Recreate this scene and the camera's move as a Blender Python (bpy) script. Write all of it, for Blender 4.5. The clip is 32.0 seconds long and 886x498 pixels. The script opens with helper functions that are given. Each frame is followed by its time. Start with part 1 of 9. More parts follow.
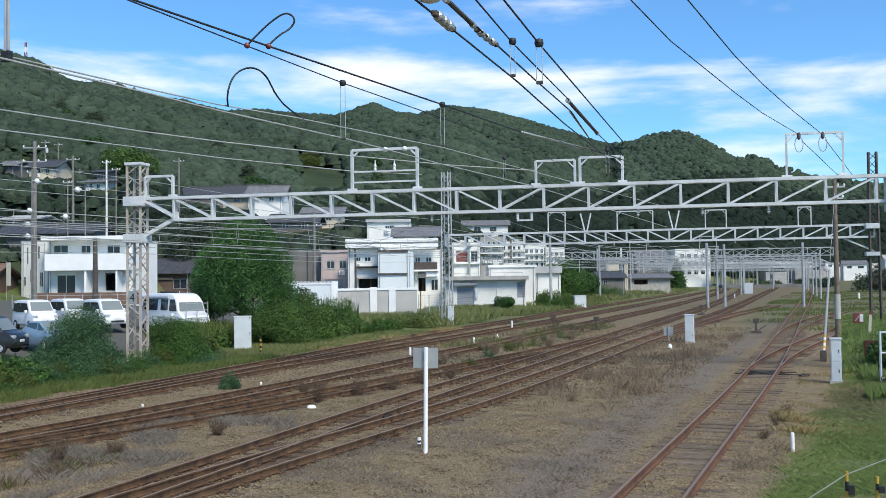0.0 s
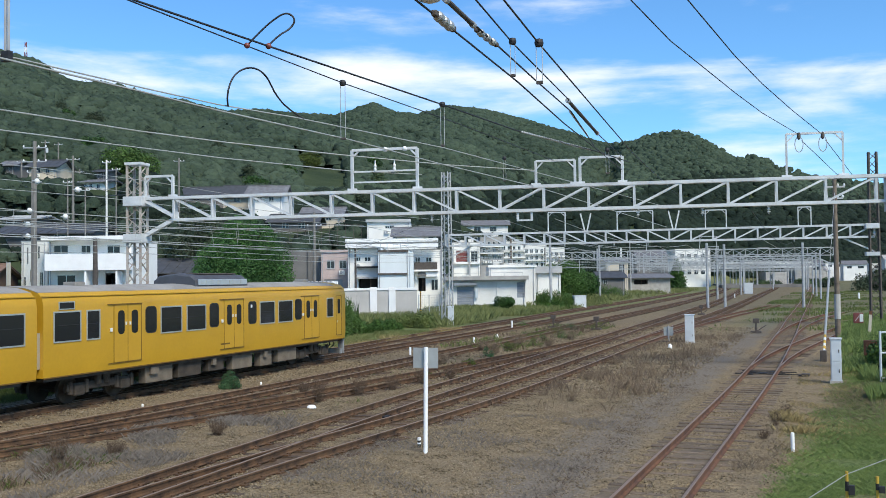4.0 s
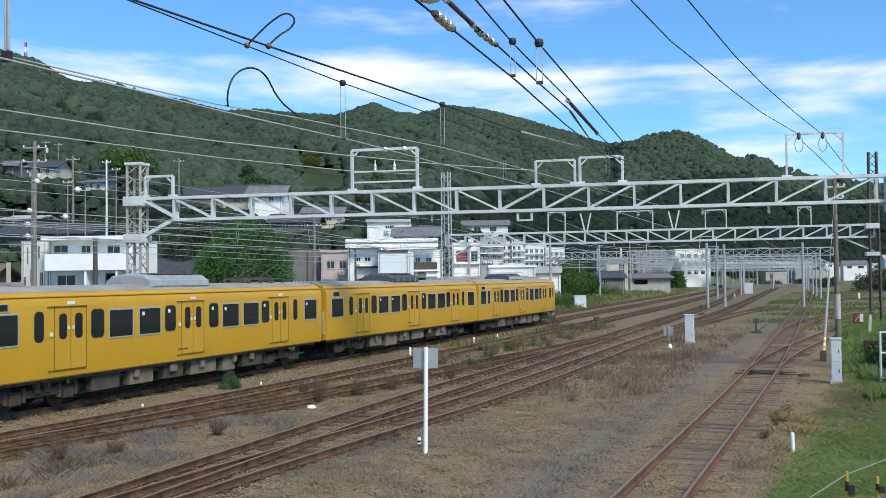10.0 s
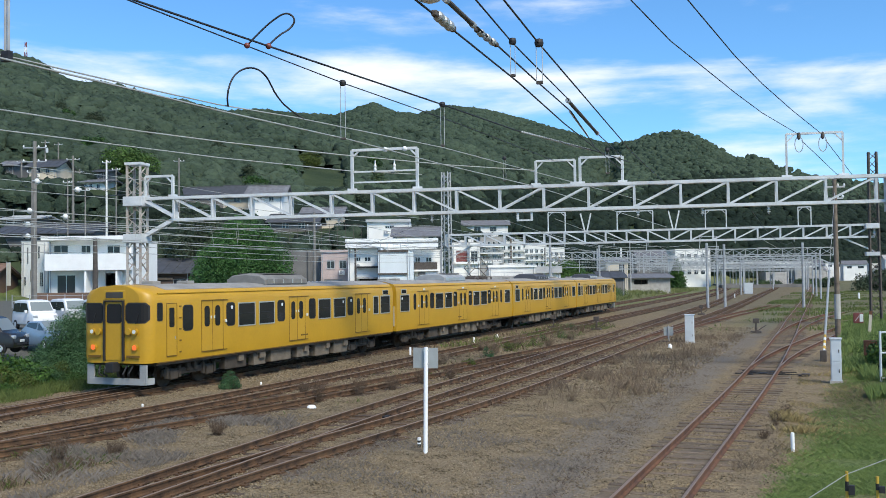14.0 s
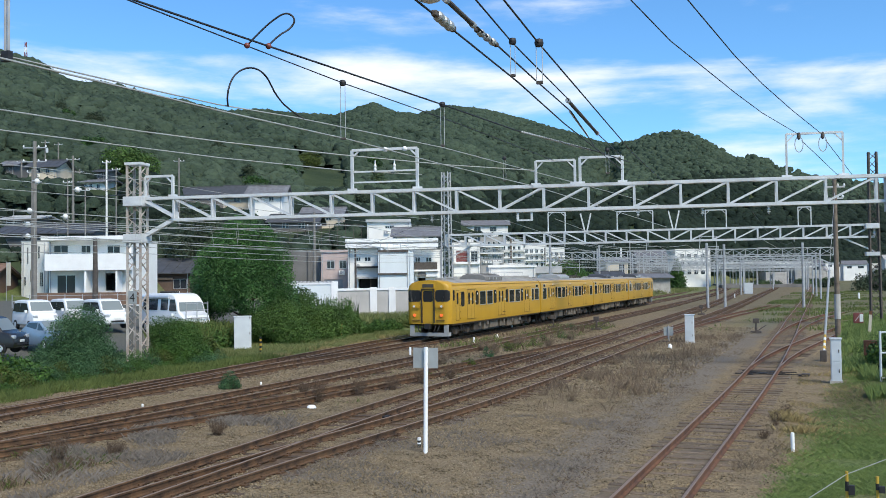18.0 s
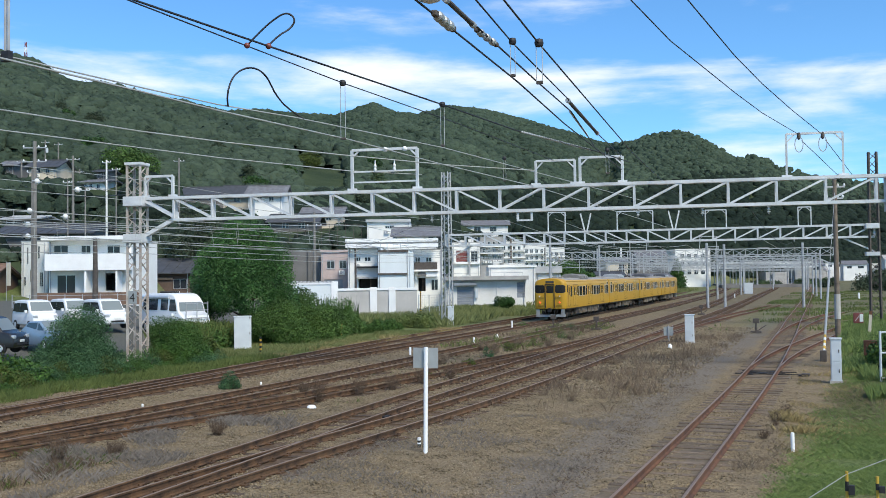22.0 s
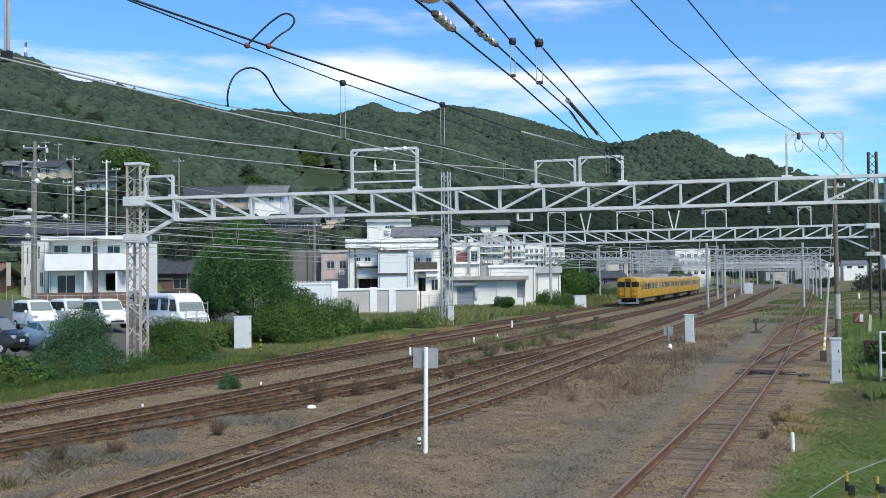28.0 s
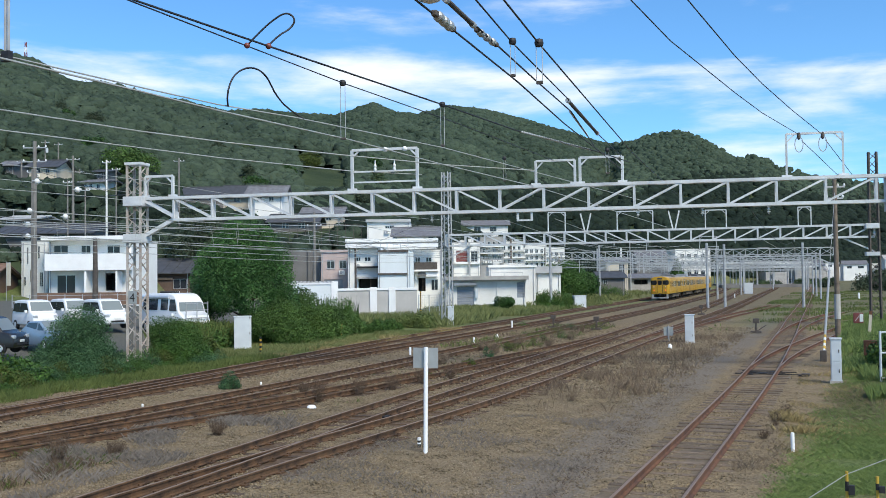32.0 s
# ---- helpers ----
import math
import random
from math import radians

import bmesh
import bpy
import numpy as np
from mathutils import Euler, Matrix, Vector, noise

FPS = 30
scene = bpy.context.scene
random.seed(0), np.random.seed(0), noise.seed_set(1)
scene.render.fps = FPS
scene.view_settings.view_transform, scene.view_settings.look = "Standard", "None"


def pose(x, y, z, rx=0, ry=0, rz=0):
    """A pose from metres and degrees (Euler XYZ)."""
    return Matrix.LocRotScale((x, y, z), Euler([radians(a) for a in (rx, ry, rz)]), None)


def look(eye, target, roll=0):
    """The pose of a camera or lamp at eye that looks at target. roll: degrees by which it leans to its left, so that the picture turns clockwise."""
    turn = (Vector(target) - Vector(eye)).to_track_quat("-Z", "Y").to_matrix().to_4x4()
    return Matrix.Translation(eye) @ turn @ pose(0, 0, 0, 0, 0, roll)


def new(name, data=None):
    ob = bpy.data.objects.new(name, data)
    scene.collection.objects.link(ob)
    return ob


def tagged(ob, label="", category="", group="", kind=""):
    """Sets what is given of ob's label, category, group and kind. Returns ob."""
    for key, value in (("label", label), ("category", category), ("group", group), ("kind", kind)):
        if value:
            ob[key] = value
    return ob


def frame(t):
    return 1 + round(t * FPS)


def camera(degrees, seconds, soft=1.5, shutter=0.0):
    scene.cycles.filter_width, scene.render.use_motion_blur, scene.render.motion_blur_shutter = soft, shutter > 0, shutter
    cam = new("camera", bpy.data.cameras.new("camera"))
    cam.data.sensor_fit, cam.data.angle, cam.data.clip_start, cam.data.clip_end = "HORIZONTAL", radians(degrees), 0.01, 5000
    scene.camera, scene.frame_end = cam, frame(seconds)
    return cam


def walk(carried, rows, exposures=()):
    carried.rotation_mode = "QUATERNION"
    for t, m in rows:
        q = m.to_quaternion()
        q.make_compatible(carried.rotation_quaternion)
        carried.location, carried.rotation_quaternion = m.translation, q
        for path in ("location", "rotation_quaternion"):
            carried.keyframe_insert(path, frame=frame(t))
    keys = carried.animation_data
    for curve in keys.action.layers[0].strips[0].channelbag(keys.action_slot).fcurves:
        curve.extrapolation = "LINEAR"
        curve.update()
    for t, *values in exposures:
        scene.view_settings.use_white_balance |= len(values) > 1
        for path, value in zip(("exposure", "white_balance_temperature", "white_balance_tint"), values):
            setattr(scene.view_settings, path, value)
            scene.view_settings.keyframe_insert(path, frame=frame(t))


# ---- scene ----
cam = camera(49.52, 32.0, soft=0.8)
EYE = Vector((22.29, 0.0, 3.73))
YAW, PITCH, ROLL = radians(22.25), radians(1.77), -0.72
AIM = EYE + 10 * Vector((-math.sin(YAW) * math.cos(PITCH), math.cos(YAW) * math.cos(PITCH), math.sin(PITCH)))
walk(cam, [(0.0, look(EYE, AIM, ROLL)), (32.0, look(EYE, AIM, ROLL))], exposures=[(0.0, 0.0), (32.0, 0.0)])

# ---- world, sun ----
SUN_EL, SUN_AZ = radians(47), radians(124)  # azimuth from +Y towards +X
world = bpy.data.worlds.new("world")
scene.world = world
world.use_nodes = True


def build_world():
    nt = world.node_tree
    n, l = nt.nodes, nt.links
    n.clear()
    out = n.new("ShaderNodeOutputWorld")
    bg = n.new("ShaderNodeBackground")
    bg.inputs["Strength"].default_value = 0.15
    sky = n.new("ShaderNodeTexSky")
    sky.sky_type, sky.sun_disc = "NISHITA", False
    sky.sun_elevation, sky.sun_rotation = SUN_EL, SUN_AZ
    sky.dust_density, sky.ozone_density, sky.air_density = 0.2, 3.0, 1.0
    tint = n.new("ShaderNodeMix")
    tint.data_type, tint.blend_type = "RGBA", "MULTIPLY"
    tint.inputs[0].default_value = 1.0
    l.new(sky.outputs[0], tint.inputs[6])
    tint.inputs[7].default_value = (0.61, 0.99, 1.27, 1)
    # clouds: broad flat layers drawn out along the horizon, and soft puffs
    tc = n.new("ShaderNodeTexCoord")
    mp = n.new("ShaderNodeMapping")
    mp.inputs["Scale"].default_value = (2.6, 2.6, 13.0)
    mp.inputs["Location"].default_value = (1.35, 0.2, 0.06)
    l.new(tc.outputs["Generated"], mp.inputs[0])
    nz = n.new("ShaderNodeTexNoise")
    nz.inputs["Scale"].default_value, nz.inputs["Detail"].default_value, nz.inputs["Roughness"].default_value = 1.2, 8.0, 0.52
    nz.inputs["Distortion"].default_value = 0.35
    l.new(mp.outputs[0], nz.inputs["Vector"])
    # a long bank of cloud low over the hills, thinning out above and below
    tilt = n.new("ShaderNodeVectorMath")
    tilt.operation = "DOT_PRODUCT"
    l.new(tc.outputs["Generated"], tilt.inputs[0])
    tilt.inputs[1].default_value = (0.042, 0.017, 1.0)
    low, high = n.new("ShaderNodeMapRange"), n.new("ShaderNodeMapRange")
    for t, a, b in ((low, 0.150, 0.188), (high, 0.240, 0.208)):
        t.interpolation_type = "SMOOTHSTEP"
        t.inputs["From Min"].default_value, t.inputs["From Max"].default_value = a, b
        l.new(tilt.outputs["Value"], t.inputs["Value"])
    both = n.new("ShaderNodeMath")
    both.operation = "MULTIPLY"
    l.new(low.outputs[0], both.inputs[0])
    l.new(high.outputs[0], both.inputs[1])
    fine = n.new("ShaderNodeTexNoise")
    fine.inputs["Scale"].default_value, fine.inputs["Detail"].default_value, fine.inputs["Roughness"].default_value = 4.0, 7.0, 0.6
    l.new(mp.outputs[0], fine.inputs["Vector"])
    soft = n.new("ShaderNodeMath")
    soft.operation = "MULTIPLY_ADD"
    l.new(fine.outputs["Fac"], soft.inputs[0])
    soft.inputs[1].default_value = 0.30
    l.new(nz.outputs["Fac"], soft.inputs[2])
    add = n.new("ShaderNodeMath")
    add.operation = "MULTIPLY_ADD"
    l.new(both.outputs[0], add.inputs[0])
    add.inputs[1].default_value = 0.22
    l.new(soft.outputs[0], add.inputs[2])
    ramp = n.new("ShaderNodeValToRGB")
    ramp.color_ramp.interpolation = "EASE"
    ramp.color_ramp.elements[0].position, ramp.color_ramp.elements[1].position = 0.68, 0.99
    l.new(add.outputs[0], ramp.inputs[0])
    mix = n.new("ShaderNodeMix")
    mix.data_type = "RGBA"
    l.new(ramp.outputs[0], mix.inputs[0])
    l.new(tint.outputs[2], mix.inputs[6])
    mix.inputs[7].default_value = (7.2, 7.5, 7.8, 1)
    l.new(mix.outputs[2], bg.inputs["Color"])
    l.new(bg.outputs[0], out.inputs["Surface"])


build_world()
sun = new("sun", bpy.data.lights.new("sun", "SUN"))
sun.data.energy, sun.data.angle, sun.data.color = 4.2, radians(22), (1.0, 0.925, 0.765)
sun.matrix_world = look((0, 0, 60), Vector((0, 0, 60)) - Vector((math.sin(SUN_AZ) * math.cos(SUN_EL), math.cos(SUN_AZ) * math.cos(SUN_EL), math.sin(SUN_EL))))

# ---- materials ----


def mat(name, color, rough=0.7, metal=0.0, var=0.25, scale=6.0, fine=60.0, bump=0.15, dist=0.01, dark=None, per=None, spec=0.5):
    """A surface with stains at one scale, grain at a finer one, and a little relief; per: how much it varies from object to object."""
    m = bpy.data.materials.new(name)
    m.use_nodes = True
    n, l = m.node_tree.nodes, m.node_tree.links
    p = n["Principled BSDF"]
    p.inputs["Roughness"].default_value, p.inputs["Metallic"].default_value = rough, metal
    p.inputs["Specular IOR Level"].default_value = spec
    tc = n.new("ShaderNodeTexCoord")
    a, b = n.new("ShaderNodeTexNoise"), n.new("ShaderNodeTexNoise")
    a.inputs["Scale"].default_value, b.inputs["Scale"].default_value = scale, fine
    a.inputs["Detail"].default_value, b.inputs["Detail"].default_value = 5, 3
    for t in (a, b):
        l.new(tc.outputs["Object"], t.inputs["Vector"])
    s = n.new("ShaderNodeMath")
    s.operation = "MULTIPLY_ADD"
    l.new(b.outputs["Fac"], s.inputs[0])
    s.inputs[1].default_value = 0.5
    l.new(a.outputs["Fac"], s.inputs[2])
    r = n.new("ShaderNodeMapRange")
    r.inputs["From Min"].default_value, r.inputs["From Max"].default_value = 0.5, 1.0
    l.new(s.outputs[0], r.inputs["Value"])
    mx = n.new("ShaderNodeMix")
    mx.data_type = "RGBA"
    l.new(r.outputs[0], mx.inputs[0])
    c = color
    d = dark if dark else tuple(v * (1 - var) for v in c)
    k = tuple(min(1, v * (1 + var * 0.6)) for v in c)
    mx.inputs[6].default_value, mx.inputs[7].default_value = (*d, 1), (*k, 1)
    col = mx.outputs[2]
    if per:
        oi = n.new("ShaderNodeObjectInfo")
        hs = n.new("ShaderNodeHueSaturation")
        pr = n.new("ShaderNodeMapRange")
        pr.inputs["To Min"].default_value, pr.inputs["To Max"].default_value = 1 - per, 1 + per
        l.new(oi.outputs["Random"], pr.inputs["Value"])
        l.new(pr.outputs[0], hs.inputs["Value"])
        l.new(col, hs.inputs["Color"])
        col = hs.outputs[0]
    l.new(col, p.inputs["Base Color"])
    if bump:
        bp = n.new("ShaderNodeBump")
        bp.inputs["Strength"].default_value, bp.inputs["Distance"].default_value = bump, dist
        l.new(s.outputs[0], bp.inputs["Height"])
        l.new(bp.outputs[0], p.inputs["Normal"])
    return m


def leaf_mat(name, dark, light, per=0.3, rough=0.6, thin=0.12, odd=0.55):
    """Foliage whose pieces differ from one another."""
    m = bpy.data.materials.new(name)
    m.use_nodes = True
    n, l = m.node_tree.nodes, m.node_tree.links
    p = n["Principled BSDF"]
    p.inputs["Roughness"].default_value = rough
    p.inputs["Specular IOR Level"].default_value = 0.25
    g = n.new("ShaderNodeNewGeometry")
    tc = n.new("ShaderNodeTexCoord")
    nz = n.new("ShaderNodeTexNoise")
    nz.inputs["Scale"].default_value, nz.inputs["Detail"].default_value = per, 3
    l.new(tc.outputs["Object"], nz.inputs["Vector"])
    ad = n.new("ShaderNodeMath")
    ad.operation = "MULTIPLY_ADD"
    l.new(g.outputs["Random Per Island"], ad.inputs[0])
    ad.inputs[1].default_value = odd
    l.new(nz.outputs["Fac"], ad.inputs[2])
    r = n.new("ShaderNodeMapRange")
    r.inputs["From Min"].default_value, r.inputs["From Max"].default_value = 0.35 - 0.1 * (0.55 - odd), 0.6 + odd
    l.new(ad.outputs[0], r.inputs["Value"])
    mx = n.new("ShaderNodeMix")
    mx.data_type = "RGBA"
    l.new(r.outputs[0], mx.inputs[0])
    mx.inputs[6].default_value, mx.inputs[7].default_value = (*dark, 1), (*light, 1)
    l.new(mx.outputs[2], p.inputs["Base Color"])
    tr, ms, out = n.new("ShaderNodeBsdfTranslucent"), n.new("ShaderNodeMixShader"), n["Material Output"]
    l.new(mx.outputs[2], tr.inputs["Color"])
    ms.inputs[0].default_value = thin
    l.new(p.outputs[0], ms.inputs[1])
    l.new(tr.outputs[0], ms.inputs[2])
    l.new(ms.outputs[0], out.inputs["Surface"])
    return m


def woods_mat(name, dark, light, broad=0.012, fine=0.55, relief=0.9):
    """Closed tree canopy: crowns differ from one another, with leaf clumps as relief."""
    m = bpy.data.materials.new(name)
    m.use_nodes = True
    n, l = m.node_tree.nodes, m.node_tree.links
    p = n["Principled BSDF"]
    p.inputs["Roughness"].default_value, p.inputs["Specular IOR Level"].default_value = 0.9, 0.1
    g, tc = n.new("ShaderNodeNewGeometry"), n.new("ShaderNodeTexCoord")
    a, b = n.new("ShaderNodeTexNoise"), n.new("ShaderNodeTexNoise")
    a.inputs["Scale"].default_value, a.inputs["Detail"].default_value = broad, 4
    b.inputs["Scale"].default_value, b.inputs["Detail"].default_value, b.inputs["Roughness"].default_value = fine, 5, 0.65
    for t in (a, b):
        l.new(tc.outputs["Object"], t.inputs["Vector"])
    s1, s2 = n.new("ShaderNodeMath"), n.new("ShaderNodeMath")
    s1.operation = s2.operation = "MULTIPLY_ADD"
    l.new(g.outputs["Random Per Island"], s1.inputs[0])
    s1.inputs[1].default_value = 0.34
    l.new(a.outputs["Fac"], s1.inputs[2])
    l.new(b.outputs["Fac"], s2.inputs[0])
    s2.inputs[1].default_value = 0.9
    l.new(s1.outputs[0], s2.inputs[2])
    r = n.new("ShaderNodeMapRange")
    r.inputs["From Min"].default_value, r.inputs["From Max"].default_value = 0.72, 1.52
    l.new(s2.outputs[0], r.inputs["Value"])
    mx = n.new("ShaderNodeMix")
    mx.data_type = "RGBA"
    l.new(r.outputs[0], mx.inputs[0])
    mx.inputs[6].default_value, mx.inputs[7].default_value = (*dark, 1), (*light, 1)
    l.new(mx.outputs[2], p.inputs["Base Color"])
    bp = n.new("ShaderNodeBump")
    bp.inputs["Strength"].default_value, bp.inputs["Distance"].default_value = relief, 1.2
    l.new(b.outputs["Fac"], bp.inputs["Height"])
    l.new(bp.outputs[0], p.inputs["Normal"])
    return m


M = dict(
    # canopy: distance haze put into the colour as a bluish grey tint
    canopy=woods_mat("hazed_hill_canopy", (0.021, 0.036, 0.026), (0.076, 0.107, 0.070)),
    # canopydark: the lower slopes' shade as a darker crown colour
    canopydark=woods_mat("dark_shaded_canopy", (0.009, 0.017, 0.013), (0.028, 0.042, 0.029)),
    yellow=mat("yellow_paint", (0.51, 0.288, 0.018), 0.42, var=0.09, scale=0.7, fine=9, bump=0.03),
    roofgrey=mat("roof_grey", (0.30, 0.285, 0.26), 0.8, var=0.25, scale=0.9, fine=12, bump=0.05),
    acdark=mat("aircon_dark", (0.07, 0.075, 0.09), 0.65, var=0.3, scale=2, bump=0.05),
    acgrey=mat("aircon_dusty_grey", (0.19, 0.185, 0.175), 0.75, var=0.3, scale=2, bump=0.05),
    acpale=mat("aircon_pale_grey", (0.36, 0.37, 0.38), 0.6, 0.2, var=0.25, scale=2, bump=0.05),
    acsilver=mat("aircon_silver", (0.62, 0.64, 0.66), 0.38, 0.6, var=0.15, scale=2, bump=0.05),
    alu=mat("window_frame_metal", (0.62, 0.62, 0.60), 0.35, 0.7, var=0.1, bump=0.02),
    black=mat("black_rubber", (0.018, 0.018, 0.02), 0.7, var=0.2),
    seam=mat("door_seam_dirt", (0.16, 0.085, 0.01), 0.7, var=0.3, scale=2),
    under=mat("underfloor_brown_grey", (0.062, 0.049, 0.037), 0.9, var=0.5, scale=3, fine=30, bump=0.2),
    underlite=mat("equipment_box_grey", (0.165, 0.135, 0.10), 0.85, var=0.4, scale=2.5, fine=30),
    skirt=mat("skirt_grey", (0.31, 0.32, 0.32), 0.6, var=0.2, scale=2),
    steelwhite=mat("painted_steel_light_grey", (0.60, 0.62, 0.63), 0.5, var=0.22, scale=1.6, fine=22, bump=0.05),
    steelfar=mat("dull_grey_steel", (0.45, 0.465, 0.47), 0.6, 0.05, var=0.25, scale=1.6, fine=14, bump=0.05),
    steelgrey=mat("galvanised_steel", (0.42, 0.43, 0.44), 0.55, 0.3, var=0.25, scale=2, bump=0.05),
    steelrust=mat("rusty_lattice_steel", (0.24, 0.20, 0.17), 0.8, 0.1, var=0.4, scale=4, dark=(0.13, 0.09, 0.07)),
    steeldark=mat("dark_weathered_steel", (0.10, 0.085, 0.075), 0.8, 0.2, var=0.4, scale=4),
    railside=mat("rusty_rail", (0.140, 0.076, 0.036), 0.85, 0.1, var=0.35, scale=3.5, fine=40, bump=0.15, dark=(0.030, 0.018, 0.012)),
    railtop=mat("worn_rail_head", (0.245, 0.165, 0.108), 0.5, 0.25, var=0.25, scale=8),
    rust=mat("old_rust", (0.15, 0.065, 0.035), 0.9, var=0.4, scale=6),
    sleeper=mat("old_timber_sleeper", (0.105, 0.068, 0.040), 0.92, var=0.5, scale=7, fine=50, bump=0.5, per=0.35),
    sleeperold=mat("dirt_covered_sleeper", (0.150, 0.112, 0.078), 0.95, var=0.45, scale=6, fine=40, bump=0.5, per=0.3),
    railred=mat("red_rusty_rail", (0.150, 0.070, 0.034), 0.85, 0.1, var=0.35, scale=3, fine=40, bump=0.15, dark=(0.060, 0.030, 0.022)),
    beddirt=mat("dirt_filled_track_bed", (0.150, 0.115, 0.076), 0.95, var=0.45, scale=3, fine=20, bump=0.4, dist=0.03),
    white=mat("white_paint", (0.87, 0.87, 0.86), 0.55, var=0.08, scale=1.2, fine=20, bump=0.03),
    cabinet=mat("cabinet_pale_grey", (0.56, 0.60, 0.63), 0.5, var=0.12, scale=2, bump=0.03),
    signback=mat("sign_back_grey", (0.40, 0.41, 0.40), 0.45, 0.4, var=0.12, scale=4),
    hazyellow=mat("hazard_yellow", (0.50, 0.32, 0.04), 0.6, var=0.2),
    red=mat("insulator_red_brown", (0.20, 0.055, 0.045), 0.4, var=0.3, scale=20),
    porcelain=mat("porcelain_white", (0.72, 0.73, 0.72), 0.25, var=0.1, scale=10),
    wiredark=mat("dark_wire", (0.030, 0.030, 0.034), 0.6, 0.3, var=0.3),
    wirelight=mat("bright_wire", (0.42, 0.43, 0.41), 0.5, 0.2, var=0.2),
    wood=mat("weathered_wood", (0.19, 0.15, 0.115), 0.9, var=0.4, scale=4, fine=60, bump=0.3),
    concrete=mat("weathered_concrete", (0.40, 0.385, 0.36), 0.85, var=0.28, scale=1.2, fine=16, bump=0.12),
    wallstone=mat("grey_wall_render", (0.52, 0.50, 0.47), 0.85, var=0.2, scale=0.7, fine=10, bump=0.1),
    concretelite=mat("pale_wall_render", (0.74, 0.73, 0.69), 0.85, var=0.16, scale=0.5, fine=8, bump=0.08),
    wallwhite=mat("white_render", (0.86, 0.85, 0.81), 0.8, var=0.10, scale=0.4, fine=9, bump=0.05),
    wallblue=mat("pale_blue_render", (0.72, 0.77, 0.78), 0.8, var=0.10, scale=0.3, fine=9, bump=0.05),
    wallpink=mat("faded_pink_render", (0.52, 0.42, 0.40), 0.85, var=0.22, scale=0.5, fine=8, bump=0.08),
    wallgrey=mat("grey_render", (0.17, 0.165, 0.16), 0.85, var=0.25, scale=0.5, fine=8, bump=0.08),
    wallbrown=mat("brown_timber_wall", (0.12, 0.08, 0.06), 0.85, var=0.3, scale=1.0, fine=14),
    wallcream=mat("cream_render", (0.60, 0.53, 0.42), 0.85, var=0.18, scale=0.5, fine=8),
    fencebrown=mat("brown_fence", (0.20, 0.125, 0.09), 0.8, var=0.25, scale=2),
    tiledark=mat("dark_roof_tile", (0.065, 0.068, 0.075), 0.6, var=0.35, scale=1.5, fine=18, bump=0.3),
    tilegrey=mat("grey_roof_tile", (0.17, 0.17, 0.18), 0.65, var=0.35, scale=1.5, fine=18, bump=0.3),
    roofsheet=mat("pale_metal_roof", (0.50, 0.50, 0.49), 0.6, 0.2, var=0.2, scale=0.8, fine=10),
    steeldoor=mat("grey_steel_door", (0.28, 0.30, 0.33), 0.55, 0.2, var=0.15, scale=1.5),
    darkwin=mat("dark_window_glass", (0.030, 0.035, 0.042), 0.12, var=0.3, scale=0.8, bump=0.0),
    inside=mat("dim_interior", (0.06, 0.055, 0.05), 0.8, var=0.4, scale=1.5),
    asphalt=mat("grey_asphalt", (0.10, 0.10, 0.10), 0.9, var=0.25, scale=0.6, fine=30),
    carwhite=mat("white_car_paint", (0.78, 0.79, 0.80), 0.25, var=0.03, bump=0),
    carblue=mat("blue_grey_car_paint", (0.26, 0.36, 0.46), 0.25, 0.2, var=0.05, bump=0),
    carblack=mat("black_car_paint", (0.02, 0.021, 0.024), 0.25, var=0.05, bump=0),
    orange=mat("orange_lamp", (0.85, 0.12, 0.02), 0.3, var=0.1),
    polegrey=mat("weathered_pole_concrete", (0.20, 0.19, 0.175), 0.85, var=0.3, scale=1.5, fine=14),
    bark=mat("tree_bark", (0.10, 0.075, 0.055), 0.95, var=0.4, scale=6, fine=40, bump=0.6),
    stone=None,
    bed=mat("rust_stained_ballast", (0.098, 0.058, 0.028), 0.95, var=0.5, scale=4, fine=22, bump=0.3, dist=0.03),
    leafdeep=leaf_mat("leaves_deep_green", (0.008, 0.024, 0.006), (0.06, 0.14, 0.03), 0.5),
    leafmid=leaf_mat("leaves_mid_green", (0.011, 0.032, 0.007), (0.09, 0.185, 0.036), 0.6),
    leafblue=leaf_mat("leaves_blue_green", (0.016, 0.044, 0.02), (0.088, 0.185, 0.075), 0.8),
    leafolive=leaf_mat("leaves_olive", (0.04, 0.062, 0.012), (0.125, 0.158, 0.036), 0.6),
    grass=leaf_mat("grass_green", (0.092, 0.138, 0.038), (0.225, 0.300, 0.098), 0.25, 0.7),
    weed=leaf_mat("verge_weeds", (0.05, 0.078, 0.02), (0.165, 0.205, 0.062), 0.25, 0.8),
    weedpale=leaf_mat("pale_verge_grass", (0.080, 0.105, 0.036), (0.240, 0.265, 0.105), 0.12, 0.8),
    dry=leaf_mat("dry_weeds", (0.145, 0.110, 0.076), (0.290, 0.228, 0.162), 0.5, 0.9),
    drygrey=leaf_mat("grey_dry_weeds", (0.140, 0.122, 0.104), (0.265, 0.234, 0.200), 0.5, 0.9),
    forest=leaf_mat("forest_crowns", (0.064, 0.100, 0.052), (0.135, 0.188, 0.092), 0.02, 0.9, 0.35, 0.24),
    leaftree=leaf_mat("tree_leaves_fresh_green", (0.010, 0.032, 0.009), (0.092, 0.215, 0.058), 0.7),
    stalk=leaf_mat("brown_dead_stalks", (0.130, 0.096, 0.066), (0.260, 0.198, 0.140), 0.6, 0.9),
    twig=leaf_mat("dead_brown_stalks", (0.075, 0.052, 0.036), (0.165, 0.120, 0.085), 0.6, 0.9),
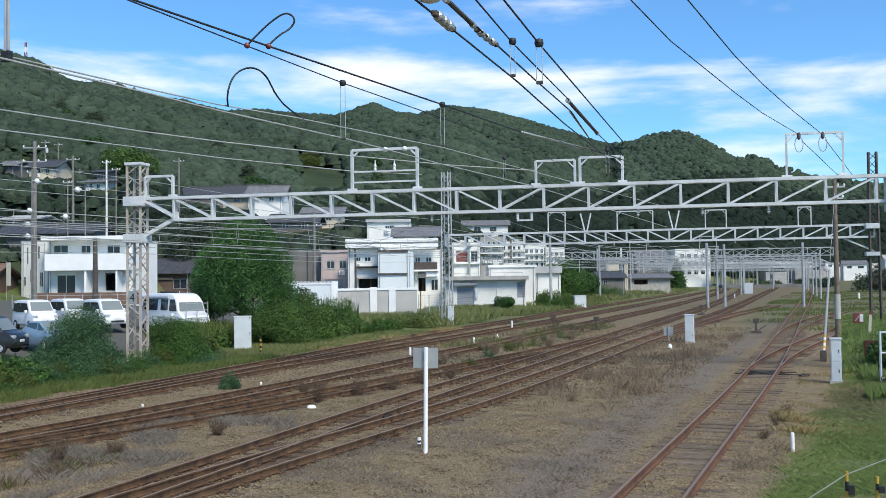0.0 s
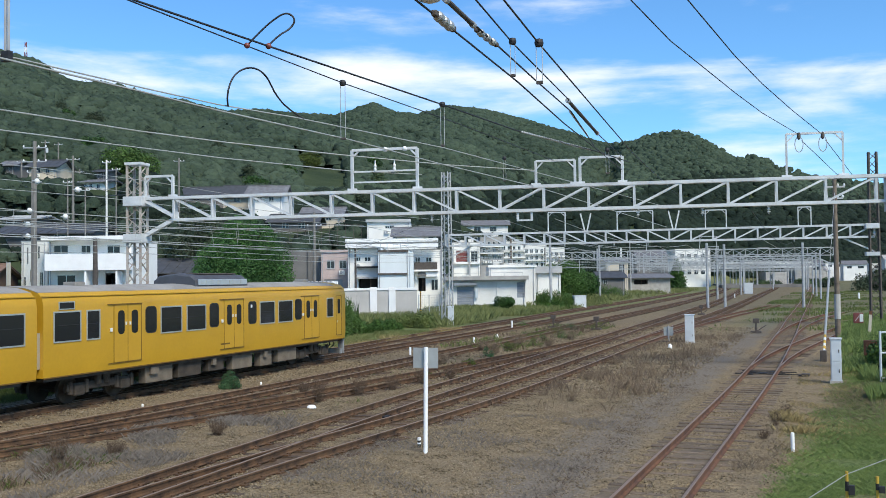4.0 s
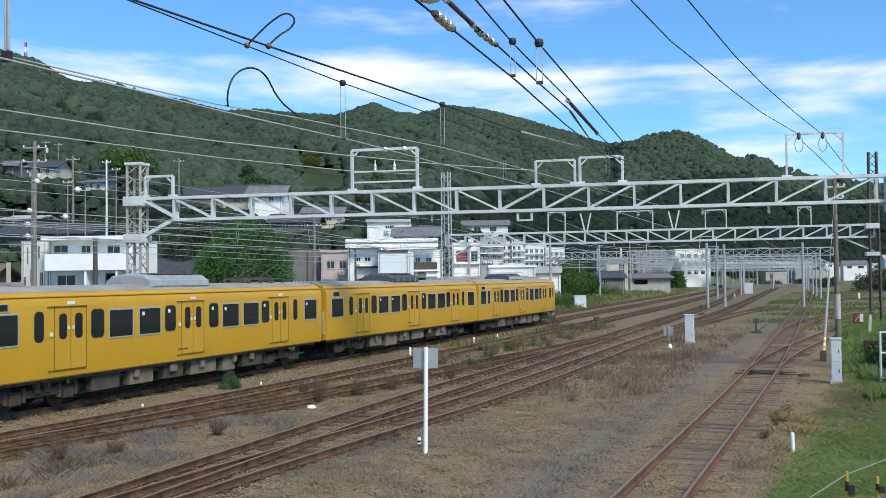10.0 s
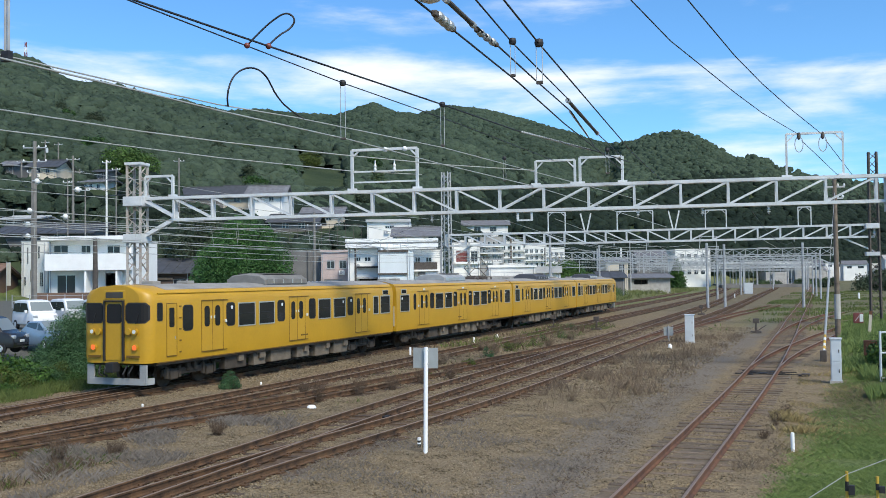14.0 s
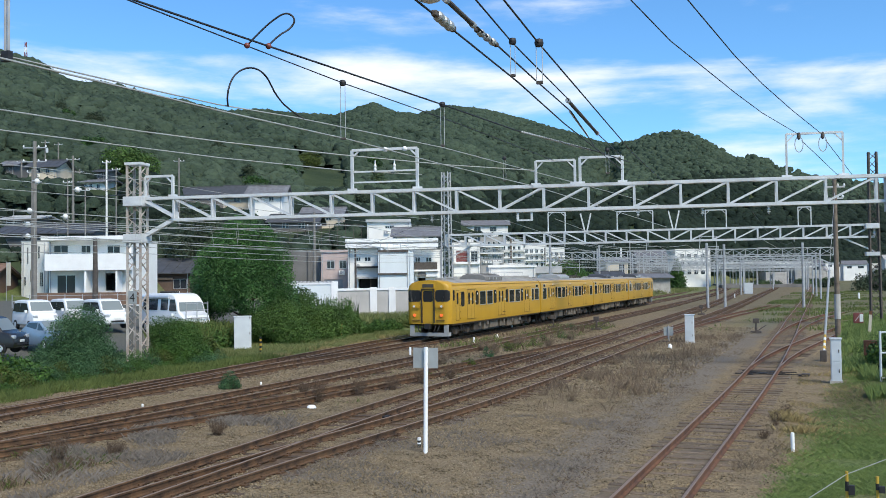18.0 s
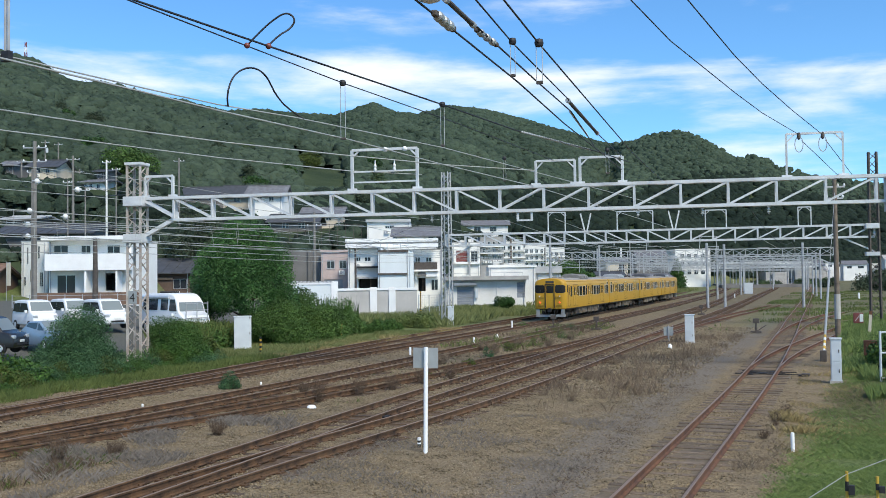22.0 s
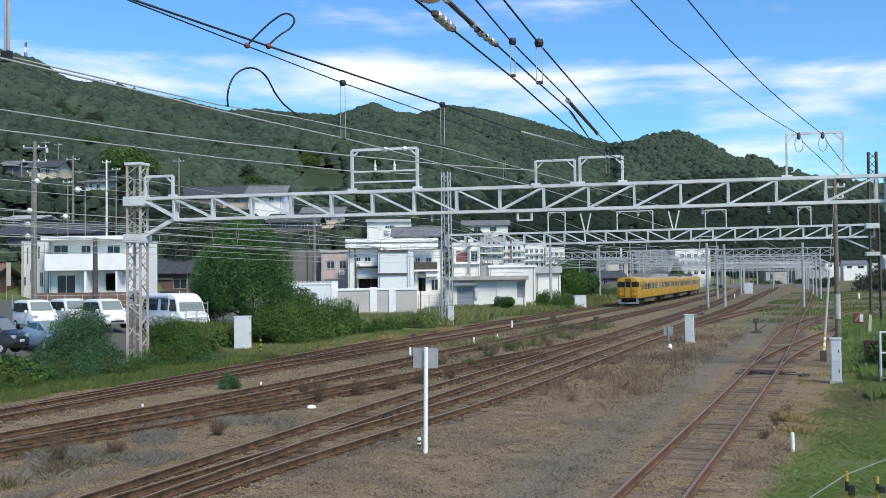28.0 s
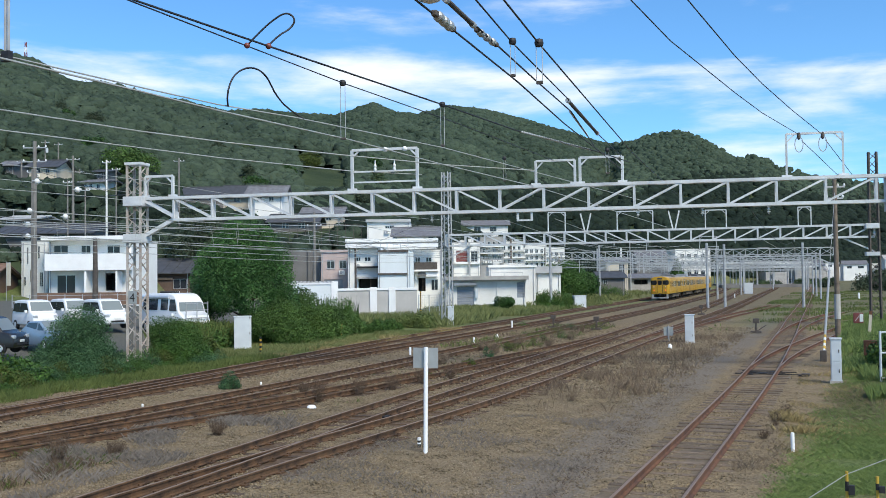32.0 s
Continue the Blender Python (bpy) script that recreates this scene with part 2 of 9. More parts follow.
    conifer=leaf_mat("dark_conifer_crowns", (0.032, 0.046, 0.030), (0.082, 0.112, 0.066), 0.02, 0.9, 0.2, 0.3),
    straw=leaf_mat("straw_grass", (0.200, 0.155, 0.070), (0.400, 0.320, 0.150), 0.6, 0.9),
    towersteel=mat("weathered_tower_steel", (0.50, 0.48, 0.45), 0.7, var=0.3, scale=1.3, fine=18, bump=0.08, dark=(0.30, 0.22, 0.17)),
)


def stone_mat():
    m = leaf_mat("ballast_stones", (0.115, 0.090, 0.056), (0.325, 0.262, 0.175), 1.2, 0.9)
    return m


M["stone"] = stone_mat()


def glass_mat(name, color, rough=0.06):
    m = bpy.data.materials.new(name)
    m.use_nodes = True
    p = m.node_tree.nodes["Principled BSDF"]
    p.inputs["Base Color"].default_value = (*color, 1)
    p.inputs["Roughness"].default_value = rough
    p.inputs["IOR"].default_value = 1.5
    return m


M["leafgrey"] = leaf_mat("leaves_soft_green", (0.015, 0.036, 0.008), (0.108, 0.200, 0.046), 0.5, 0.7)
M["glass"] = glass_mat("dark_tinted_glass", (0.018, 0.019, 0.022), 0.08)
# windscreens: reflected sky put into the colour as a pale grey
M["carglass"] = glass_mat("sky_toned_car_glass", (0.20, 0.23, 0.23), 0.04)

# ---- mesh helpers ----


def mesh_of(name, bm, material, smooth=False):
    me = bpy.data.meshes.new(name)
    bm.to_mesh(me)
    bm.free()
    me.materials.append(material)
    if smooth:
        me.polygons.foreach_set("use_smooth", [True] * len(me.polygons))
    return me


def part(name, bm, material, parent, label="", at=None, smooth=False):
    ob = new(name, mesh_of(name, bm, material, smooth))
    ob.parent = parent
    if at is not None:
        ob.matrix_basis = at
    if label:
        ob["label"] = label
    return ob


def share(name, me, parent, m, label=""):
    ob = new(name, me)
    ob.parent, ob.matrix_basis = parent, m
    if label:
        ob["label"] = label
    return ob


def thing(name, m, label, category, group="", kind=""):
    ob = new(name)
    ob.empty_display_size = 0.1
    ob.matrix_basis = m
    return tagged(ob, label, category, group, kind)


def single(name, bm, material, label, category, m=None, group="", kind="", smooth=False):
    ob = new(name, mesh_of(name, bm, material, smooth))
    if m is not None:
        ob.matrix_basis = m
    return tagged(ob, label, category, group, kind)


def NB():
    return bmesh.new()


def box(bm, x0, y0, z0, x1, y1, z1, bev=0.0):
    g = bmesh.ops.create_cube(bm, size=1.0)
    vs = g["verts"]
    for v in vs:
        v.co = Vector(((x0 + x1) / 2 + v.co.x * (x1 - x0), (y0 + y1) / 2 + v.co.y * (y1 - y0), (z0 + z1) / 2 + v.co.z * (z1 - z0)))
    if bev:
        es = list({e for v in vs for e in v.link_edges})
        bmesh.ops.bevel(bm, geom=es, offset=bev, segments=2, affect="EDGES", profile=0.6)
    return bm


def tube(bm, p, q, r0, r1=None, n=8, caps=True):
    """A tapered round bar from p to q."""
    r1 = r0 if r1 is None else r1
    p, q = Vector(p), Vector(q)
    d = q - p
    g = bmesh.ops.create_cone(bm, cap_ends=caps, segments=n, radius1=r0, radius2=r1, depth=d.length)
    t = Matrix.Translation((p + q) / 2) @ d.to_track_quat("Z", "Y").to_matrix().to_4x4()
    bmesh.ops.transform(bm, matrix=t, verts=g["verts"])
    return bm


def bar(bm, p, q, w, h=None, roll=0.0):
    """A square-section bar from p to q."""
    h = w if h is None else h
    p, q = Vector(p), Vector(q)
    d = q - p
    g = bmesh.ops.create_cube(bm, size=1.0)
    t = Matrix.Translation((p + q) / 2) @ d.to_track_quat("Z", "Y").to_matrix().to_4x4() @ Matrix.Rotation(roll, 4, "Z") @ Matrix.Diagonal((w, h, d.length, 1))
    bmesh.ops.transform(bm, matrix=t, verts=g["verts"])
    return bm


def ball(bm, c, r, sz=1.0, sub=2):
    g = bmesh.ops.create_icosphere(bm, subdivisions=sub, radius=r)
    for v in g["verts"]:
        v.co = Vector(c) + Vector((v.co.x, v.co.y, v.co.z * sz))
    return bm


def lathe(bm, prof, c=(0, 0, 0), n=12):
    """A turned shape: prof is a list of (radius, height)."""
    rings = []
    for r, z in prof:
        rings.append([bm.verts.new((c[0] + r * math.cos(2 * math.pi * k / n), c[1] + r * math.sin(2 * math.pi * k / n), c[2] + z)) for k in range(n)])
    for a, b in zip(rings, rings[1:]):
        for k in range(n):
            bm.faces.new((a[k], a[(k + 1) % n], b[(k + 1) % n], b[k]))
    bm.faces.new(rings[0][::-1])
    bm.faces.new(rings[-1])
    return bm


def loft(bm, sections, closed=True, cap=True):
    """Skin through sections, each a list of points."""
    rows = [[bm.verts.new(p) for p in s] for s in sections]
    n = len(rows[0])
    for a, b in zip(rows, rows[1:]):
        for k in range(n if closed else n - 1):
            bm.faces.new((a[k], a[(k + 1) % n], b[(k + 1) % n], b[k]))
    if cap:
        bm.faces.new(rows[0][::-1])
        bm.faces.new(rows[-1])
    return bm


def raw_mesh(name, verts, faces, material, k):
    """A mesh from arrays: faces all with k corners."""
    me = bpy.data.meshes.new(name)
    nf = len(faces)
    me.vertices.add(len(verts))
    me.vertices.foreach_set("co", np.asarray(verts, dtype=np.float32).ravel())
    me.loops.add(nf * k)
    me.loops.foreach_set("vertex_index", np.asarray(faces, dtype=np.int32).ravel())
    me.polygons.add(nf)
    me.polygons.foreach_set("loop_start", np.arange(0, nf * k, k, dtype=np.int32))
    me.update(calc_edges=True)
    me.materials.append(material)
    return me


def sm(a, b, x):
    t = min(1.0, max(0.0, (x - a) / (b - a)))
    return t * t * (3 - 2 * t)


def lerp_table(rows, x):
    if x <= rows[0][0]:
        return rows[0][1]
    for (a, u), (b, v) in zip(rows, rows[1:]):
        if x <= b:
            return u + (v - u) * (x - a) / (b - a)
    return rows[-1][1]

# ---- ground and hills ----
# ridge of the hills round the valley: bearing from +Y (degrees, left is negative), rise over distance
RIDGE = [(-60, 0.235), (-47.0, 0.229), (-45.3, 0.224), (-44.2, 0.212), (-43.0, 0.203), (-41.2, 0.203), (-39.7, 0.195), (-37.2, 0.188), (-34.9, 0.180), (-33.0, 0.182), (-30.7, 0.179), (-28.7, 0.175), (-27.5, 0.182), (-26.3, 0.189), (-25.0, 0.180), (-23.6, 0.177), (-21.9, 0.183), (-20.2, 0.178), (-17.9, 0.168), (-15.9, 0.157), (-13.9, 0.146), (-12.4, 0.137), (-11.4, 0.138), (-10.0, 0.144), (-8.5, 0.148), (-7.6, 0.144), (-6.5, 0.132), (-5.2, 0.119), (-4.0, 0.117), (-2.8, 0.108), (-1.3, 0.099), (0.4, 0.094), (2.6, 0.086), (12, 0.03), (30, 0.01)]
FOOT = [(-70, 90), (-46, 92), (-40, 112), (-36, 128), (-28, 152), (-22, 200), (-15, 330), (-8, 480), (0, 620), (20, 900)]
STEEP = [(-70, 1.05), (-46, 1.05), (-40, 0.97), (-36, 0.95), (-28, 0.9), (-15, 0.95), (0, 1.1)]
CREST = [(-70, 700), (-45, 800), (-30, 950), (-20, 1050), (-12.5, 1150), (-11.5, 900), (0, 1000), (20, 1300)]


def hill_part(x, y):
    """How far up the hillside a place lies (0 at its foot, 1 on the ridge), and the ridge's height there."""
    dx, dy = x - 22.3, y
    d = math.hypot(dx, dy)
    az = math.degrees(math.atan2(dx, dy))
    if az < -100 or az > 40 or d < 60:
        return 0.0, 0.0
    crest = lerp_table(CREST, az)
    foot = lerp_table(FOOT, az)
    rise = lerp_table(RIDGE, az) * sm(-100, -65, az)
    u = (d - foot) / (crest - foot)
    return (u ** lerp_table(STEEP, az) if 0 < u < 1 else u), rise * crest - 7.0 + 5.5 * sm(-24, -19, az)


# levelled plots of the hillside houses, set to fit the camera's view: place and height
PLOTS = [(-135.1, 150.7, 25.1), (-119.2, 144.3, 23.3), (-97.2, 133.8, 18.2), (-107.0, 146.0, 21.7), (-95.0, 161.8, 18.2), (-80.7, 154.6, 16.7), (-72.7, 149.2, 16.1), (-65.5, 146.8, 11.0), (-68.4, 161.8, 13.3), (-142.3, 293.7, 35.4), (-80.6, 286.6, 17.5), (-81.5, 102.3, 9.6), (-64.6, 89.8, 6.8)]


def ground_z(x, y):
    z = -0.19
    if x < -9:
        z += (0.30 * sm(-9, -13, x) + 0.90 * sm(-13.5, -19.5, x) * (1 - sm(60, 74, y))) + (1.35 - 0.0 * y) * sm(-26, -37, x)
    if -7 < x < 21.5 and y < 90:
        z += 0.05 * noise.noise((x * 0.6, y * 0.6, 0)) + 0.03 * noise.noise((x * 1.9, y * 1.9, 4))
    if x > 22.0:
        z += 0.25 * sm(22.0, 24.5, x)
    if x > 20.9 and y < 120:
        z += 0.06 * noise.noise((x * 0.8, y * 0.8, 3))
    u, h = hill_part(x, y)
    if u > 0:
        if u < 1:
            w = u
            z += h * w + math.sin(math.pi * u) * 0.07 * h * noise.noise((x / 130, y / 130, 1.3)) + 2.5 * min(1, u * 4) * noise.noise((x / 28, y / 28, 7))
        else:
            z += h * max(0.0, 1 - (u - 1) * 1.6)
    if x < -45 and y > 60:
        for a, b, zt in PLOTS:
            d = math.hypot(x - a, y - b)
            if d < 30:
                k = 1 - sm(8.5, 30, d)
                z += (zt - z) * (k if zt > z else 1 - sm(8.5, 18, d))
    return z


def spaced(points):
    """Grid lines from (end, step) pairs."""
    out = [points[0]]
    for end, step in points[1:]:
        k = max(1, round((end - out[-1]) / step))
        a = out[-1]
        out += [a + (end - a) * (i + 1) / k for i in range(k)]
    return out


def ground_mat():
    m = bpy.data.materials.new("yard_ground")
    m.use_nodes = True
    n, l = m.node_tree.nodes, m.node_tree.links
    p = n["Principled BSDF"]
    p.inputs["Roughness"].default_value, p.inputs["Specular IOR Level"].default_value = 0.95, 0.15
    tc = n.new("ShaderNodeTexCoord")
    sep = n.new("ShaderNodeSeparateXYZ")
    l.new(tc.outputs["Object"], sep.inputs[0])

    def nz(scale, detail=4, rough=0.5):
        t = n.new("ShaderNodeTexNoise")
        t.inputs["Scale"].default_value, t.inputs["Detail"].default_value, t.inputs["Roughness"].default_value = scale, detail, rough
        l.new(tc.outputs["Object"], t.inputs["Vector"])
        return t.outputs["Fac"]

    def mth(op, a, b):
        t = n.new("ShaderNodeMath")
        t.operation = op
        for k, v in enumerate((a, b)):
            if hasattr(v, "is_linked"):
                l.new(v, t.inputs[k])
            else:
                t.inputs[k].default_value = v
        return t.outputs[0]

    def rng(v, a, b, lo=0.0, hi=1.0):
        t = n.new("ShaderNodeMapRange")
        t.interpolation_type = "SMOOTHSTEP"
        l.new(v, t.inputs["Value"])
        for k, q in (("From Min", a), ("From Max", b), ("To Min", lo), ("To Max", hi)):
            t.inputs[k].default_value = q
        return t.outputs[0]

    def mixc(f, a, b):
        t = n.new("ShaderNodeMix")
        t.data_type = "RGBA"
        l.new(f, t.inputs[0])
        for k, v in ((6, a), (7, b)):
            if hasattr(v, "is_linked"):
                l.new(v, t.inputs[k])
            else:
                t.inputs[k].default_value = (*v, 1)
        return t.outputs[2]

    big, mid, small = nz(0.22, 5, 0.6), nz(1.6, 5, 0.6), nz(14, 4, 0.6)
    vor = n.new("ShaderNodeTexVoronoi")
    vor.inputs["Scale"].default_value = 16
    l.new(tc.outputs["Object"], vor.inputs["Vector"])
    x = mth("ADD", sep.outputs[0], mth("MULTIPLY", mth("SUBTRACT", mid, 0.5), 1.6))
    x2 = mth("ADD", x, mth("MULTIPLY", mth("SUBTRACT", big, 0.5), 2.0))
    y = sep.outputs[1]
    gravel = mixc(rng(vor.outputs["Color"], 0.1, 0.9), (0.128, 0.095, 0.054), (0.305, 0.236, 0.140))
    dust = mixc(rng(small, 0.3, 0.7), (0.152, 0.115, 0.070), (0.272, 0.214, 0.138))
    base = mixc(rng(mth("ADD", mth("MULTIPLY", big, 0.6), mth("MULTIPLY", mid, 0.4)), 0.40, 0.60), gravel, dust)
    base = mixc(rng(nz(0.9, 6, 0.7), 0.52, 0.70, 0.0, 0.45), base, (0.115, 0.088, 0.060))
    base = mixc(rng(nz(2.7, 5, 0.7), 0.56, 0.70, 0.0, 0.45), base, (0.262, 0.220, 0.160))
    # trodden grey strip beside the siding
    strip = mth("MULTIPLY", rng(x, 15.4, 16.4), rng(x, 18.2, 17.6))
    grey = mixc(rng(small, 0.3, 0.7), (0.125, 0.110, 0.094), (0.210, 0.186, 0.160))
    base = mixc(mth("MULTIPLY", strip, 0.7), base, grey)
    green = mixc(rng(small, 0.3, 0.72), (0.065, 0.095, 0.026), (0.165, 0.200, 0.075))
    right = mth("MULTIPLY", rng(mth("SUBTRACT", x2, mth("MULTIPLY", mth("MINIMUM", mth("SUBTRACT", y, 18.0), 24.0), 0.055)), 20.8, 22.0), rng(y, 15, 20))
    far = mth("MULTIPLY", mth("MULTIPLY", rng(x2, 12.8, 15.5), rng(y, 60, 105)), rng(big, 0.34, 0.54, 0.35, 0.95))
    left = rng(mth("ADD", x2, rng(y, 44, 34, 0.0, 1.7)), -2.7, -4.4)
    g = mth("MAXIMUM", mth("MAXIMUM", right, mth("MULTIPLY", far, 0.85)), left)
    col = mixc(g, base, mixc(rng(y, 60, 95), green, mixc(rng(mid, 0.35, 0.65), (0.105, 0.118, 0.048), (0.190, 0.195, 0.095))))
    lot = mth("MULTIPLY", mth("MULTIPLY", rng(sep.outputs[0], -12, -13.5), rng(sep.outputs[0], -46, -43)), rng(y, 105, 95))
    col = mixc(mth("MULTIPLY", lot, 0.9), col, mixc(rng(small, 0.3, 0.7), (0.085, 0.085, 0.085), (0.14, 0.138, 0.135)))
    col = mixc(mth("MULTIPLY", mth("MULTIPLY", rng(y, 80, 120), rng(x2, -4, -1)), 0.6), col, mixc(rng(nz(0.5, 6, 0.7), 0.35, 0.65), (0.095, 0.082, 0.050), (0.180, 0.160, 0.105)))
    hill = rng(sep.outputs[2], 2.8, 4.5)
    woods = mixc(rng(nz(0.05, 6, 0.7), 0.35, 0.65), (0.026, 0.042, 0.020), (0.055, 0.075, 0.034))
    woods = mixc(rng(nz(0.7, 6, 0.75), 0.42, 0.62, 0.0, 0.8), woods, (0.042, 0.060, 0.028))
    col = mixc(hill, col, woods)
    l.new(col, p.inputs["Base Color"])
    bp = n.new("ShaderNodeBump")
    bp.inputs["Strength"].default_value, bp.inputs["Distance"].default_value = 0.7, 0.05
    l.new(mth("ADD", vor.outputs["Distance"], mth("MULTIPLY", small, 0.6)), bp.inputs["Height"])
    l.new(bp.outputs[0], p.inputs["Normal"])
    return m


def make_ground():
    xs = spaced([-2600, (-1200, 140), (-500, 28), (-120, 14), (-46, 5), (-10, 2), (26, 0.45), (60, 4), (300, 20), (1000, 70), (2600, 200)])
    ys = spaced([-900, (-100, 100), (6, 12), (60, 0.5), (120, 2), (300, 9), (1250, 16), (1700, 60), (4200, 300)])
    vs = [(x, y, ground_z(x, y)) for y in ys for x in xs]
    nx = len(xs)
    fs = [(j * nx + i, j * nx + i + 1, (j + 1) * nx + i + 1, (j + 1) * nx + i) for j in range(len(ys) - 1) for i in range(nx - 1)]
    me = raw_mesh("ground", vs, fs, ground_mat(), 4)
    me.polygons.foreach_set("use_smooth", [True] * len(me.polygons))
    return tagged(new("ground", me), "brown gravel and grass rail yard ground rising to wooded hills", "ground", kind="structure")


make_ground()


# ---- tracks ----


MAIN = [(0.7, -70), (0.5, -30), (0.12, 8), (-0.25, 18), (-0.57, 26), (-0.80, 35), (-0.76, 46), (-0.76, 60), (-1.02, 78), (-1.60, 100), (-2.42, 130), (-3.6, 165), (-5.2, 210), (-7.5, 260), (-9.6, 300), (-13.2, 360)]


def hermite(xs, ys, m, y):
    i = min(len(ys) - 2, max(0, int(np.searchsorted(ys, y) - 1)))
    h = ys[i + 1] - ys[i]
    t = (y - ys[i]) / h
    return (2 * t ** 3 - 3 * t ** 2 + 1) * xs[i] + (t ** 3 - 2 * t ** 2 + t) * h * m[i] + (-2 * t ** 3 + 3 * t ** 2) * xs[i + 1] + (t ** 3 - t ** 2) * h * m[i + 1]


MAIN_Y, MAIN_X = np.array([p[1] for p in MAIN], float), np.array([p[0] for p in MAIN], float)
MAIN_M = np.gradient(MAIN_X, MAIN_Y)


def bend(y):
    """Where the train's track lies in plan."""
    return float(hermite(MAIN_X, MAIN_Y, MAIN_M, y))


def spline(points, step=1.0):
    """A smooth line in plan through the control points, at even steps along Y."""
    ys = np.array([p[1] for p in points], float)
    xs = np.array([p[0] for p in points], float)
    m = np.gradient(xs, ys)
    out, y = [], ys[0]
    while y < ys[-1] + 1e-6:
        out.append(Vector((hermite(xs, ys, m, y), y, 0)))
        y += step if y < 90 else step * 4
    return out


def sweep(bm, line, off, prof, z=0.0):
    """A profile (sideways, up) drawn along a line in plan, off metres to its right."""
    secs = []
    for i, p in enumerate(line):
        d = (line[min(i + 1, len(line) - 1)] - line[max(i - 1, 0)]).normalized()
        s = Vector((d.y, -d.x, 0))
        secs.append([p + s * (off + a) + Vector((0, 0, z + b)) for a, b in prof])
    return loft(bm, secs)


RAIL = [(-0.062, -0.155), (0.062, -0.155), (0.062, -0.14), (0.012, -0.12), (0.012, -0.045), (0.034, -0.035), (0.034, -0.004), (-0.034, -0.004), (-0.034, -0.035), (-0.012, -0.045), (-0.012, -0.12), (-0.062, -0.14)]
HEAD = [(-0.03, -0.004), (0.03, -0.004), (0.022, 0.002), (-0.022, 0.002)]
bm = NB()
box(bm, -1.05, -0.11, -0.32, 1.05, 0.11, -0.165, 0.012)
SLEEPER = mesh_of("sleeper", bm.copy(), M["sleeper"])
SUNKEN = mesh_of("sleeper", bm, M["sleeperold"])


def track(points, label, worn=True, sleepers=(12, 75), gauge=1.067, pitch=0.62, seed=0, tail=True):
    line = spline(points)
    side, bed, tie = (M["railred"], M["beddirt"], SUNKEN) if seed > 6 else (M["railside"], M["bed"], SLEEPER)
    t = thing("track", Matrix(), label, "railway track", "tracks of the yard", "structure")
    for s in (-1, 1):
        rail = part("rail", sweep(NB(), line, s * (gauge / 2 + 0.034), RAIL), side, t)
        if worn:
            part("rail_head", sweep(NB(), line, s * (gauge / 2 + 0.034), HEAD), M["railtop"], rail, "worn shiny running surface")
    part("ballast_bed", sweep(NB(), line, 0.0, [(-1.45, -0.36), (1.45, -0.36), (1.02, -0.172 - 0.003 * seed), (-1.02, -0.172 - 0.003 * seed)]), bed, t, "rust-stained ballast under the rails")
    rng = random.Random(seed)
    fine = spline(points, 0.2)
    y, far, chairs = points[0][1], NB(), NB()
    while y < min(points[-1][1], 300):
        near = sleepers[0] <= y <= sleepers[1]
        i = min(len(fine) - 2, max(0, round((y - fine[0].y) / 0.2))) if y < 90 else None
        if i is None:
            i = min(range(len(line) - 1), key=lambda k: abs(line[k].y - y))
            p, d = line[i].copy(), (line[i + 1] - line[i]).normalized()
            p += d * ((y - p.y) / d.y)
        else:
            p, d = fine[i], (fine[i + 1] - fine[i]).normalized()
        a = -math.atan2(d.x, d.y) + rng.uniform(-0.02, 0.02)
        m = Matrix.Translation((p.x + rng.uniform(-0.04, 0.04), y, rng.uniform(-0.006, 0.010) - 0.0017 * seed)) @ Matrix.Rotation(a, 4, "Z")
        if near:
            share("sleeper", tie, t, m)
            if y < 46 and seed < 7:
                for s in (-1, 1):
                    g = bmesh.ops.create_cube(chairs, size=1.0)
                    bmesh.ops.transform(chairs, matrix=m @ Matrix.Translation((s * (gauge / 2 + 0.034), 0, -0.146)) @ Matrix.Diagonal((0.30, 0.15, 0.03, 1)), verts=g["verts"])
                    for e in (-1, 1):
                        g = bmesh.ops.create_cube(chairs, size=1.0)
                        bmesh.ops.transform(chairs, matrix=m @ Matrix.Translation((s * (gauge / 2 + 0.034) + e * 0.088, 0.03 * e, -0.12)) @ Matrix.Diagonal((0.035, 0.035, 0.045, 1)), verts=g["verts"])
        elif tail:
            g = bmesh.ops.create_cube(far, size=1.0)
            bmesh.ops.transform(far, matrix=m @ Matrix.Translation((0, 0, -0.23)) @ Matrix.Diagonal((2.1, 0.22, 0.14, 1)), verts=g["verts"])
        y += pitch
    if len(chairs.verts):
        ch = part("rail_fastenings", chairs, side, t, "rusty tie plates and spikes")
        ch["kind"] = "stuff"
    else:
        chairs.free()
    if tail and len(far.verts):
        f = part("sleepers_far", far, M["sleeperold"] if seed > 6 else M["sleeper"], t)
        f["kind"] = "stuff"
    else:
        far.free()
    return line


track(MAIN, "main line railway track with rusty rails on timber sleepers", seed=1, sleepers=(20, 70))
track([(-0.05, 14), (-0.45, 20), (-0.98, 26), (-1.6, 33), (-2.3, 40.5), (-3.05, 48), (-3.7, 57), (-4.2, 68), (-4.8, 84), (-5.8, 106), (-7.0, 142), (-9.3, 200), (-12.2, 260)], "outer railway track running close to the grassy verge", seed=2, sleepers=(24, 60))
track([(3.0, -60), (3.05, -20), (2.9, 10), (3.25, 18), (3.62, 24), (3.8, 31), (3.8, 38), (3.65, 50), (3.35, 70), (3.0, 90), (2.6, 115), (1.4, 150), (-0.9, 200), (-5.0, 260), (-9.5, 320)], "main line railway track with rusty brown rails", seed=3, sleepers=(14, 66))
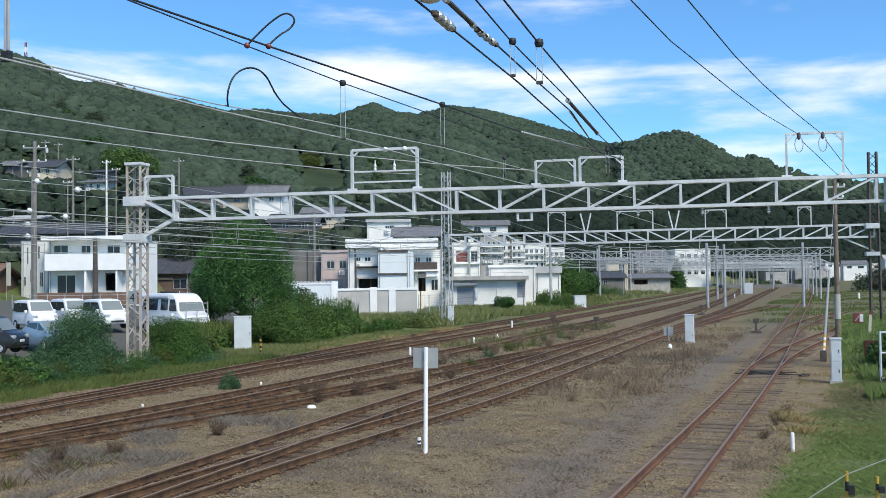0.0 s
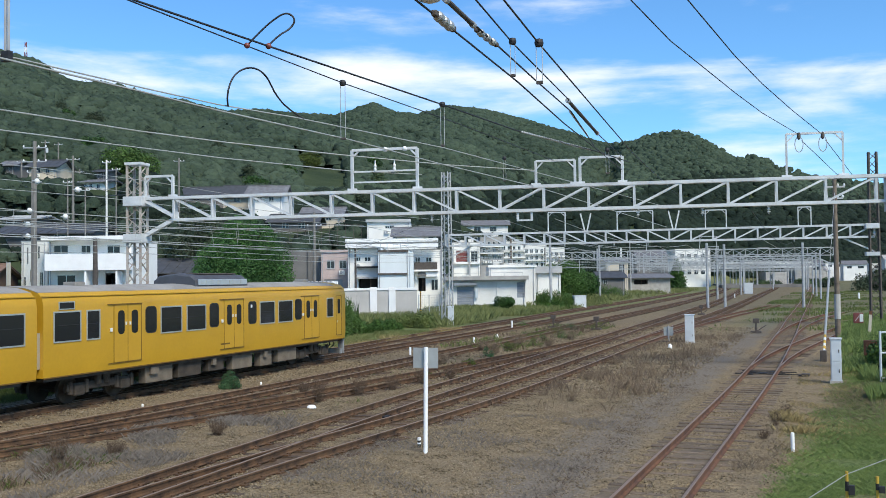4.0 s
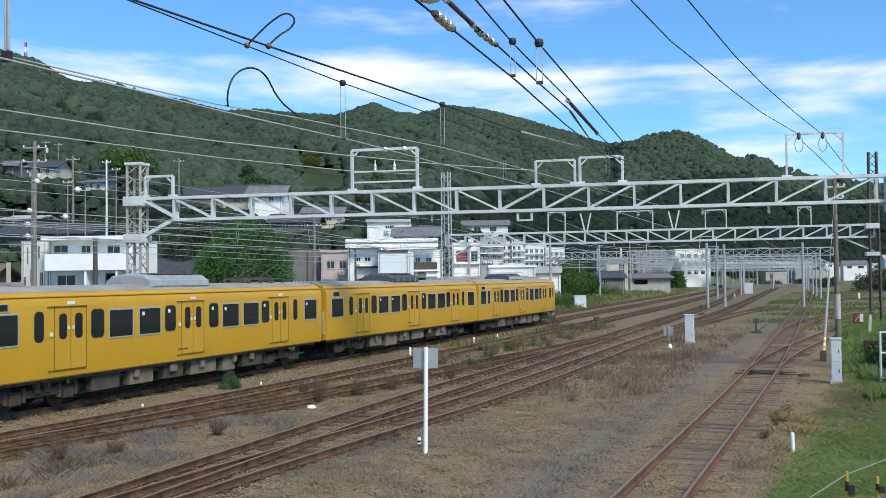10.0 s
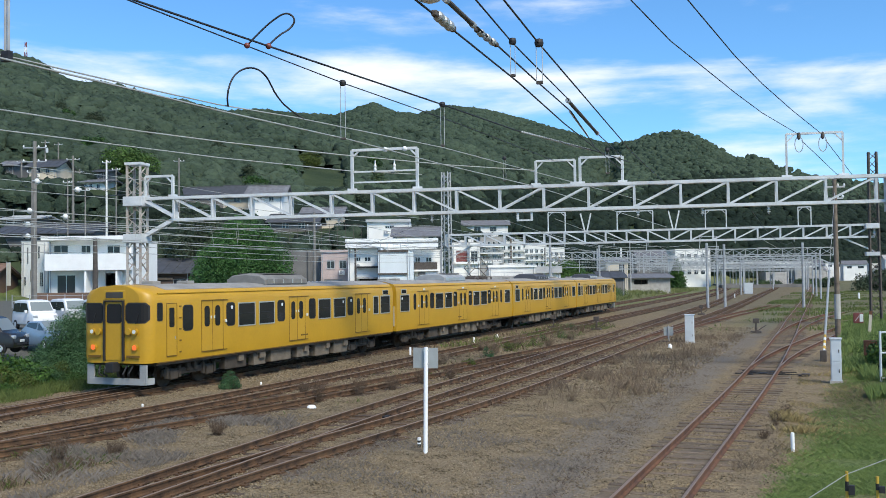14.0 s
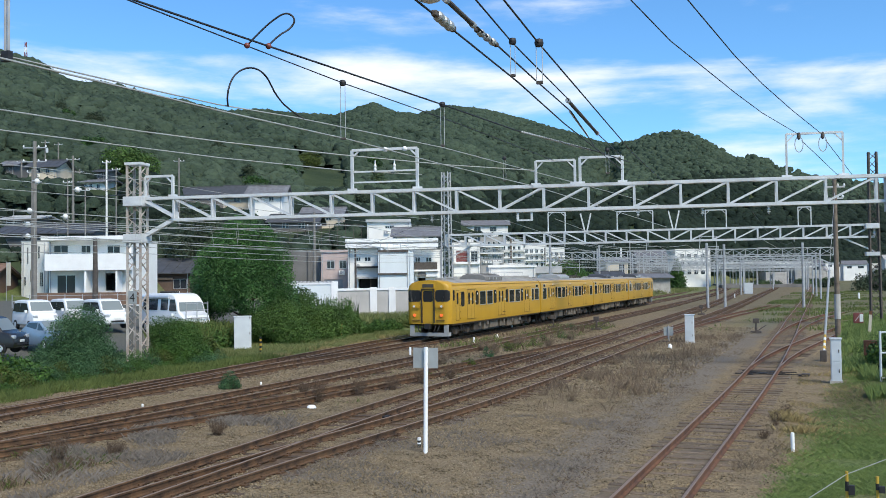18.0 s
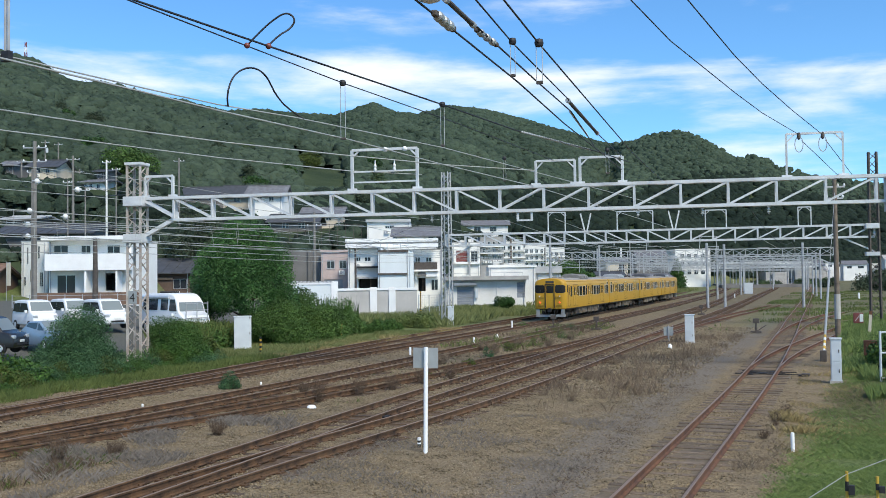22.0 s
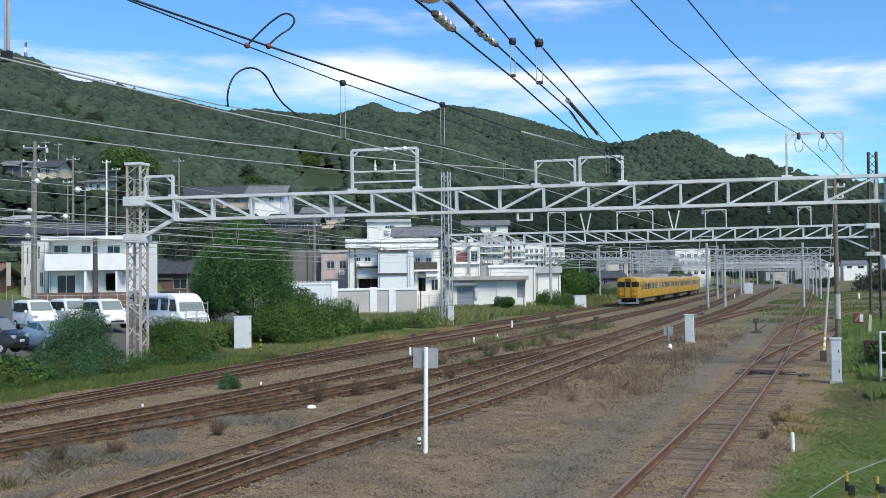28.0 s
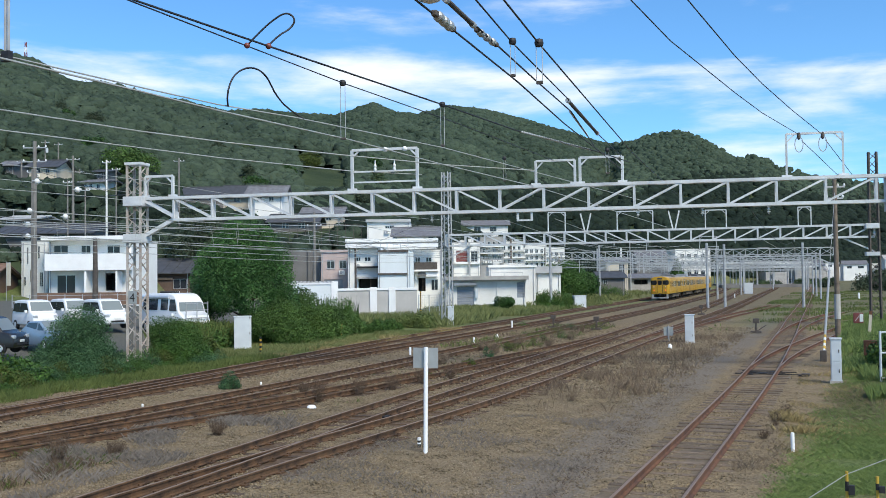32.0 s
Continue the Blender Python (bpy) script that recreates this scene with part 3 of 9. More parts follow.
track([(3.1, 10), (4.25, 16.3), (4.9, 19.4), (5.55, 22.7), (6.2, 27.5), (6.75, 33), (7.5, 41), (8.2, 49), (8.75, 58), (8.6, 70), (8.1, 90)], "overgrown railway track half hidden in dry weeds", worn=False, seed=4, sleepers=(14, 56), tail=False)
track([(10.9, 8), (10.5, 13), (10.26, 17.5), (9.95, 23), (9.62, 32), (9.5, 40), (9.25, 50), (8.8, 65), (8.2, 84), (7.0, 125), (5.2, 165), (2.6, 210), (-1.5, 270), (-6, 330)], "railway track joining its neighbour at a turnout", seed=5, sleepers=(11, 60))
track([(11.4, -60), (11.2, -20), (11.0, 8), (11.0, 13), (11.12, 17), (11.35, 21), (11.72, 27), (11.85, 33), (11.82, 40), (11.65, 52), (11.4, 72), (11.2, 95), (10.7, 120), (8.7, 193), (5.8, 294), (1.5, 420)], "railway track with shiny rails beside dry weeds", seed=6, sleepers=(11, 66))
track([(18.6, -60), (18.9, -20), (19.1, 2), (19.2, 10), (19.25, 17), (19.35, 24), (19.45, 33), (19.48, 41), (19.4, 52), (19.25, 66), (18.95, 84), (18.7, 105), (18.1, 150), (17.3, 200), (15.2, 330), (12.5, 440)], "narrow siding track sunk into brown dirt", seed=7, sleepers=(8, 66))
track([(19.48, 41), (19.7, 46), (20.1, 51), (20.75, 57), (21.7, 65), (22.9, 74), (24.6, 88), (27, 106), (30, 128)], "siding track curving away towards the grass", seed=8, sleepers=(46, 88), tail=False)
track([(19.3, 62), (19.35, 68), (19.6, 75), (20.1, 82), (20.9, 90), (21.9, 98), (23.2, 108)], "overgrown siding track branching off", seed=9, sleepers=(68, 100), tail=False)
track([(11.6, 56), (11.75, 66), (12.1, 80), (12.9, 93), (14.0, 109), (15.4, 128)], "overgrown spur branching off into the weeds", seed=10, sleepers=(64, 90), tail=False)

# ---- the train ----
WIN_END = [(0.67, 1.77, 1), (2.42, 2.74, 0)]
WIN_CAB = [(0.60, 1.66, 1), (1.98, 2.50, 1)]
WIN_MID = [(4.76, 5.30, 0), (5.57, 6.68, 1), (7.03, 8.12, 1), (8.42, 8.97, 0), (11.03, 11.58, 0), (11.88, 12.97, 1), (13.32, 14.43, 1), (14.70, 15.24, 0)]
DOORS = [3.2, 9.35, 15.5]


def body_section(y, k=1.0, top=1.0):
    """The outline of the car body across, from sill to sill over the roof."""
    w = 1.45 * k
    pts = [(-w + 0.04, 0.98), (-w, 1.25), (-w, 2.2), (-w, 3.05), (-w + 0.05, 3.30), (-w + 0.22, 3.47), (-0.75 * k, 3.60), (0, 3.66 * top + 3.5 * (1 - top)), (0.75 * k, 3.60), (w - 0.22, 3.47), (w - 0.05, 3.30), (w, 3.05), (w, 2.2), (w, 1.25), (w - 0.04, 0.98)]
    return [Vector((x, y, z)) for x, z in pts]


def rounded(bm, x, y0, z0, y1, z1, r, out):
    """A flat pane with rounded corners on the side at x, out metres thick towards the outside."""
    s = 1 if x > 0 else -1
    ring = []
    for cy, cz, a0 in ((y1 - r, z1 - r, 0), (y0 + r, z1 - r, 90), (y0 + r, z0 + r, 180), (y1 - r, z0 + r, 270)):
        for a in (0, 45, 90):
            t = math.radians(a0 + a)
            ring.append((cy + r * math.cos(t), cz + r * math.sin(t)))
    a = [Vector((x - s * 0.02, p, q)) for p, q in ring]
    b = [Vector((x + s * out, p, q)) for p, q in ring]
    return loft(bm, [a, b])


def frame_ring(bm, x, y0, z0, y1, z1, w, out):
    s = 1 if x > 0 else -1
    for a in ((y0 - w, z0 - w, y1 + w, z0), (y0 - w, z1, y1 + w, z1 + w), (y0 - w, z0, y0, z1), (y1, z0, y1 + w, z1)):
        box(bm, min(x - s * 0.02, x + s * out), a[0], a[1], max(x - s * 0.02, x + s * out), a[2], a[3])
    return bm


def bogie(car, yc):
    b = NB()
    for s in (-1, 1):
        box(b, s * 0.98 - 0.07, yc - 1.55, 0.42, s * 0.98 + 0.07, yc + 1.55, 0.66, 0.03)
        for dy in (-1.05, 1.05):
            box(b, s * 1.0 - 0.12, yc + dy - 0.22, 0.28, s * 1.0 + 0.12, yc + dy + 0.22, 0.60, 0.05)
            tube(b, (s * 1.03, yc + dy - 0.34, 0.34), (s * 1.03, yc + dy - 0.34, 0.74), 0.085, n=8)
            tube(b, (s * 1.03, yc + dy + 0.34, 0.34), (s * 1.03, yc + dy + 0.34, 0.74), 0.085, n=8)
        tube(b, (s * 1.02, yc - 0.2, 0.55), (s * 1.02, yc - 0.2, 0.95), 0.14, n=10)
        tube(b, (s * 1.02, yc + 0.2, 0.55), (s * 1.02, yc + 0.2, 0.95), 0.14, n=10)
    box(b, -0.9, yc - 0.3, 0.4, 0.9, yc + 0.3, 0.8)
    bg = part("bogie", b, M["under"], car, "dusty brown bogie frame")
    for dy in (-1.05, 1.05):
        w = NB()
        for s in (-1, 1):
            g = bmesh.ops.create_cone(w, cap_ends=True, segments=20, radius1=0.43, radius2=0.43, depth=0.12)
            bmesh.ops.transform(w, matrix=Matrix.Translation((s * 0.56, yc + dy, 0.43)) @ Matrix.Rotation(math.pi / 2, 4, "Y"), verts=g["verts"])
            g = bmesh.ops.create_cone(w, cap_ends=True, segments=14, radius1=0.2, radius2=0.2, depth=0.2)
            bmesh.ops.transform(w, matrix=Matrix.Translation((s * 0.58, yc + dy, 0.43)) @ Matrix.Rotation(math.pi / 2, 4, "Y"), verts=g["verts"])
        tube(w, (-0.55, yc + dy, 0.43), (0.55, yc + dy, 0.43), 0.08, n=8)
        part("wheelset", w, M["under"], bg)


def nose(x, f):
    """How far forward the driver's end reaches at that distance from the middle: flat, with rounded corners."""
    u = min(1.0, max(0.0, (abs(x) - 1.05) / 0.40))
    return f - 0.40 * (1 - math.sqrt(1 - u * u))


def rail_car(ac, cab, pantograph, seed, label, top="acdark", side="acdark"):
    """A 20 m commuter car with three doors a side; its local Y runs along the track, a cab (if any) at the +Y end."""
    rng = random.Random(seed)
    car = thing("rail_car", Matrix(), label, "train car", "cars of the train")
    L, B = (9.75 if cab else 9.83), 9.83
    # shell
    if cab:
        secs = [body_section(-B), body_section(-B + 0.05)]
        for u in (0.0, 0.25, 0.5, 0.7, 0.85, 0.95, 1.0):
            q = 1 - 0.40 / 1.45 * (1 - math.sqrt(1 - u * u))
            secs.append(body_section(L - 0.40 + 0.40 * u, q, 1 - 0.05 * u * u))
    else:
        secs = [body_section(-B), body_section(-B + 0.05), body_section(L - 0.05), body_section(L)]
    sh = NB()
    rows = []
    for s in secs:
        rows.append([sh.verts.new(p) for p in s])
    for a, b in zip(rows, rows[1:]):
        for k in range(14):
            fc = sh.faces.new((a[k], a[k + 1], b[k + 1], b[k]))
            fc.smooth = True
        sh.faces.new((a[14], a[0], b[0], b[14]))
    sh.faces.new(rows[0][::-1])
    sh.faces.new(rows[-1])
    bmesh.ops.recalc_face_normals(sh, faces=sh.faces)
    for ed in sh.edges:
        ed.smooth = ed.calc_face_angle(0.0) < 0.75
    part("body", sh, M["yellow"], car, "plain yellow painted body shell")
    # roof skin
    rf = NB()
    pts = [(-1.235, 3.478), (-0.76, 3.612), (0, 3.674), (0.76, 3.612), (1.235, 3.478)]
    e = L - (1.1 if cab else 0.0)
    loft(rf, [[Vector((x, y, z)) for x, z in pts] + [Vector((x, y, z - 0.03)) for x, z in pts[::-1]] for y in (-B, e)])
    part("roof", rf, M["roofgrey"], car, "dusty grey roof skin", smooth=False)
    for s in (-1, 1):
        gt = NB()
        box(gt, s * 1.40 - 0.02, -B, 3.335, s * 1.40 + 0.025, L - (0.5 if cab else 0), 3.36)
        part("rain_gutter", gt, M["yellow"], car)
        sl = NB()
        box(sl, s * 1.44 - 0.02, -B + 0.02, 0.955, s * 1.44 + 0.008, L - (0.45 if cab else 0.02), 0.99)
        part("sill", sl, M["seam"], car)
    wins = (WIN_CAB if cab else WIN_END) + WIN_MID
    if not cab:
        wins = wins + [(17.27, 17.58, 0), (18.23, 19.33, 1)]
    for s in (1, -1):
        x = s * 1.452
        for a, b, big in wins:
            y0, y1 = a - 10, b - 10
            z0, z1 = (2.02, 2.86) if big else (2.06, 2.90)
            g = part("window", rounded(NB(), x, y0, z0, y1, z1, 0.05 if big else 0.12, 0.004), M["glass"], car)
            if big:
                part("window_frame", frame_ring(NB(), x, y0, z0, y1, z1, 0.045, 0.016), M["alu"], g, "dull aluminium window frame")
                bl = NB()
                box(bl, min(x, x + s * 0.012), y0, z0 + (z1 - z0) * 0.54, max(x, x + s * 0.012), y1, z0 + (z1 - z0) * 0.56)
                part("glazing_bar", bl, M["black"], g)
            else:
                part("gasket", rounded(NB(), x, y0 - 0.03, z0 - 0.03, y1 + 0.03, z1 + 0.03, 0.14, 0.002), M["black"], g)
            if rng.random() < 0.35:
                st = NB()
                box(st, min(x, x + s * 0.009), y0 + 0.14, z1 - 0.22, max(x, x + s * 0.009), y0 + 0.26, z1 - 0.10)
                part("sticker", st, M["porcelain"], g, "small pale sticker")
        for d in DOORS:
            y0, y1 = d - 10, d - 10 + 1.3
            for a, b in ((y0, y0 + 0.64), (y0 + 0.66, y1)):
                lf = NB()
                box(lf, min(x - s * 0.03, x + s * 0.004), a, 1.20, max(x - s * 0.03, x + s * 0.004), b, 3.02)
                leaf = part("sliding_door", lf, M["yellow"], car)
                dw = NB()
                rounded(dw, x + s * 0.004, a + 0.17, 2.08, b - 0.15, 2.84, 0.11, 0.004)
                part("door_window", dw, M["glass"], leaf)
                hd = NB()
                yy = b - 0.09 if a == y0 else a + 0.09
                box(hd, min(x, x + s * 0.03), yy - 0.03, 2.36, max(x, x + s * 0.03), yy + 0.03, 2.47, 0.01)
                part("door_handle", hd, M["porcelain"], leaf, "pale recessed door pull")
            sm_ = NB()
            for yy in (y0 - 0.02, y0 + 0.65, y1 + 0.02):
                box(sm_, min(x, x + s * 0.007), yy - 0.012, 1.18, max(x, x + s * 0.007), yy + 0.012, 3.04)
            box(sm_, min(x, x + s * 0.03), y0 - 0.32, 3.03, max(x, x + s * 0.03), y1 + 0.03, 3.06)
            box(sm_, min(x, x + s * 0.012), y0 - 0.28, 1.16, max(x, x + s * 0.012), y1 + 0.03, 1.185)
            part("door_frame", sm_, M["seam"], car, "grime-darkened door seams and rail")
            if pantograph:
                part("notice_plate", box(NB(), min(x, x + s * 0.012), y0 + 0.5, 3.10, max(x, x + s * 0.012), y0 + 0.82, 3.20), M["porcelain"], car, "small white notice plate")
            lb = NB()
            box(lb, min(x, x + s * 0.05), y0 - 0.22, 2.18, max(x, x + s * 0.05), y0 - 0.12, 2.3, 0.015)
            part("door_lamp", lb, M["porcelain"], car)
        # destination board and vents
        ds = NB()
        box(ds, min(x, x + s * 0.01), -9.2, 2.98, max(x, x + s * 0.01), -8.6, 3.16)
        dst = part("destination_board", ds, M["glass"], car)
        part("board_frame", frame_ring(NB(), x, -9.2, 2.98, -8.6, 3.16, 0.03, 0.016), M["alu"], dst)
        vt = NB()
        box(vt, min(x, x + s * 0.008), -0.9, 1.34, max(x, x + s * 0.008), -0.3, 1.40)
        part("number_bar", vt, M["seam"], car, "small dark lettering bar")
    # underfloor
    boxes = [(-5.0, 1.5), (-3.2, 1.3), (-1.4, 1.1), (0.2, 1.6), (2.2, 1.0), (3.6, 1.5)]
    for i, (yy, ln) in enumerate(boxes):
        for s in (-1, 1):
            u = NB()
            depth = rng.uniform(0.34, 0.52)
            z0 = 0.92 - rng.uniform(0.52, 0.66)
            box(u, s * 1.22 - 0.28 if s > 0 else s * 1.22 - 0.02, yy, z0, s * 1.22 + 0.02 if s > 0 else s * 1.22 + 0.28, yy + ln * rng.uniform(0.85, 1.05), 0.94, 0.03)
            part("equipment_box", u, M["underlite"] if rng.random() < 0.7 else M["under"], car)
            if rng.random() < 0.5:
                tk = NB()
                tube(tk, (s * 0.98, yy + 0.1, 0.60), (s * 0.98, yy + ln * 0.8, 0.60), rng.uniform(0.14, 0.2), n=12)
                part("air_tank", tk, M["under"], car)
            if rng.random() < 0.6:
                q0 = yy + rng.uniform(0.0, 0.6)
                part("junction_box", box(NB(), s * 1.30 - 0.05, q0, 0.62, s * 1.30 + 0.05, q0 + rng.uniform(0.2, 0.4), 0.92, 0.01), M["underlite"], car)
        for s in (-1, 1):
            part("pipe", tube(NB(), (s, yy, 0.71), (s, yy + 1.8, 0.71), 0.06, n=6), M["under"], car)
    fl = NB()
    box(fl, -1.36, -B + 0.1, 0.86, 1.36, L - 0.5, 1.0)
    part("floor_frame", fl, M["under"], car)
    bogie(car, -6.9)
    bogie(car, 6.9)
    part("coupler", box(NB(), -0.14, L - 0.1, 0.72, 0.14, L + (0.25 if cab else 0.16), 1.0, 0.03), M["under"], car)
    part("coupler", box(NB(), -0.14, -B - 0.17, 0.72, 0.14, -B + 0.1, 1.0, 0.03), M["under"], car)
    # gangway bellows
    for e, sg in ((-B, -1),) + (() if cab else ((L, 1),)):
        gw = NB()
        for k in range(4):
            y = e + sg * (0.01 + k * 0.038)
            box(gw, -0.52 - 0.02 * (k % 2), min(y, y + sg * 0.034), 1.05, 0.52 + 0.02 * (k % 2), max(y, y + sg * 0.034), 3.05 + 0.02 * (k % 2))
        part("gangway", gw, M["black"], car, "dark folded gangway bellows")
        for s in (-1, 1):
            pl = NB()
            box(pl, s * 1.30 - 0.025, min(e, e + sg * 0.14), 1.25, s * 1.30 + 0.025, max(e, e + sg * 0.14), 2.3)
            part("side_barrier", pl, M["alu"], car)
    # air conditioner on the roof
    for y0, y1 in ac:
        a = NB()
        prof = [(-0.98, 3.56), (-0.96, 3.80), (-0.72, 3.98), (0, 4.06), (0.72, 3.98), (0.96, 3.80), (0.98, 3.56)]
        def sec(y, k, zk):
            return [Vector((px * k, y, 3.56 + (pz - 3.56) * zk)) for px, pz in prof]
        loft(a, [sec(y0, 0.96, 0.86), sec(y0 + 0.08, 0.99, 0.97), sec(y0 + 0.3, 1, 1), sec(y1 - 0.3, 1, 1), sec(y1 - 0.08, 0.99, 0.97), sec(y1, 0.96, 0.86)])
        unit = part("air_conditioner", a, M[top], car, "rounded roof air conditioner", smooth=False)
        for s in (-1, 1):
            b = NB()
            box(b, s * 0.98 - 0.03, y0 + 0.12, 3.60, s * 0.98 + 0.03, y1 - 0.12, 3.82, 0.02)
            cover = part("side_cover", b, M[side], unit)
            for k in range(4):
                r = NB()
                yy = y0 + 0.6 + k * (y1 - y0 - 1.2) / 3
                box(r, s * 1.01 - 0.01, yy - 0.03, 3.62, s * 1.01 + 0.012, yy + 0.03, 3.80)
                part("cover_strap", r, M["alu"], cover)
        lid = NB()
        for s in (-0.42, 0.42):
            box(lid, s - 0.3, y0 + 0.5, 4.0, s + 0.3, y1 - 0.5, 4.045 + 0.01 * (s > 0), 0.02)
        part("fan_cover", lid, M["steeldark"], unit)
    for yy in rng.sample([-8.6, -7.2, 5.6, 6.8, 7.6] if not pantograph else [-8.6, -7.2, -6.0], 2):
        v = NB()
        box(v, -0.25, yy, 3.64, 0.25, yy + 0.45, 3.78, 0.03)
        part("roof_vent", v, M["roofgrey"], car)
    if pantograph:
        pg = NB()
        for s in (-1, 1):
            bar(pg, (s * 0.6, 5.1, 3.82), (s * 0.6, 7.8, 3.82), 0.05)
            for yy in (5.1, 6.0, 6.9, 7.8):
                lathe(pg, [(0.05, -0.16), (0.08, -0.12), (0.05, -0.08), (0.08, -0.04), (0.05, 0.0)], (s * 0.6, yy, 3.80), 8)
            for e in (-1, 1):
                tube(pg, (s * 0.55, 6.45 - e * 0.45, 3.88), (s * 0.5, 6.45 + e * 1.05, 4.42), 0.022, n=6)
                tube(pg, (s * 0.5, 6.45 + e * 1.05, 4.42), (s * 0.3, 6.45 + e * 0.12, 5.1), 0.016, n=6)
        for e in (-1, 1):
            bar(pg, (-0.55, 6.45 - e * 0.45, 3.88), (0.55, 6.45 - e * 0.45, 3.88), 0.06)
            tube(pg, (-0.5, 6.45 + e * 1.05, 4.42), (0.5, 6.45 + e * 1.05, 4.42), 0.018, n=6)
            bar(pg, (-0.95, 6.45 + e * 0.14, 5.14), (0.95, 6.45 + e * 0.14, 5.14), 0.04)
        for yy in (5.4, 7.4):
            box(pg, -0.3, yy - 0.2, 3.66, 0.3, yy + 0.2, 3.8, 0.02)
        part("pantograph", pg, M["steeldark"], car, "raised dark diamond pantograph")
    if cab:
        cab_front(car, L, cab)
    return car


def wrapped(bm, x0, x1, z0, z1, r, f, out):
    """A pane with rounded corners that follows the curve of the driver's end."""
    n = 9
    top, low = [], []
    for k in range(n):
        x = x0 + (x1 - x0) * k / (n - 1)
        e = min(x - x0, x1 - x)
        cut = r - math.sqrt(max(0.0, r * r - max(0.0, r - e) ** 2))
        top.append((x, z1 - cut))
        low.append((x, z0 + cut))
    def skin(d):
        return [[bm.verts.new((x * (1 + d * 0.5), nose(x, f) + d, z)) for x, z in side] for side in (top, low)]
    (a, b), (c, d) = skin(out), skin(-0.03)
    for k in range(n - 1):
        bm.faces.new((a[k], a[k + 1], b[k + 1], b[k]))
        bm.faces.new((a[k + 1], a[k], c[k], c[k + 1]))
        bm.faces.new((b[k], b[k + 1], d[k + 1], d[k]))
    for k in (0, n - 1):
        bm.faces.new((a[k], b[k], d[k], c[k]))
    bmesh.ops.recalc_face_normals(bm, faces=bm.faces)
    return bm


def cab_front(car, L, style):
    """The driver's end: door, windscreens, lamps, skirt."""
    f = L
    for a, b, z0, z1 in ((-1.33, -0.50, 2.38, 3.01), (0.50, 1.33, 2.38, 3.01)):
        g = part("windscreen", wrapped(NB(), a, b, z0, z1, 0.09, f, 0.014), M["glass"], car)
        gk = NB()
        wrapped(gk, a - 0.04, b + 0.04, z0 - 0.04, z1 + 0.04, 0.12, f, 0.006)
        part("gasket", gk, M["black"], g)
        wp = NB()
        bar(wp, ((a + b) / 2, f + 0.03, z0 - 0.05), ((a + b) / 2 - 0.12, f + 0.03, z0 + 0.3), 0.02)
        part("wiper", wp, M["black"], g)
    w = NB()
    wrapped(w, -0.31, 0.31, 2.34, 3.0, 0.06, f, 0.026)
    part("door_window", w, M["glass"], car)
    dr = NB()
    for x in (-0.40, 0.40):
        box(dr, x - 0.028, f - 0.02, 1.06, x + 0.028, f + 0.09, 3.08, 0.01)
    box(dr, -0.428, f - 0.02, 3.082, 0.428, f + 0.09, 3.13, 0.01)
    part("gangway_door_frame", dr, M["black"], car, "dark rubber-edged end door frame")
    ed = NB()
    box(ed, -0.368, f - 0.02, 1.08, 0.368, f + 0.02, 3.078)
    part("end_door", ed, M["yellow"], car)
    bx = NB()
    box(bx, -0.46, f - 0.30, 3.15, 0.46, f + 0.015, 3.47, 0.03)
    db = part("destination_box", bx, M["yellow"], car)
    part("destination_glass", box(NB(), -0.37, f - 0.02, 3.20, 0.37, f + 0.022, 3.41, 0.01), M["inside"], db, "dark destination glass")
    for s in (-1, 1):
        h = NB()
        for dx in (0.64, 0.90):
            g = bmesh.ops.create_cone(h, cap_ends=True, segments=14, radius1=0.115, radius2=0.095, depth=0.14)
            bmesh.ops.transform(h, matrix=Matrix.Translation((s * dx, f + 0.03, 2.06)) @ Matrix.Rotation(math.pi / 2, 4, "X"), verts=g["verts"])
        part("headlight", h, M["yellow"], car)
        gl = NB()
        for dx in (0.90,):
            g = bmesh.ops.create_cone(gl, cap_ends=True, segments=14, radius1=0.07, radius2=0.07, depth=0.02)
            bmesh.ops.transform(gl, matrix=Matrix.Translation((s * dx, f + 0.102, 2.06)) @ Matrix.Rotation(math.pi / 2, 4, "X"), verts=g["verts"])
        part("headlight_lens", gl, M["porcelain"], car, "pale round headlight lens")
        tl = NB()
        rim = NB()
        g = bmesh.ops.create_cone(rim, cap_ends=True, segments=16, radius1=0.12, radius2=0.105, depth=0.07)
        bmesh.ops.transform(rim, matrix=Matrix.Translation((s * 0.88, f + 0.02, 1.52)) @ Matrix.Rotation(math.pi / 2, 4, "X"), verts=g["verts"])
        part("lamp_rim", rim, M["yellow"], car)
        g = bmesh.ops.create_cone(tl, cap_ends=True, segments=16, radius1=0.085, radius2=0.08, depth=0.07)
        bmesh.ops.transform(tl, matrix=Matrix.Translation((s * 0.88, f + 0.035, 1.52)) @ Matrix.Rotation(math.pi / 2, 4, "X"), verts=g["verts"])
        part("tail_light", tl, M["taillamp"], car, "glowing orange-red tail light")
        rl = NB()
        bar(rl, (s * 0.55, f + 0.05, 1.22), (s * 1.08, f + 0.05, 1.22), 0.04, 0.07)
        part("step", rl, M["seam"], car)
        x = s * 1.452
        d0, d1, w0, w1 = (8.52, 9.02, 7.60, 8.16) if style == "framed" else (8.28, 8.80, 7.35, 7.90)
        cd = NB()
        box(cd, min(x - s * 0.03, x + s * 0.003), d0, 1.18, max(x - s * 0.03, x + s * 0.003), d1, 2.98)
        door = part("cab_door", cd, M["yellow"], car)
        part("cab_door_window", rounded(NB(), x + s * 0.003, d0 + 0.12, 2.16, d1 - 0.12, 2.84, 0.05, 0.004), M["glass"], door)
        se = NB()
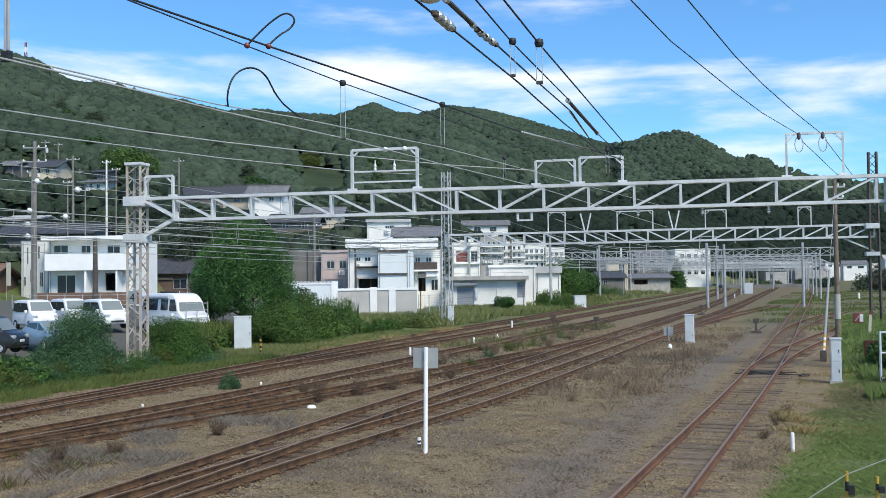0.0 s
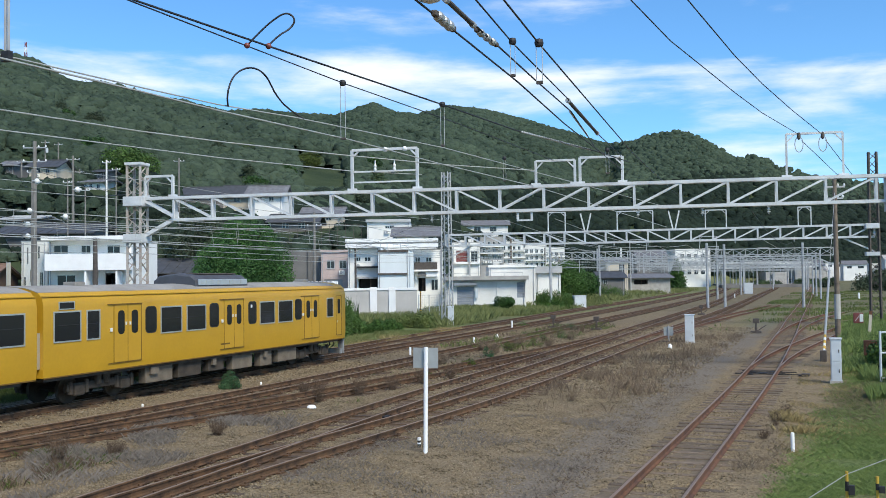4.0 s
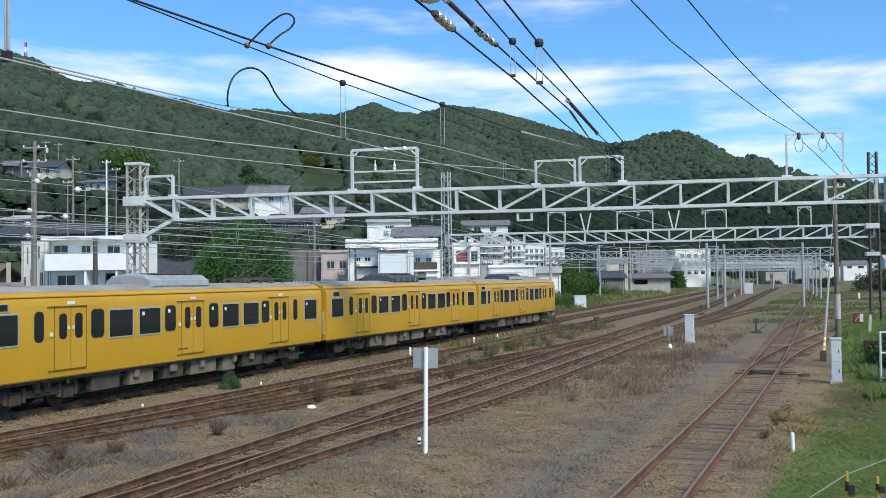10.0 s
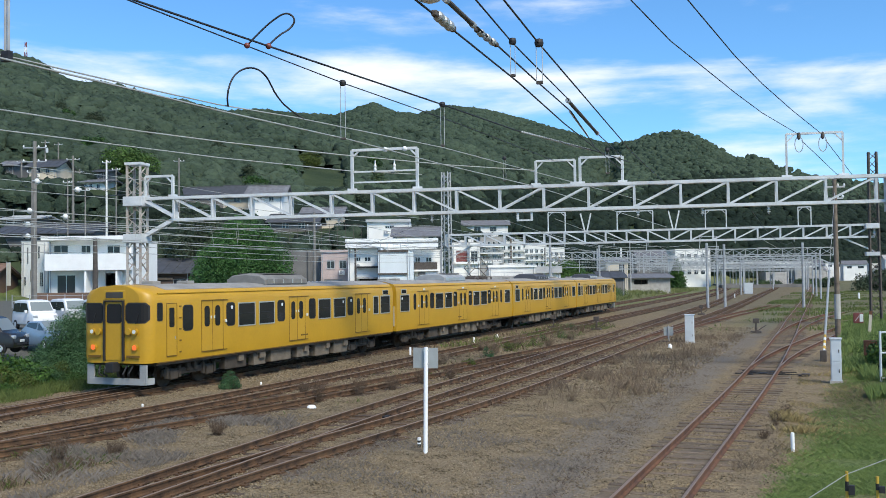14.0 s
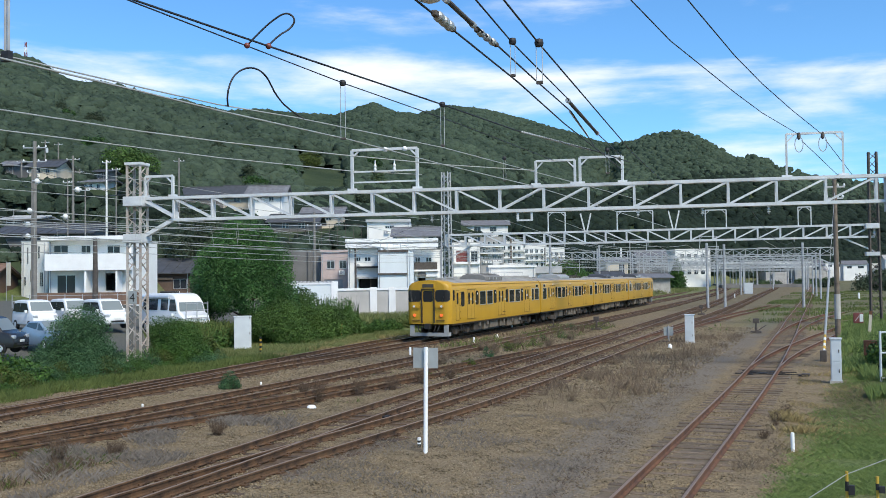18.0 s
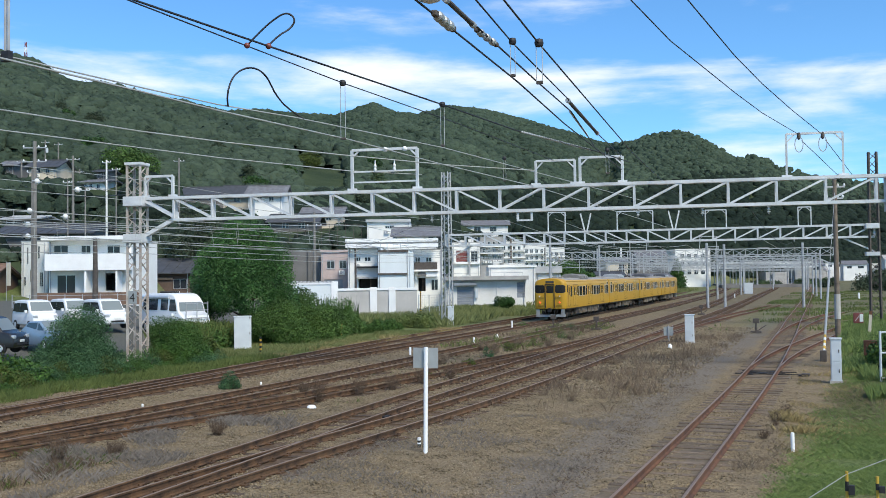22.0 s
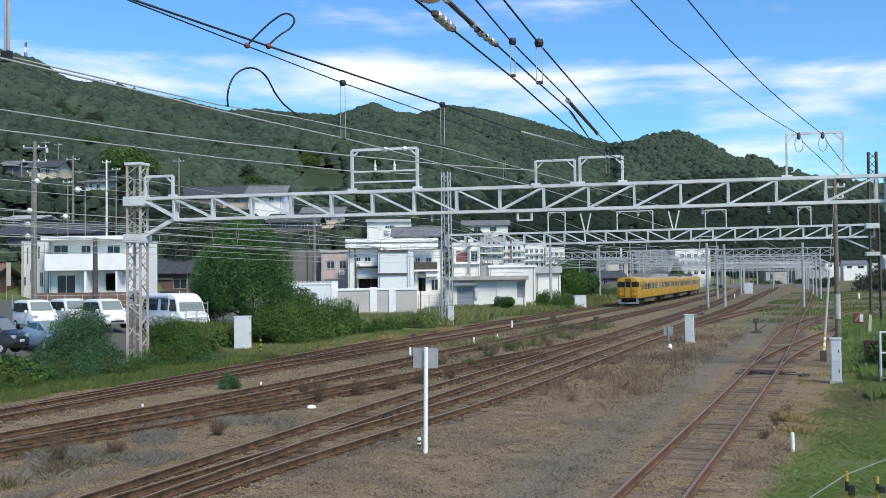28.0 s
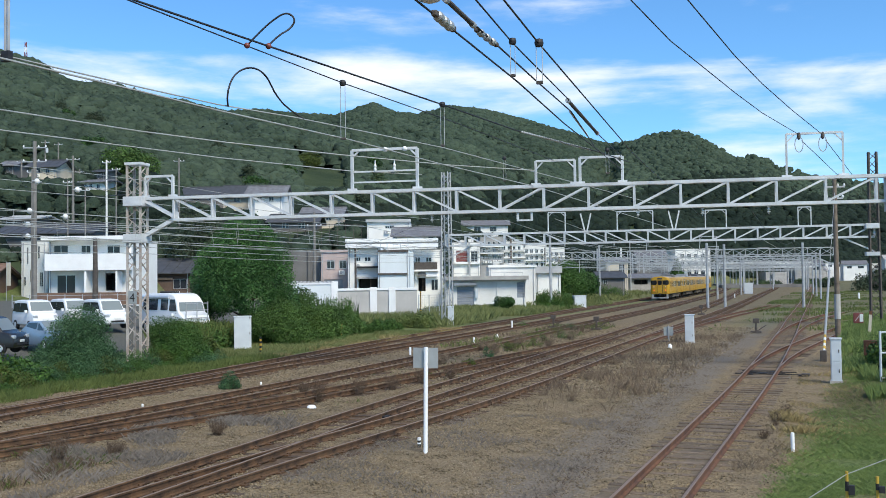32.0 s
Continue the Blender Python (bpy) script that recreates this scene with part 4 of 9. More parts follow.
        for yy in (d0 - 0.02, d1 + 0.02):
            box(se, min(x, x + s * 0.007), yy - 0.012, 1.16, max(x, x + s * 0.007), yy + 0.012, 2.98)
        for zz in (1.16, 2.99):
            box(se, min(x, x + s * 0.006), d0 - 0.03, zz - 0.012, max(x, x + s * 0.006), d1 + 0.03, zz + 0.012)
        part("cab_door_frame", se, M["seam"], door)
        part("door_pull", box(NB(), min(x, x + s * 0.02), d0 + 0.06, 1.75, max(x, x + s * 0.02), d0 + 0.1, 1.84), M["alu"], door)
        if style == "framed":
            cw = part("cab_window", rounded(NB(), x, w0, 2.06, w1, 2.88, 0.05, 0.004), M["glass"], car)
            part("cab_window_frame", frame_ring(NB(), x, w0, 2.06, w1, 2.88, 0.04, 0.014), M["alu"], cw)
        else:
            cw = part("cab_window", rounded(NB(), x, w0, 2.02, w1, 2.88, 0.12, 0.008), M["glass"], car)
            part("gasket", rounded(NB(), x, w0 - 0.035, 1.985, w1 + 0.035, 2.915, 0.14, 0.004), M["black"], cw)
            qw = part("quarter_window", rounded(NB(), x, 9.06, 2.42, 9.30, 3.0, 0.05, 0.008), M["glass"], car)
            part("gasket", rounded(NB(), x, 9.03, 2.39, 9.33, 3.03, 0.06, 0.004), M["black"], qw)
            for zz in (1.25, 1.65, 2.05, 2.45, 2.85):
                part("foothold", box(NB(), min(x, x + s * 0.02), 8.02, zz, max(x, x + s * 0.02), 8.12, zz + 0.05), M["seam"], car)
    sk = NB()
    loft(sk, [[Vector((x, y, z)) for x, y in ((-1.28, f - 0.5), (-1.18, f - 0.08), (1.18, f - 0.08), (1.28, f - 0.5), (1.2, f - 0.5), (1.12, f - 0.16), (-1.12, f - 0.16), (-1.2, f - 0.5))] for z in (0.24, 0.46)])
    for s in (-1, 1):
        box(sk, s * 1.12 - 0.15, f - 0.16, 0.24, s * 1.12 + 0.15, f - 0.09, 0.92, 0.02)
    part("skirt", sk, M["skirt"], car, "pale grey snow-plough skirt")
    hs = NB()
    for x in (-0.7, -0.45, 0.45, 0.7):
        tube(hs, (x, f - 0.1, 0.9), (x * 0.9, f + 0.06, 0.62), 0.03, n=6)
        tube(hs, (x * 0.9, f + 0.06, 0.62), (x * 0.8, f - 0.05, 0.52), 0.03, n=6)
    box(hs, -0.16, f - 0.1, 0.68, 0.16, f + 0.28, 1.02, 0.03)
    part("hoses", hs, M["black"], car)


def lamp_mat():
    m = bpy.data.materials.new("lit_tail_lamp")
    m.use_nodes = True
    p = m.node_tree.nodes["Principled BSDF"]
    p.inputs["Base Color"].default_value = (0.8, 0.10, 0.02, 1)
    p.inputs["Emission Color"].default_value = (1.0, 0.14, 0.03, 1)
    p.inputs["Emission Strength"].default_value = 0.9
    return m


M["taillamp"] = lamp_mat()
TRAIN = [
    rail_car([(-1.75, 1.75)], "framed", False, 11, "leading yellow commuter train car with grey roof", "acdark", "acsilver"),
    rail_car([(-1.75, 1.75)], "", False, 12, "yellow middle train car with dark roof unit", "acdark", "acdark"),
    rail_car([(-1.75, 1.75)], "", True, 13, "yellow middle train car with a raised pantograph", "acpale", "acsilver"),
    rail_car([(-1.75, 1.75)], "rounded", False, 14, "trailing yellow train car with lit tail lights", "acgrey", "acgrey"),
]
# the front end's place along the line, every other second
FRONT = [(0, 17.75), (2, 29.55), (4, 41.19), (6, 52.99), (8, 65.42), (10, 78.55), (12, 92.15), (14, 106.0), (16, 119.7), (18, 133.5), (20, 147.7), (22, 161.6), (24, 175.1), (26, 188.2), (28, 201.2), (30, 215.2), (32, 230.4)]


def car_pose(y, turned):
    a, b = Vector((bend(y - 6.9), y - 6.9, 0)), Vector((bend(y + 6.9), y + 6.9, 0))
    d = b - a
    return Matrix.Translation((a + b) / 2) @ Matrix.Rotation(-math.atan2(d.x, d.y) + (math.pi if turned else 0), 4, "Z")


def motions():
    for k, car in enumerate(TRAIN):
        walk(car, [(t, car_pose(s - 10 - 20 * k, k == 3)) for t, s in FRONT])

# ---- overhead line structures ----


def lattice_mast(name, m, w, h, leg, label, material, seg=0.55, taper=0.0, group=""):
    """A square lattice tower: four legs and zigzag lacing on each side."""
    t = thing(name, m, label, "lattice mast", group)

    def corner(i, z):
        k = w / 2 * (1 - taper * z / h)
        return Vector(((-1, 1, 1, -1)[i % 4] * k, (-1, -1, 1, 1)[i % 4] * k, z))
    for i in range(4):
        part("leg", bar(NB(), corner(i, 0), corner(i, h), leg), material, t)
    n = max(2, round(h / seg))
    for i in range(4):
        for k in range(n):
            a, b = (i, i + 1) if k % 2 == 0 else (i + 1, i)
            part("lacing_bar", bar(NB(), corner(a, h * k / n), corner(b, h * (k + 1) / n), leg * 0.6, leg * 0.3), material, t)
    return t


def truss(t, a, b, z0, z1, n, depth, chord, web, material, left_half=0.5):
    """A flat-sided lattice beam from a to b in plan: four chords, uprights and slanting webs on both faces."""
    a, b = Vector((*a, 0)), Vector((*b, 0))
    d = (b - a).normalized()
    s = Vector((-d.y, d.x, 0)) * depth / 2
    for z, nm in ((z0, "bottom_chord"), (z1, "top_chord")):
        for sg in (-1, 1):
            part(nm, bar(NB(), a + s * sg + Vector((0, 0, z)), b + s * sg + Vector((0, 0, z)), chord, chord), material, t)
    for i in range(n + 1):
        p = a + (b - a) * i / n
        for sg in (-1, 1):
            part("upright", bar(NB(), p + s * sg + Vector((0, 0, z0)), p + s * sg + Vector((0, 0, z1)), web, web), material, t)
        if i < n:
            q = a + (b - a) * (i + 1) / n
            up, dn = (p, q) if (i + 0.5) / n < left_half else (q, p)
            for sg in (-1, 1):
                part("diagonal", bar(NB(), up + s * sg + Vector((0, 0, z1 - 0.04)), dn + s * sg + Vector((0, 0, z0 + 0.04)), web * 0.9, web * 0.9), material, t)
            for z in (z0, z1):
                part("cross_brace", bar(NB(), p + s + Vector((0, 0, z)), q - s + Vector((0, 0, z)), web * 0.5, web * 0.4), material, t)


def along(a, b, u):
    return Vector((a[0] + (b[0] - a[0]) * u, a[1] + (b[1] - a[1]) * u, 0))


G1A, G1B = (-7.9, 36.1), (24.3, 42.2)
G2A, G2B = (-8.3, 75.6), (25.0, 79.5)


def portal(t, a, b, u0, u1, zb, zt, w, material, mid=()):
    """An upright frame on top of the beam, with cross-bars at the heights in mid."""
    p, q = along(a, b, u0), along(a, b, u1)
    pf = NB()
    bar(pf, p + Vector((0, 0, zb)), p + Vector((0, 0, zt)), w)
    bar(pf, q + Vector((0, 0, zb)), q + Vector((0, 0, zt)), w)
    bar(pf, p + Vector((0, 0, zt)), q + Vector((0, 0, zt)), w)
    for z in mid:
        bar(pf, p + Vector((0, 0, z)), q + Vector((0, 0, z)), w * 0.6)
    d = (q - p).normalized()
    for e, sg in ((p, 1), (q, -1)):
        bar(pf, e + d * sg * 0.35 + Vector((0, 0, zt)), e + Vector((0, 0, zt - 0.35)), w * 0.6)
        box_at = e + Vector((0, 0, zb))
        bar(pf, box_at - d * 0.2, box_at + d * 0.2, w * 1.6, w * 1.6)
    return part("wire_frame", pf, material, t, "upright frame carrying feeder wires")


def haunch(t, a, b, u, z0, z1, w, material):
    """A slanting knee brace from the tower to the beam."""
    p, q = along(a, b, 0.0), along(a, b, u)
    part("knee_brace", bar(NB(), p + Vector((0, 0, z0)), q + Vector((0, 0, z1)), w), material, t)


def gantry_near():
    t = thing("overhead_gantry", Matrix(), "light grey painted lattice gantry beam spanning the tracks", "gantry", "overhead line gantries")
    a, b = G1A, G1B
    d = (Vector((*b, 0)) - Vector((*a, 0))).normalized()
    e0, e1 = along(a, b, 0.0584), along(a, b, 0.9853)
    truss(t, e0[:2], e1[:2], 6.61, 7.63, 16, 0.26, 0.13, 0.09, M["steelwhite"], 0.5)
    for sg in (-1, 1):
        s = Vector((-d.y, d.x, 0)) * 0.13 * sg
        part("top_chord", bar(NB(), Vector((*a, 7.63)) + s, e0 + Vector((0, 0, 7.63)) + s, 0.13), M["steelwhite"], t)
        part("diagonal", bar(NB(), Vector((*a, 7.55)) + s + d * 0.4, e0 + Vector((0, 0, 6.75)) + s, 0.12), M["steelwhite"], t)
        part("top_chord", bar(NB(), e1 + Vector((0, 0, 7.63)) + s, Vector((*b, 7.63)) + s, 0.13), M["steelwhite"], t)
        part("bottom_chord", bar(NB(), e1 + Vector((0, 0, 6.61)) + s, Vector((*b, 6.61)) + s, 0.13), M["steelwhite"], t)
    for z0, z1 in ((7.28, 7.72), (5.58, 5.98)):
        c = NB()
        box(c, -0.48, -0.48, z0, 0.48, 0.48, z1, 0.02)
        part("tower_collar", c, M["steelwhite"], t, at=Matrix.Translation((*a, 0)) @ Matrix.Rotation(math.atan2(d.y, d.x), 4, "Z"))
    haunch(t, a, b, 0.0584, 5.7, 6.66, 0.18, M["steelwhite"])
    gz_ = NB()
    for u in (0.0584,):
        p = along(a, b, u)
        bar(gz_, p + Vector((0, 0, 6.5)), p + Vector((0, 0, 6.95)), 0.4, 0.05)
    part("gusset", gz_, M["steelwhite"], t)
    for u0, u1, zt, w, mid in ((0.0125, 0.0550, 8.66, 0.11, ()), (0.3197, 0.4106, 9.50, 0.115, (8.53, 8.06)), (0.5699, 0.6206, 8.72, 0.09, ()), (0.6272, 0.6813, 8.80, 0.10, ()), (0.8824, 0.9487, 9.45, 0.085, ())):
        portal(t, a, b, u0, u1, 7.7, zt, w, M["steelwhite"], mid)
    lt = lattice_mast("lattice_tower", Matrix.Translation((*a, -0.3)) @ Matrix.Rotation(math.atan2(d.y, d.x), 4, "Z"), 0.66, 9.55, 0.09, "tall lattice tower of weathered grey steel in roadside bushes", M["towersteel"], 0.5)
    cp = NB()
    box(cp, -0.42, -0.42, 9.5, 0.42, 0.42, 9.62)
    part("cap_plate", cp, M["steelwhite"], lt)
    pl = NB()
    box(pl, -0.30, -0.36, 3.05, 0.16, -0.34, 3.65)
    plate = part("number_plate", pl, M["signback"], lt, "grey plate with a black numeral")
    cu = bpy.data.curves.new("numeral", "FONT")
    cu.body, cu.size, cu.extrude, cu.align_x = "4", 0.55, 0.004, "CENTER"
    cu.materials.append(M["black"])
    nm = new("numeral", cu)
    nm.parent = plate
    nm.matrix_basis = Matrix.Translation((-0.07, -0.366, 3.15)) @ Matrix.Rotation(math.pi / 2, 4, "X")
    rt = lattice_mast("lattice_tower", Matrix.Translation((b[0] + 0.42, b[1] + 0.08, -0.3)) @ Matrix.Rotation(math.atan2(d.y, d.x), 4, "Z"), 0.66, 8.9, 0.09, "lattice tower of weathered grey steel beside the yard fence", M["steelwhite"], 0.5)
    for z0, z1 in ((6.5, 7.9),):
        c = NB()
        box(c, -0.5, -0.5, z0, 0.5, 0.5, z1, 0.02)
        part("tower_collar", c, M["steelwhite"], rt)


gantry_near()


def gantry_far(a, b, n, posts, z0, z1, label, chord=0.13, mast_h=None, frames=()):
    t = thing("overhead_gantry", Matrix(), label, "gantry", "overhead line gantries")
    far = a[1] > 100
    steel = M["steelfar" if far else "steelwhite"]
    truss(t, a, b, z0, z1, n, 0.34, chord * (0.7 if far else 1), chord * (0.45 if far else 0.75), steel, 0.55)
    if far:
        e0, e1 = along(a, b, 0), along(a, b, 1)
        for i in range(n):
            p, q = e0.lerp(e1, i / n), e0.lerp(e1, (i + 1) / n)
            if (i + 0.5) / n < 0.55:
                p, q = q, p
            part("counter_diagonal", bar(NB(), p + Vector((0, 0, z1 - 0.04)), q + Vector((0, 0, z0 + 0.04)), chord * 0.4), steel, t)
        part("catenary_beam", bar(NB(), e0 + Vector((0, 0, z0 - 1.0)), e1 + Vector((0, 0, z0 - 1.0)), 0.07), steel, t)
        for i in range(1, 9):
            p = e0.lerp(e1, i / 9)
            part("drop_post", bar(NB(), p + Vector((0, 0, z0)), p + Vector((0, 0, z0 - 1.6)), 0.07), steel, t)
    for u, h in posts:
        p = along(a, b, u)
        part("post", tube(NB(), p + Vector((0, 0, -0.3)), p + Vector((0, 0, h)), 0.17, 0.15, 10), M["steelgrey"], t)
    for u0, u1, zt in frames:
        portal(t, a, b, u0, u1, z1, zt, 0.08, steel)
    haunch(t, a, b, 0.07, z0 - 1.1, z0, 0.12, steel)
    haunch(t, b, a, 0.07, z0 - 1.1, z0, 0.12, steel)
    return t


gantry_far(G2A, G2B, 20, (), 6.5, 7.42, "second lattice gantry beam across the tracks", frames=((0.26, 0.3021, 9.06), (0.428, 0.5122, 8.98), (0.6335, 0.6808, 8.88), (0.8394, 0.8673, 8.9)), chord=0.15)
lattice_mast("lattice_mast", Matrix.Translation((*G2A, -0.3)), 0.75, 13.1, 0.09, "tall grey lattice mast in the grass verge", M["steelgrey"], 0.6, 0.25)
lattice_mast("lattice_mast", Matrix.Translation((*G2B, -0.3)), 0.72, 13.2, 0.14, "tall rust-brown lattice mast at the yard edge", M["steeldark"], 0.6, 0.25)
for z0, z1, w in ((7.1, 7.5, 0.48), (5.05, 5.35, 0.48)):
    p = along(G2A, G2B, 0.995)
    single("mast_collar", box(NB(), -w, -0.5, z0, w, 0.5, z1, 0.03), M["steelwhite"], "pale steel collar round the brown lattice mast", "collar", Matrix.Translation(p) @ Matrix.Rotation(radians(6.7), 4, "Z"), "mast collars")
gantry_far((-11, 117), (22, 119.5), 24, ((0.0, 9), (0.575, 7.6), (0.635, 7.4), (0.9, 7.4)), 5.9, 6.8, "grey gantry beam on round posts", frames=((0.55, 0.61, 8.4), (0.3, 0.36, 8.2)))
gantry_far((-14, 157), (20, 159), 22, ((0.0, 9), (0.55, 8.0), (1.0, 7.4)), 6.0, 6.9, "distant grey gantry beam over the tracks", frames=((0.5, 0.56, 8.3),))
gantry_far((-17, 198), (18, 200), 20, ((0.0, 9), (0.62, 8.0), (1.0, 7.4)), 6.0, 6.9, "distant grey gantry beam over the tracks")
gantry_far((-22, 240), (16, 242), 18, ((0.0, 9), (0.62, 8.0), (1.0, 7.4)), 6.0, 6.9, "distant grey gantry beam over the tracks")
gantry_far((-28, 284), (14, 286), 18, ((0.0, 9), (0.62, 8.0), (1.0, 7.4)), 6.0, 6.9, "distant grey gantry beam over the tracks")
gantry_far((-19, 177), (19, 179), 16, ((0.0, 9), (0.6, 8.0), (1.0, 7.4)), 6.0, 6.9, "distant grey gantry beam over the tracks", frames=((0.5, 0.56, 8.6), (0.75, 0.8, 8.5)))
gantry_far((-25, 262), (15, 264), 14, ((0.0, 9), (0.5, 8.0), (0.8, 8.0), (1.0, 7.4)), 6.0, 6.9, "distant grey gantry beam over the tracks", frames=((0.6, 0.66, 8.8),))
gantry_far((-30, 305), (13, 307), 12, ((0.0, 9), (0.45, 8.0), (0.7, 8.0), (1.0, 7.4)), 6.0, 6.9, "distant grey gantry beam over the tracks", frames=((0.5, 0.56, 8.8),))
gantry_far((-34, 330), (12, 332), 16, ((0.0, 9), (1.0, 7.4)), 6.0, 6.9, "distant grey gantry beam over the tracks")


def wire(points, r, material, label="dark overhead feeder wire", sag=0.0, name="overhead_wire", n=14):
    """A thin cable through the points, hanging a little between them."""
    bm = NB()
    pts = [Vector(p) for p in points]
    path = []
    for a, b in zip(pts, pts[1:]):
        dip = sag * min(1.0, ((b - a).length / 38) ** 2)
        for k in range(n):
            t = k / n
            path.append(a.lerp(b, t) - Vector((0, 0, dip * 4 * t * (1 - t))))
    path.append(pts[-1])
    secs = []
    for i, p in enumerate(path):
        d = (path[min(i + 1, len(path) - 1)] - path[max(i - 1, 0)]).normalized()
        s = d.cross(Vector((0, 0, 1)))
        s = s.normalized() if s.length > 1e-4 else Vector((1, 0, 0))
        u = s.cross(d)
        secs.append([p + (s * math.cos(a) + u * math.sin(a)) * r for a in (0.52, 1.57, 2.62, 3.67, 4.71, 5.76)])
    loft(bm, secs)
    return single(name, bm, material, label, "wire", group="overhead wires")


# ---- plants ----


def leaf_cloud(rng, count, blobs, size, squash=1.0):
    """Leaf quads scattered through overlapping round masses; denser near their skins."""
    V = np.zeros((count * 4, 3))
    w = np.array([b[3] ** 2 for b in blobs])
    pick = rng.choice(len(blobs), count, p=w / w.sum())
    B = np.array([b[:3] for b in blobs])[pick]
    R = np.array([b[3] for b in blobs])[pick]
    d = rng.normal(size=(count, 3))
    d /= np.linalg.norm(d, axis=1)[:, None]
    rad = R * (0.62 + 0.45 * rng.random(count) ** 0.7) * np.where(rng.random(count) < 0.10, rng.uniform(1.0, 1.32, count), 1.0)
    c = B + d * rad[:, None] * np.array([1, 1, squash])
    nrm = d * 0.6 + rng.normal(size=(count, 3)) * 0.55 + np.array([0, 0, 0.25])
    nrm /= np.linalg.norm(nrm, axis=1)[:, None]
    t = np.cross(nrm, rng.normal(size=(count, 3)))
    t /= np.linalg.norm(t, axis=1)[:, None]
    b = np.cross(nrm, t)
    s = size * rng.uniform(0.6, 1.4, count)[:, None]
    for k, (p, q) in enumerate(((-1, 0), (0, -0.55), (1, 0), (0, 0.55))):
        V[k::4] = c + t * s * p + b * s * q
    F = np.arange(count * 4).reshape(-1, 4)
    keep = V[:, 2].reshape(-1, 4).min(axis=1) > -0.05
    return V, F[keep]


def plant(name, x, y, blobs, count, size, material, label, category, seed, trunk=0.0, group="", squash=1.0, stems=True):
    rng = np.random.default_rng(seed)
    z = ground_z(x, y)
    t = thing(name, Matrix.Translation((x, y, z - 0.03)), label, category, group)
    V, F = leaf_cloud(rng, count, blobs, size, squash)
    crown = new("crown", raw_mesh("crown", V, F, material, 4))
    crown.parent = t
    bm = NB()
    if trunk:
        top = max(b[2] for b in blobs)
        tube(bm, (0, 0, -0.2), (0.1, 0, top * 0.5), trunk, trunk * 0.7, 9)
        tube(bm, (0.1, 0, top * 0.5), (0.0, 0.1, top * 0.95), trunk * 0.7, trunk * 0.25, 8)
    if stems:
        for b in blobs:
            z0 = 0.0 if not trunk else min(b[2] * 0.6, max(q[2] for q in blobs) * 0.5)
            tube(bm, (0.1 * (trunk > 0), 0, z0) if trunk else (b[0] * 0.5, b[1] * 0.5, -0.1), (b[0], b[1], b[2]), max(trunk * 0.35, 0.035), 0.015, 6)
        part("trunk" if trunk else "stems", bm, M["bark"], t)
    else:
        bm.free()
    return t


def mass(rng, n, rx, ry, h, r, zmin=0.35):
    """Round masses filling a mound of that half-width and height."""
    out = []
    for _ in range(n):
        a, u = rng.random() * 2 * math.pi, math.sqrt(rng.random())
        q = 1 - 0.75 * u * u
        z = zmin * r + rng.random() * max(0.1, h * q - r * (0.7 + zmin))
        out.append((math.cos(a) * u * rx, math.sin(a) * u * ry, z, r * rng.uniform(0.7, 1.15)))
    return out


R_ = random.Random(3)
plant("bush", -7.0, 31.4, mass(R_, 38, 1.5, 1.35, 3.15, 0.80), 70000, 0.034, M["leafblue"], "large rounded blue-green bush beside the track", "bush", 31)
plant("bush", -7.0, 37.6, mass(R_, 24, 1.3, 1.3, 2.8, 0.7), 38000, 0.037, M["leafmid"], "dense green bush beside the lattice tower", "bush", 32)
CROWN = [(0, 0, 6.6, 1.25), (-1.2, 0.3, 6.0, 1.2), (1.1, 0, 5.9, 1.2), (-2.1, 0, 4.9, 1.25), (2.0, 0.2, 4.8, 1.3), (0, -1, 5.2, 1.4), (-0.8, -1.4, 4.2, 1.4), (1.0, -1.3, 4.0, 1.4), (-2.4, -0.3, 3.7, 1.2), (2.5, -0.2, 3.5, 1.25), (0.2, 1.2, 5.0, 1.4), (-1.6, -1.0, 2.9, 1.2), (1.6, -1.2, 2.7, 1.3), (0, -1.8, 3.0, 1.2), (2.6, 0.5, 2.3, 1.1), (-2.5, 0.6, 2.3, 1.0), (0.9, 0.8, 6.2, 1.0), (-0.6, 0.9, 6.4, 0.9)]
plant("tree", -12.5, 51.5, CROWN, 80000, 0.060, M["leaftree"], "broad mid-green tree beside the parking lot", "tree", 33, trunk=0.22)
plant("bush", -10.3, 55.5, mass(R_, 34, 2.5, 2.2, 4.1, 0.95), 44000, 0.052, M["leafgrey"], "spreading light green bush with feathery leaves", "bush", 34)
plant("bush", -10.4, 61.0, mass(R_, 24, 1.6, 1.5, 2.7, 0.65), 15000, 0.06, M["leafmid"], "tall rambling green bush at the verge", "bush", 35)
plant("bush", -9.0, 58.5, mass(R_, 20, 1.5, 1.3, 2.0, 0.6), 11000, 0.055, M["leafgrey"], "rounded pale green bush at the verge", "bush", 36)
plant("bush", -8.9, 64.4, mass(R_, 20, 1.4, 1.5, 1.4, 0.5), 11000, 0.06, M["leafmid"], "low green bush before the boundary wall", "bush", 37)
plant("bush", -9.4, 50.2, mass(R_, 34, 1.9, 1.9, 3.6, 0.85), 44000, 0.050, M["leafgrey"], "feathery light green bush beside the cabinet", "bush", 39)
plant("bush", -14.6, 51.0, mass(R_, 18, 1.3, 1.2, 2.0, 0.65), 10000, 0.06, M["leafmid"], "green shrub behind the cabinet", "bush", 40)
plant("bush", -12.5, 58.0, mass(R_, 22, 1.8, 1.8, 3.9, 0.9), 13000, 0.07, M["leafdeep"], "dark green bush behind the feathery one", "bush", 38)

# ---- buildings ----
HOUSES = []


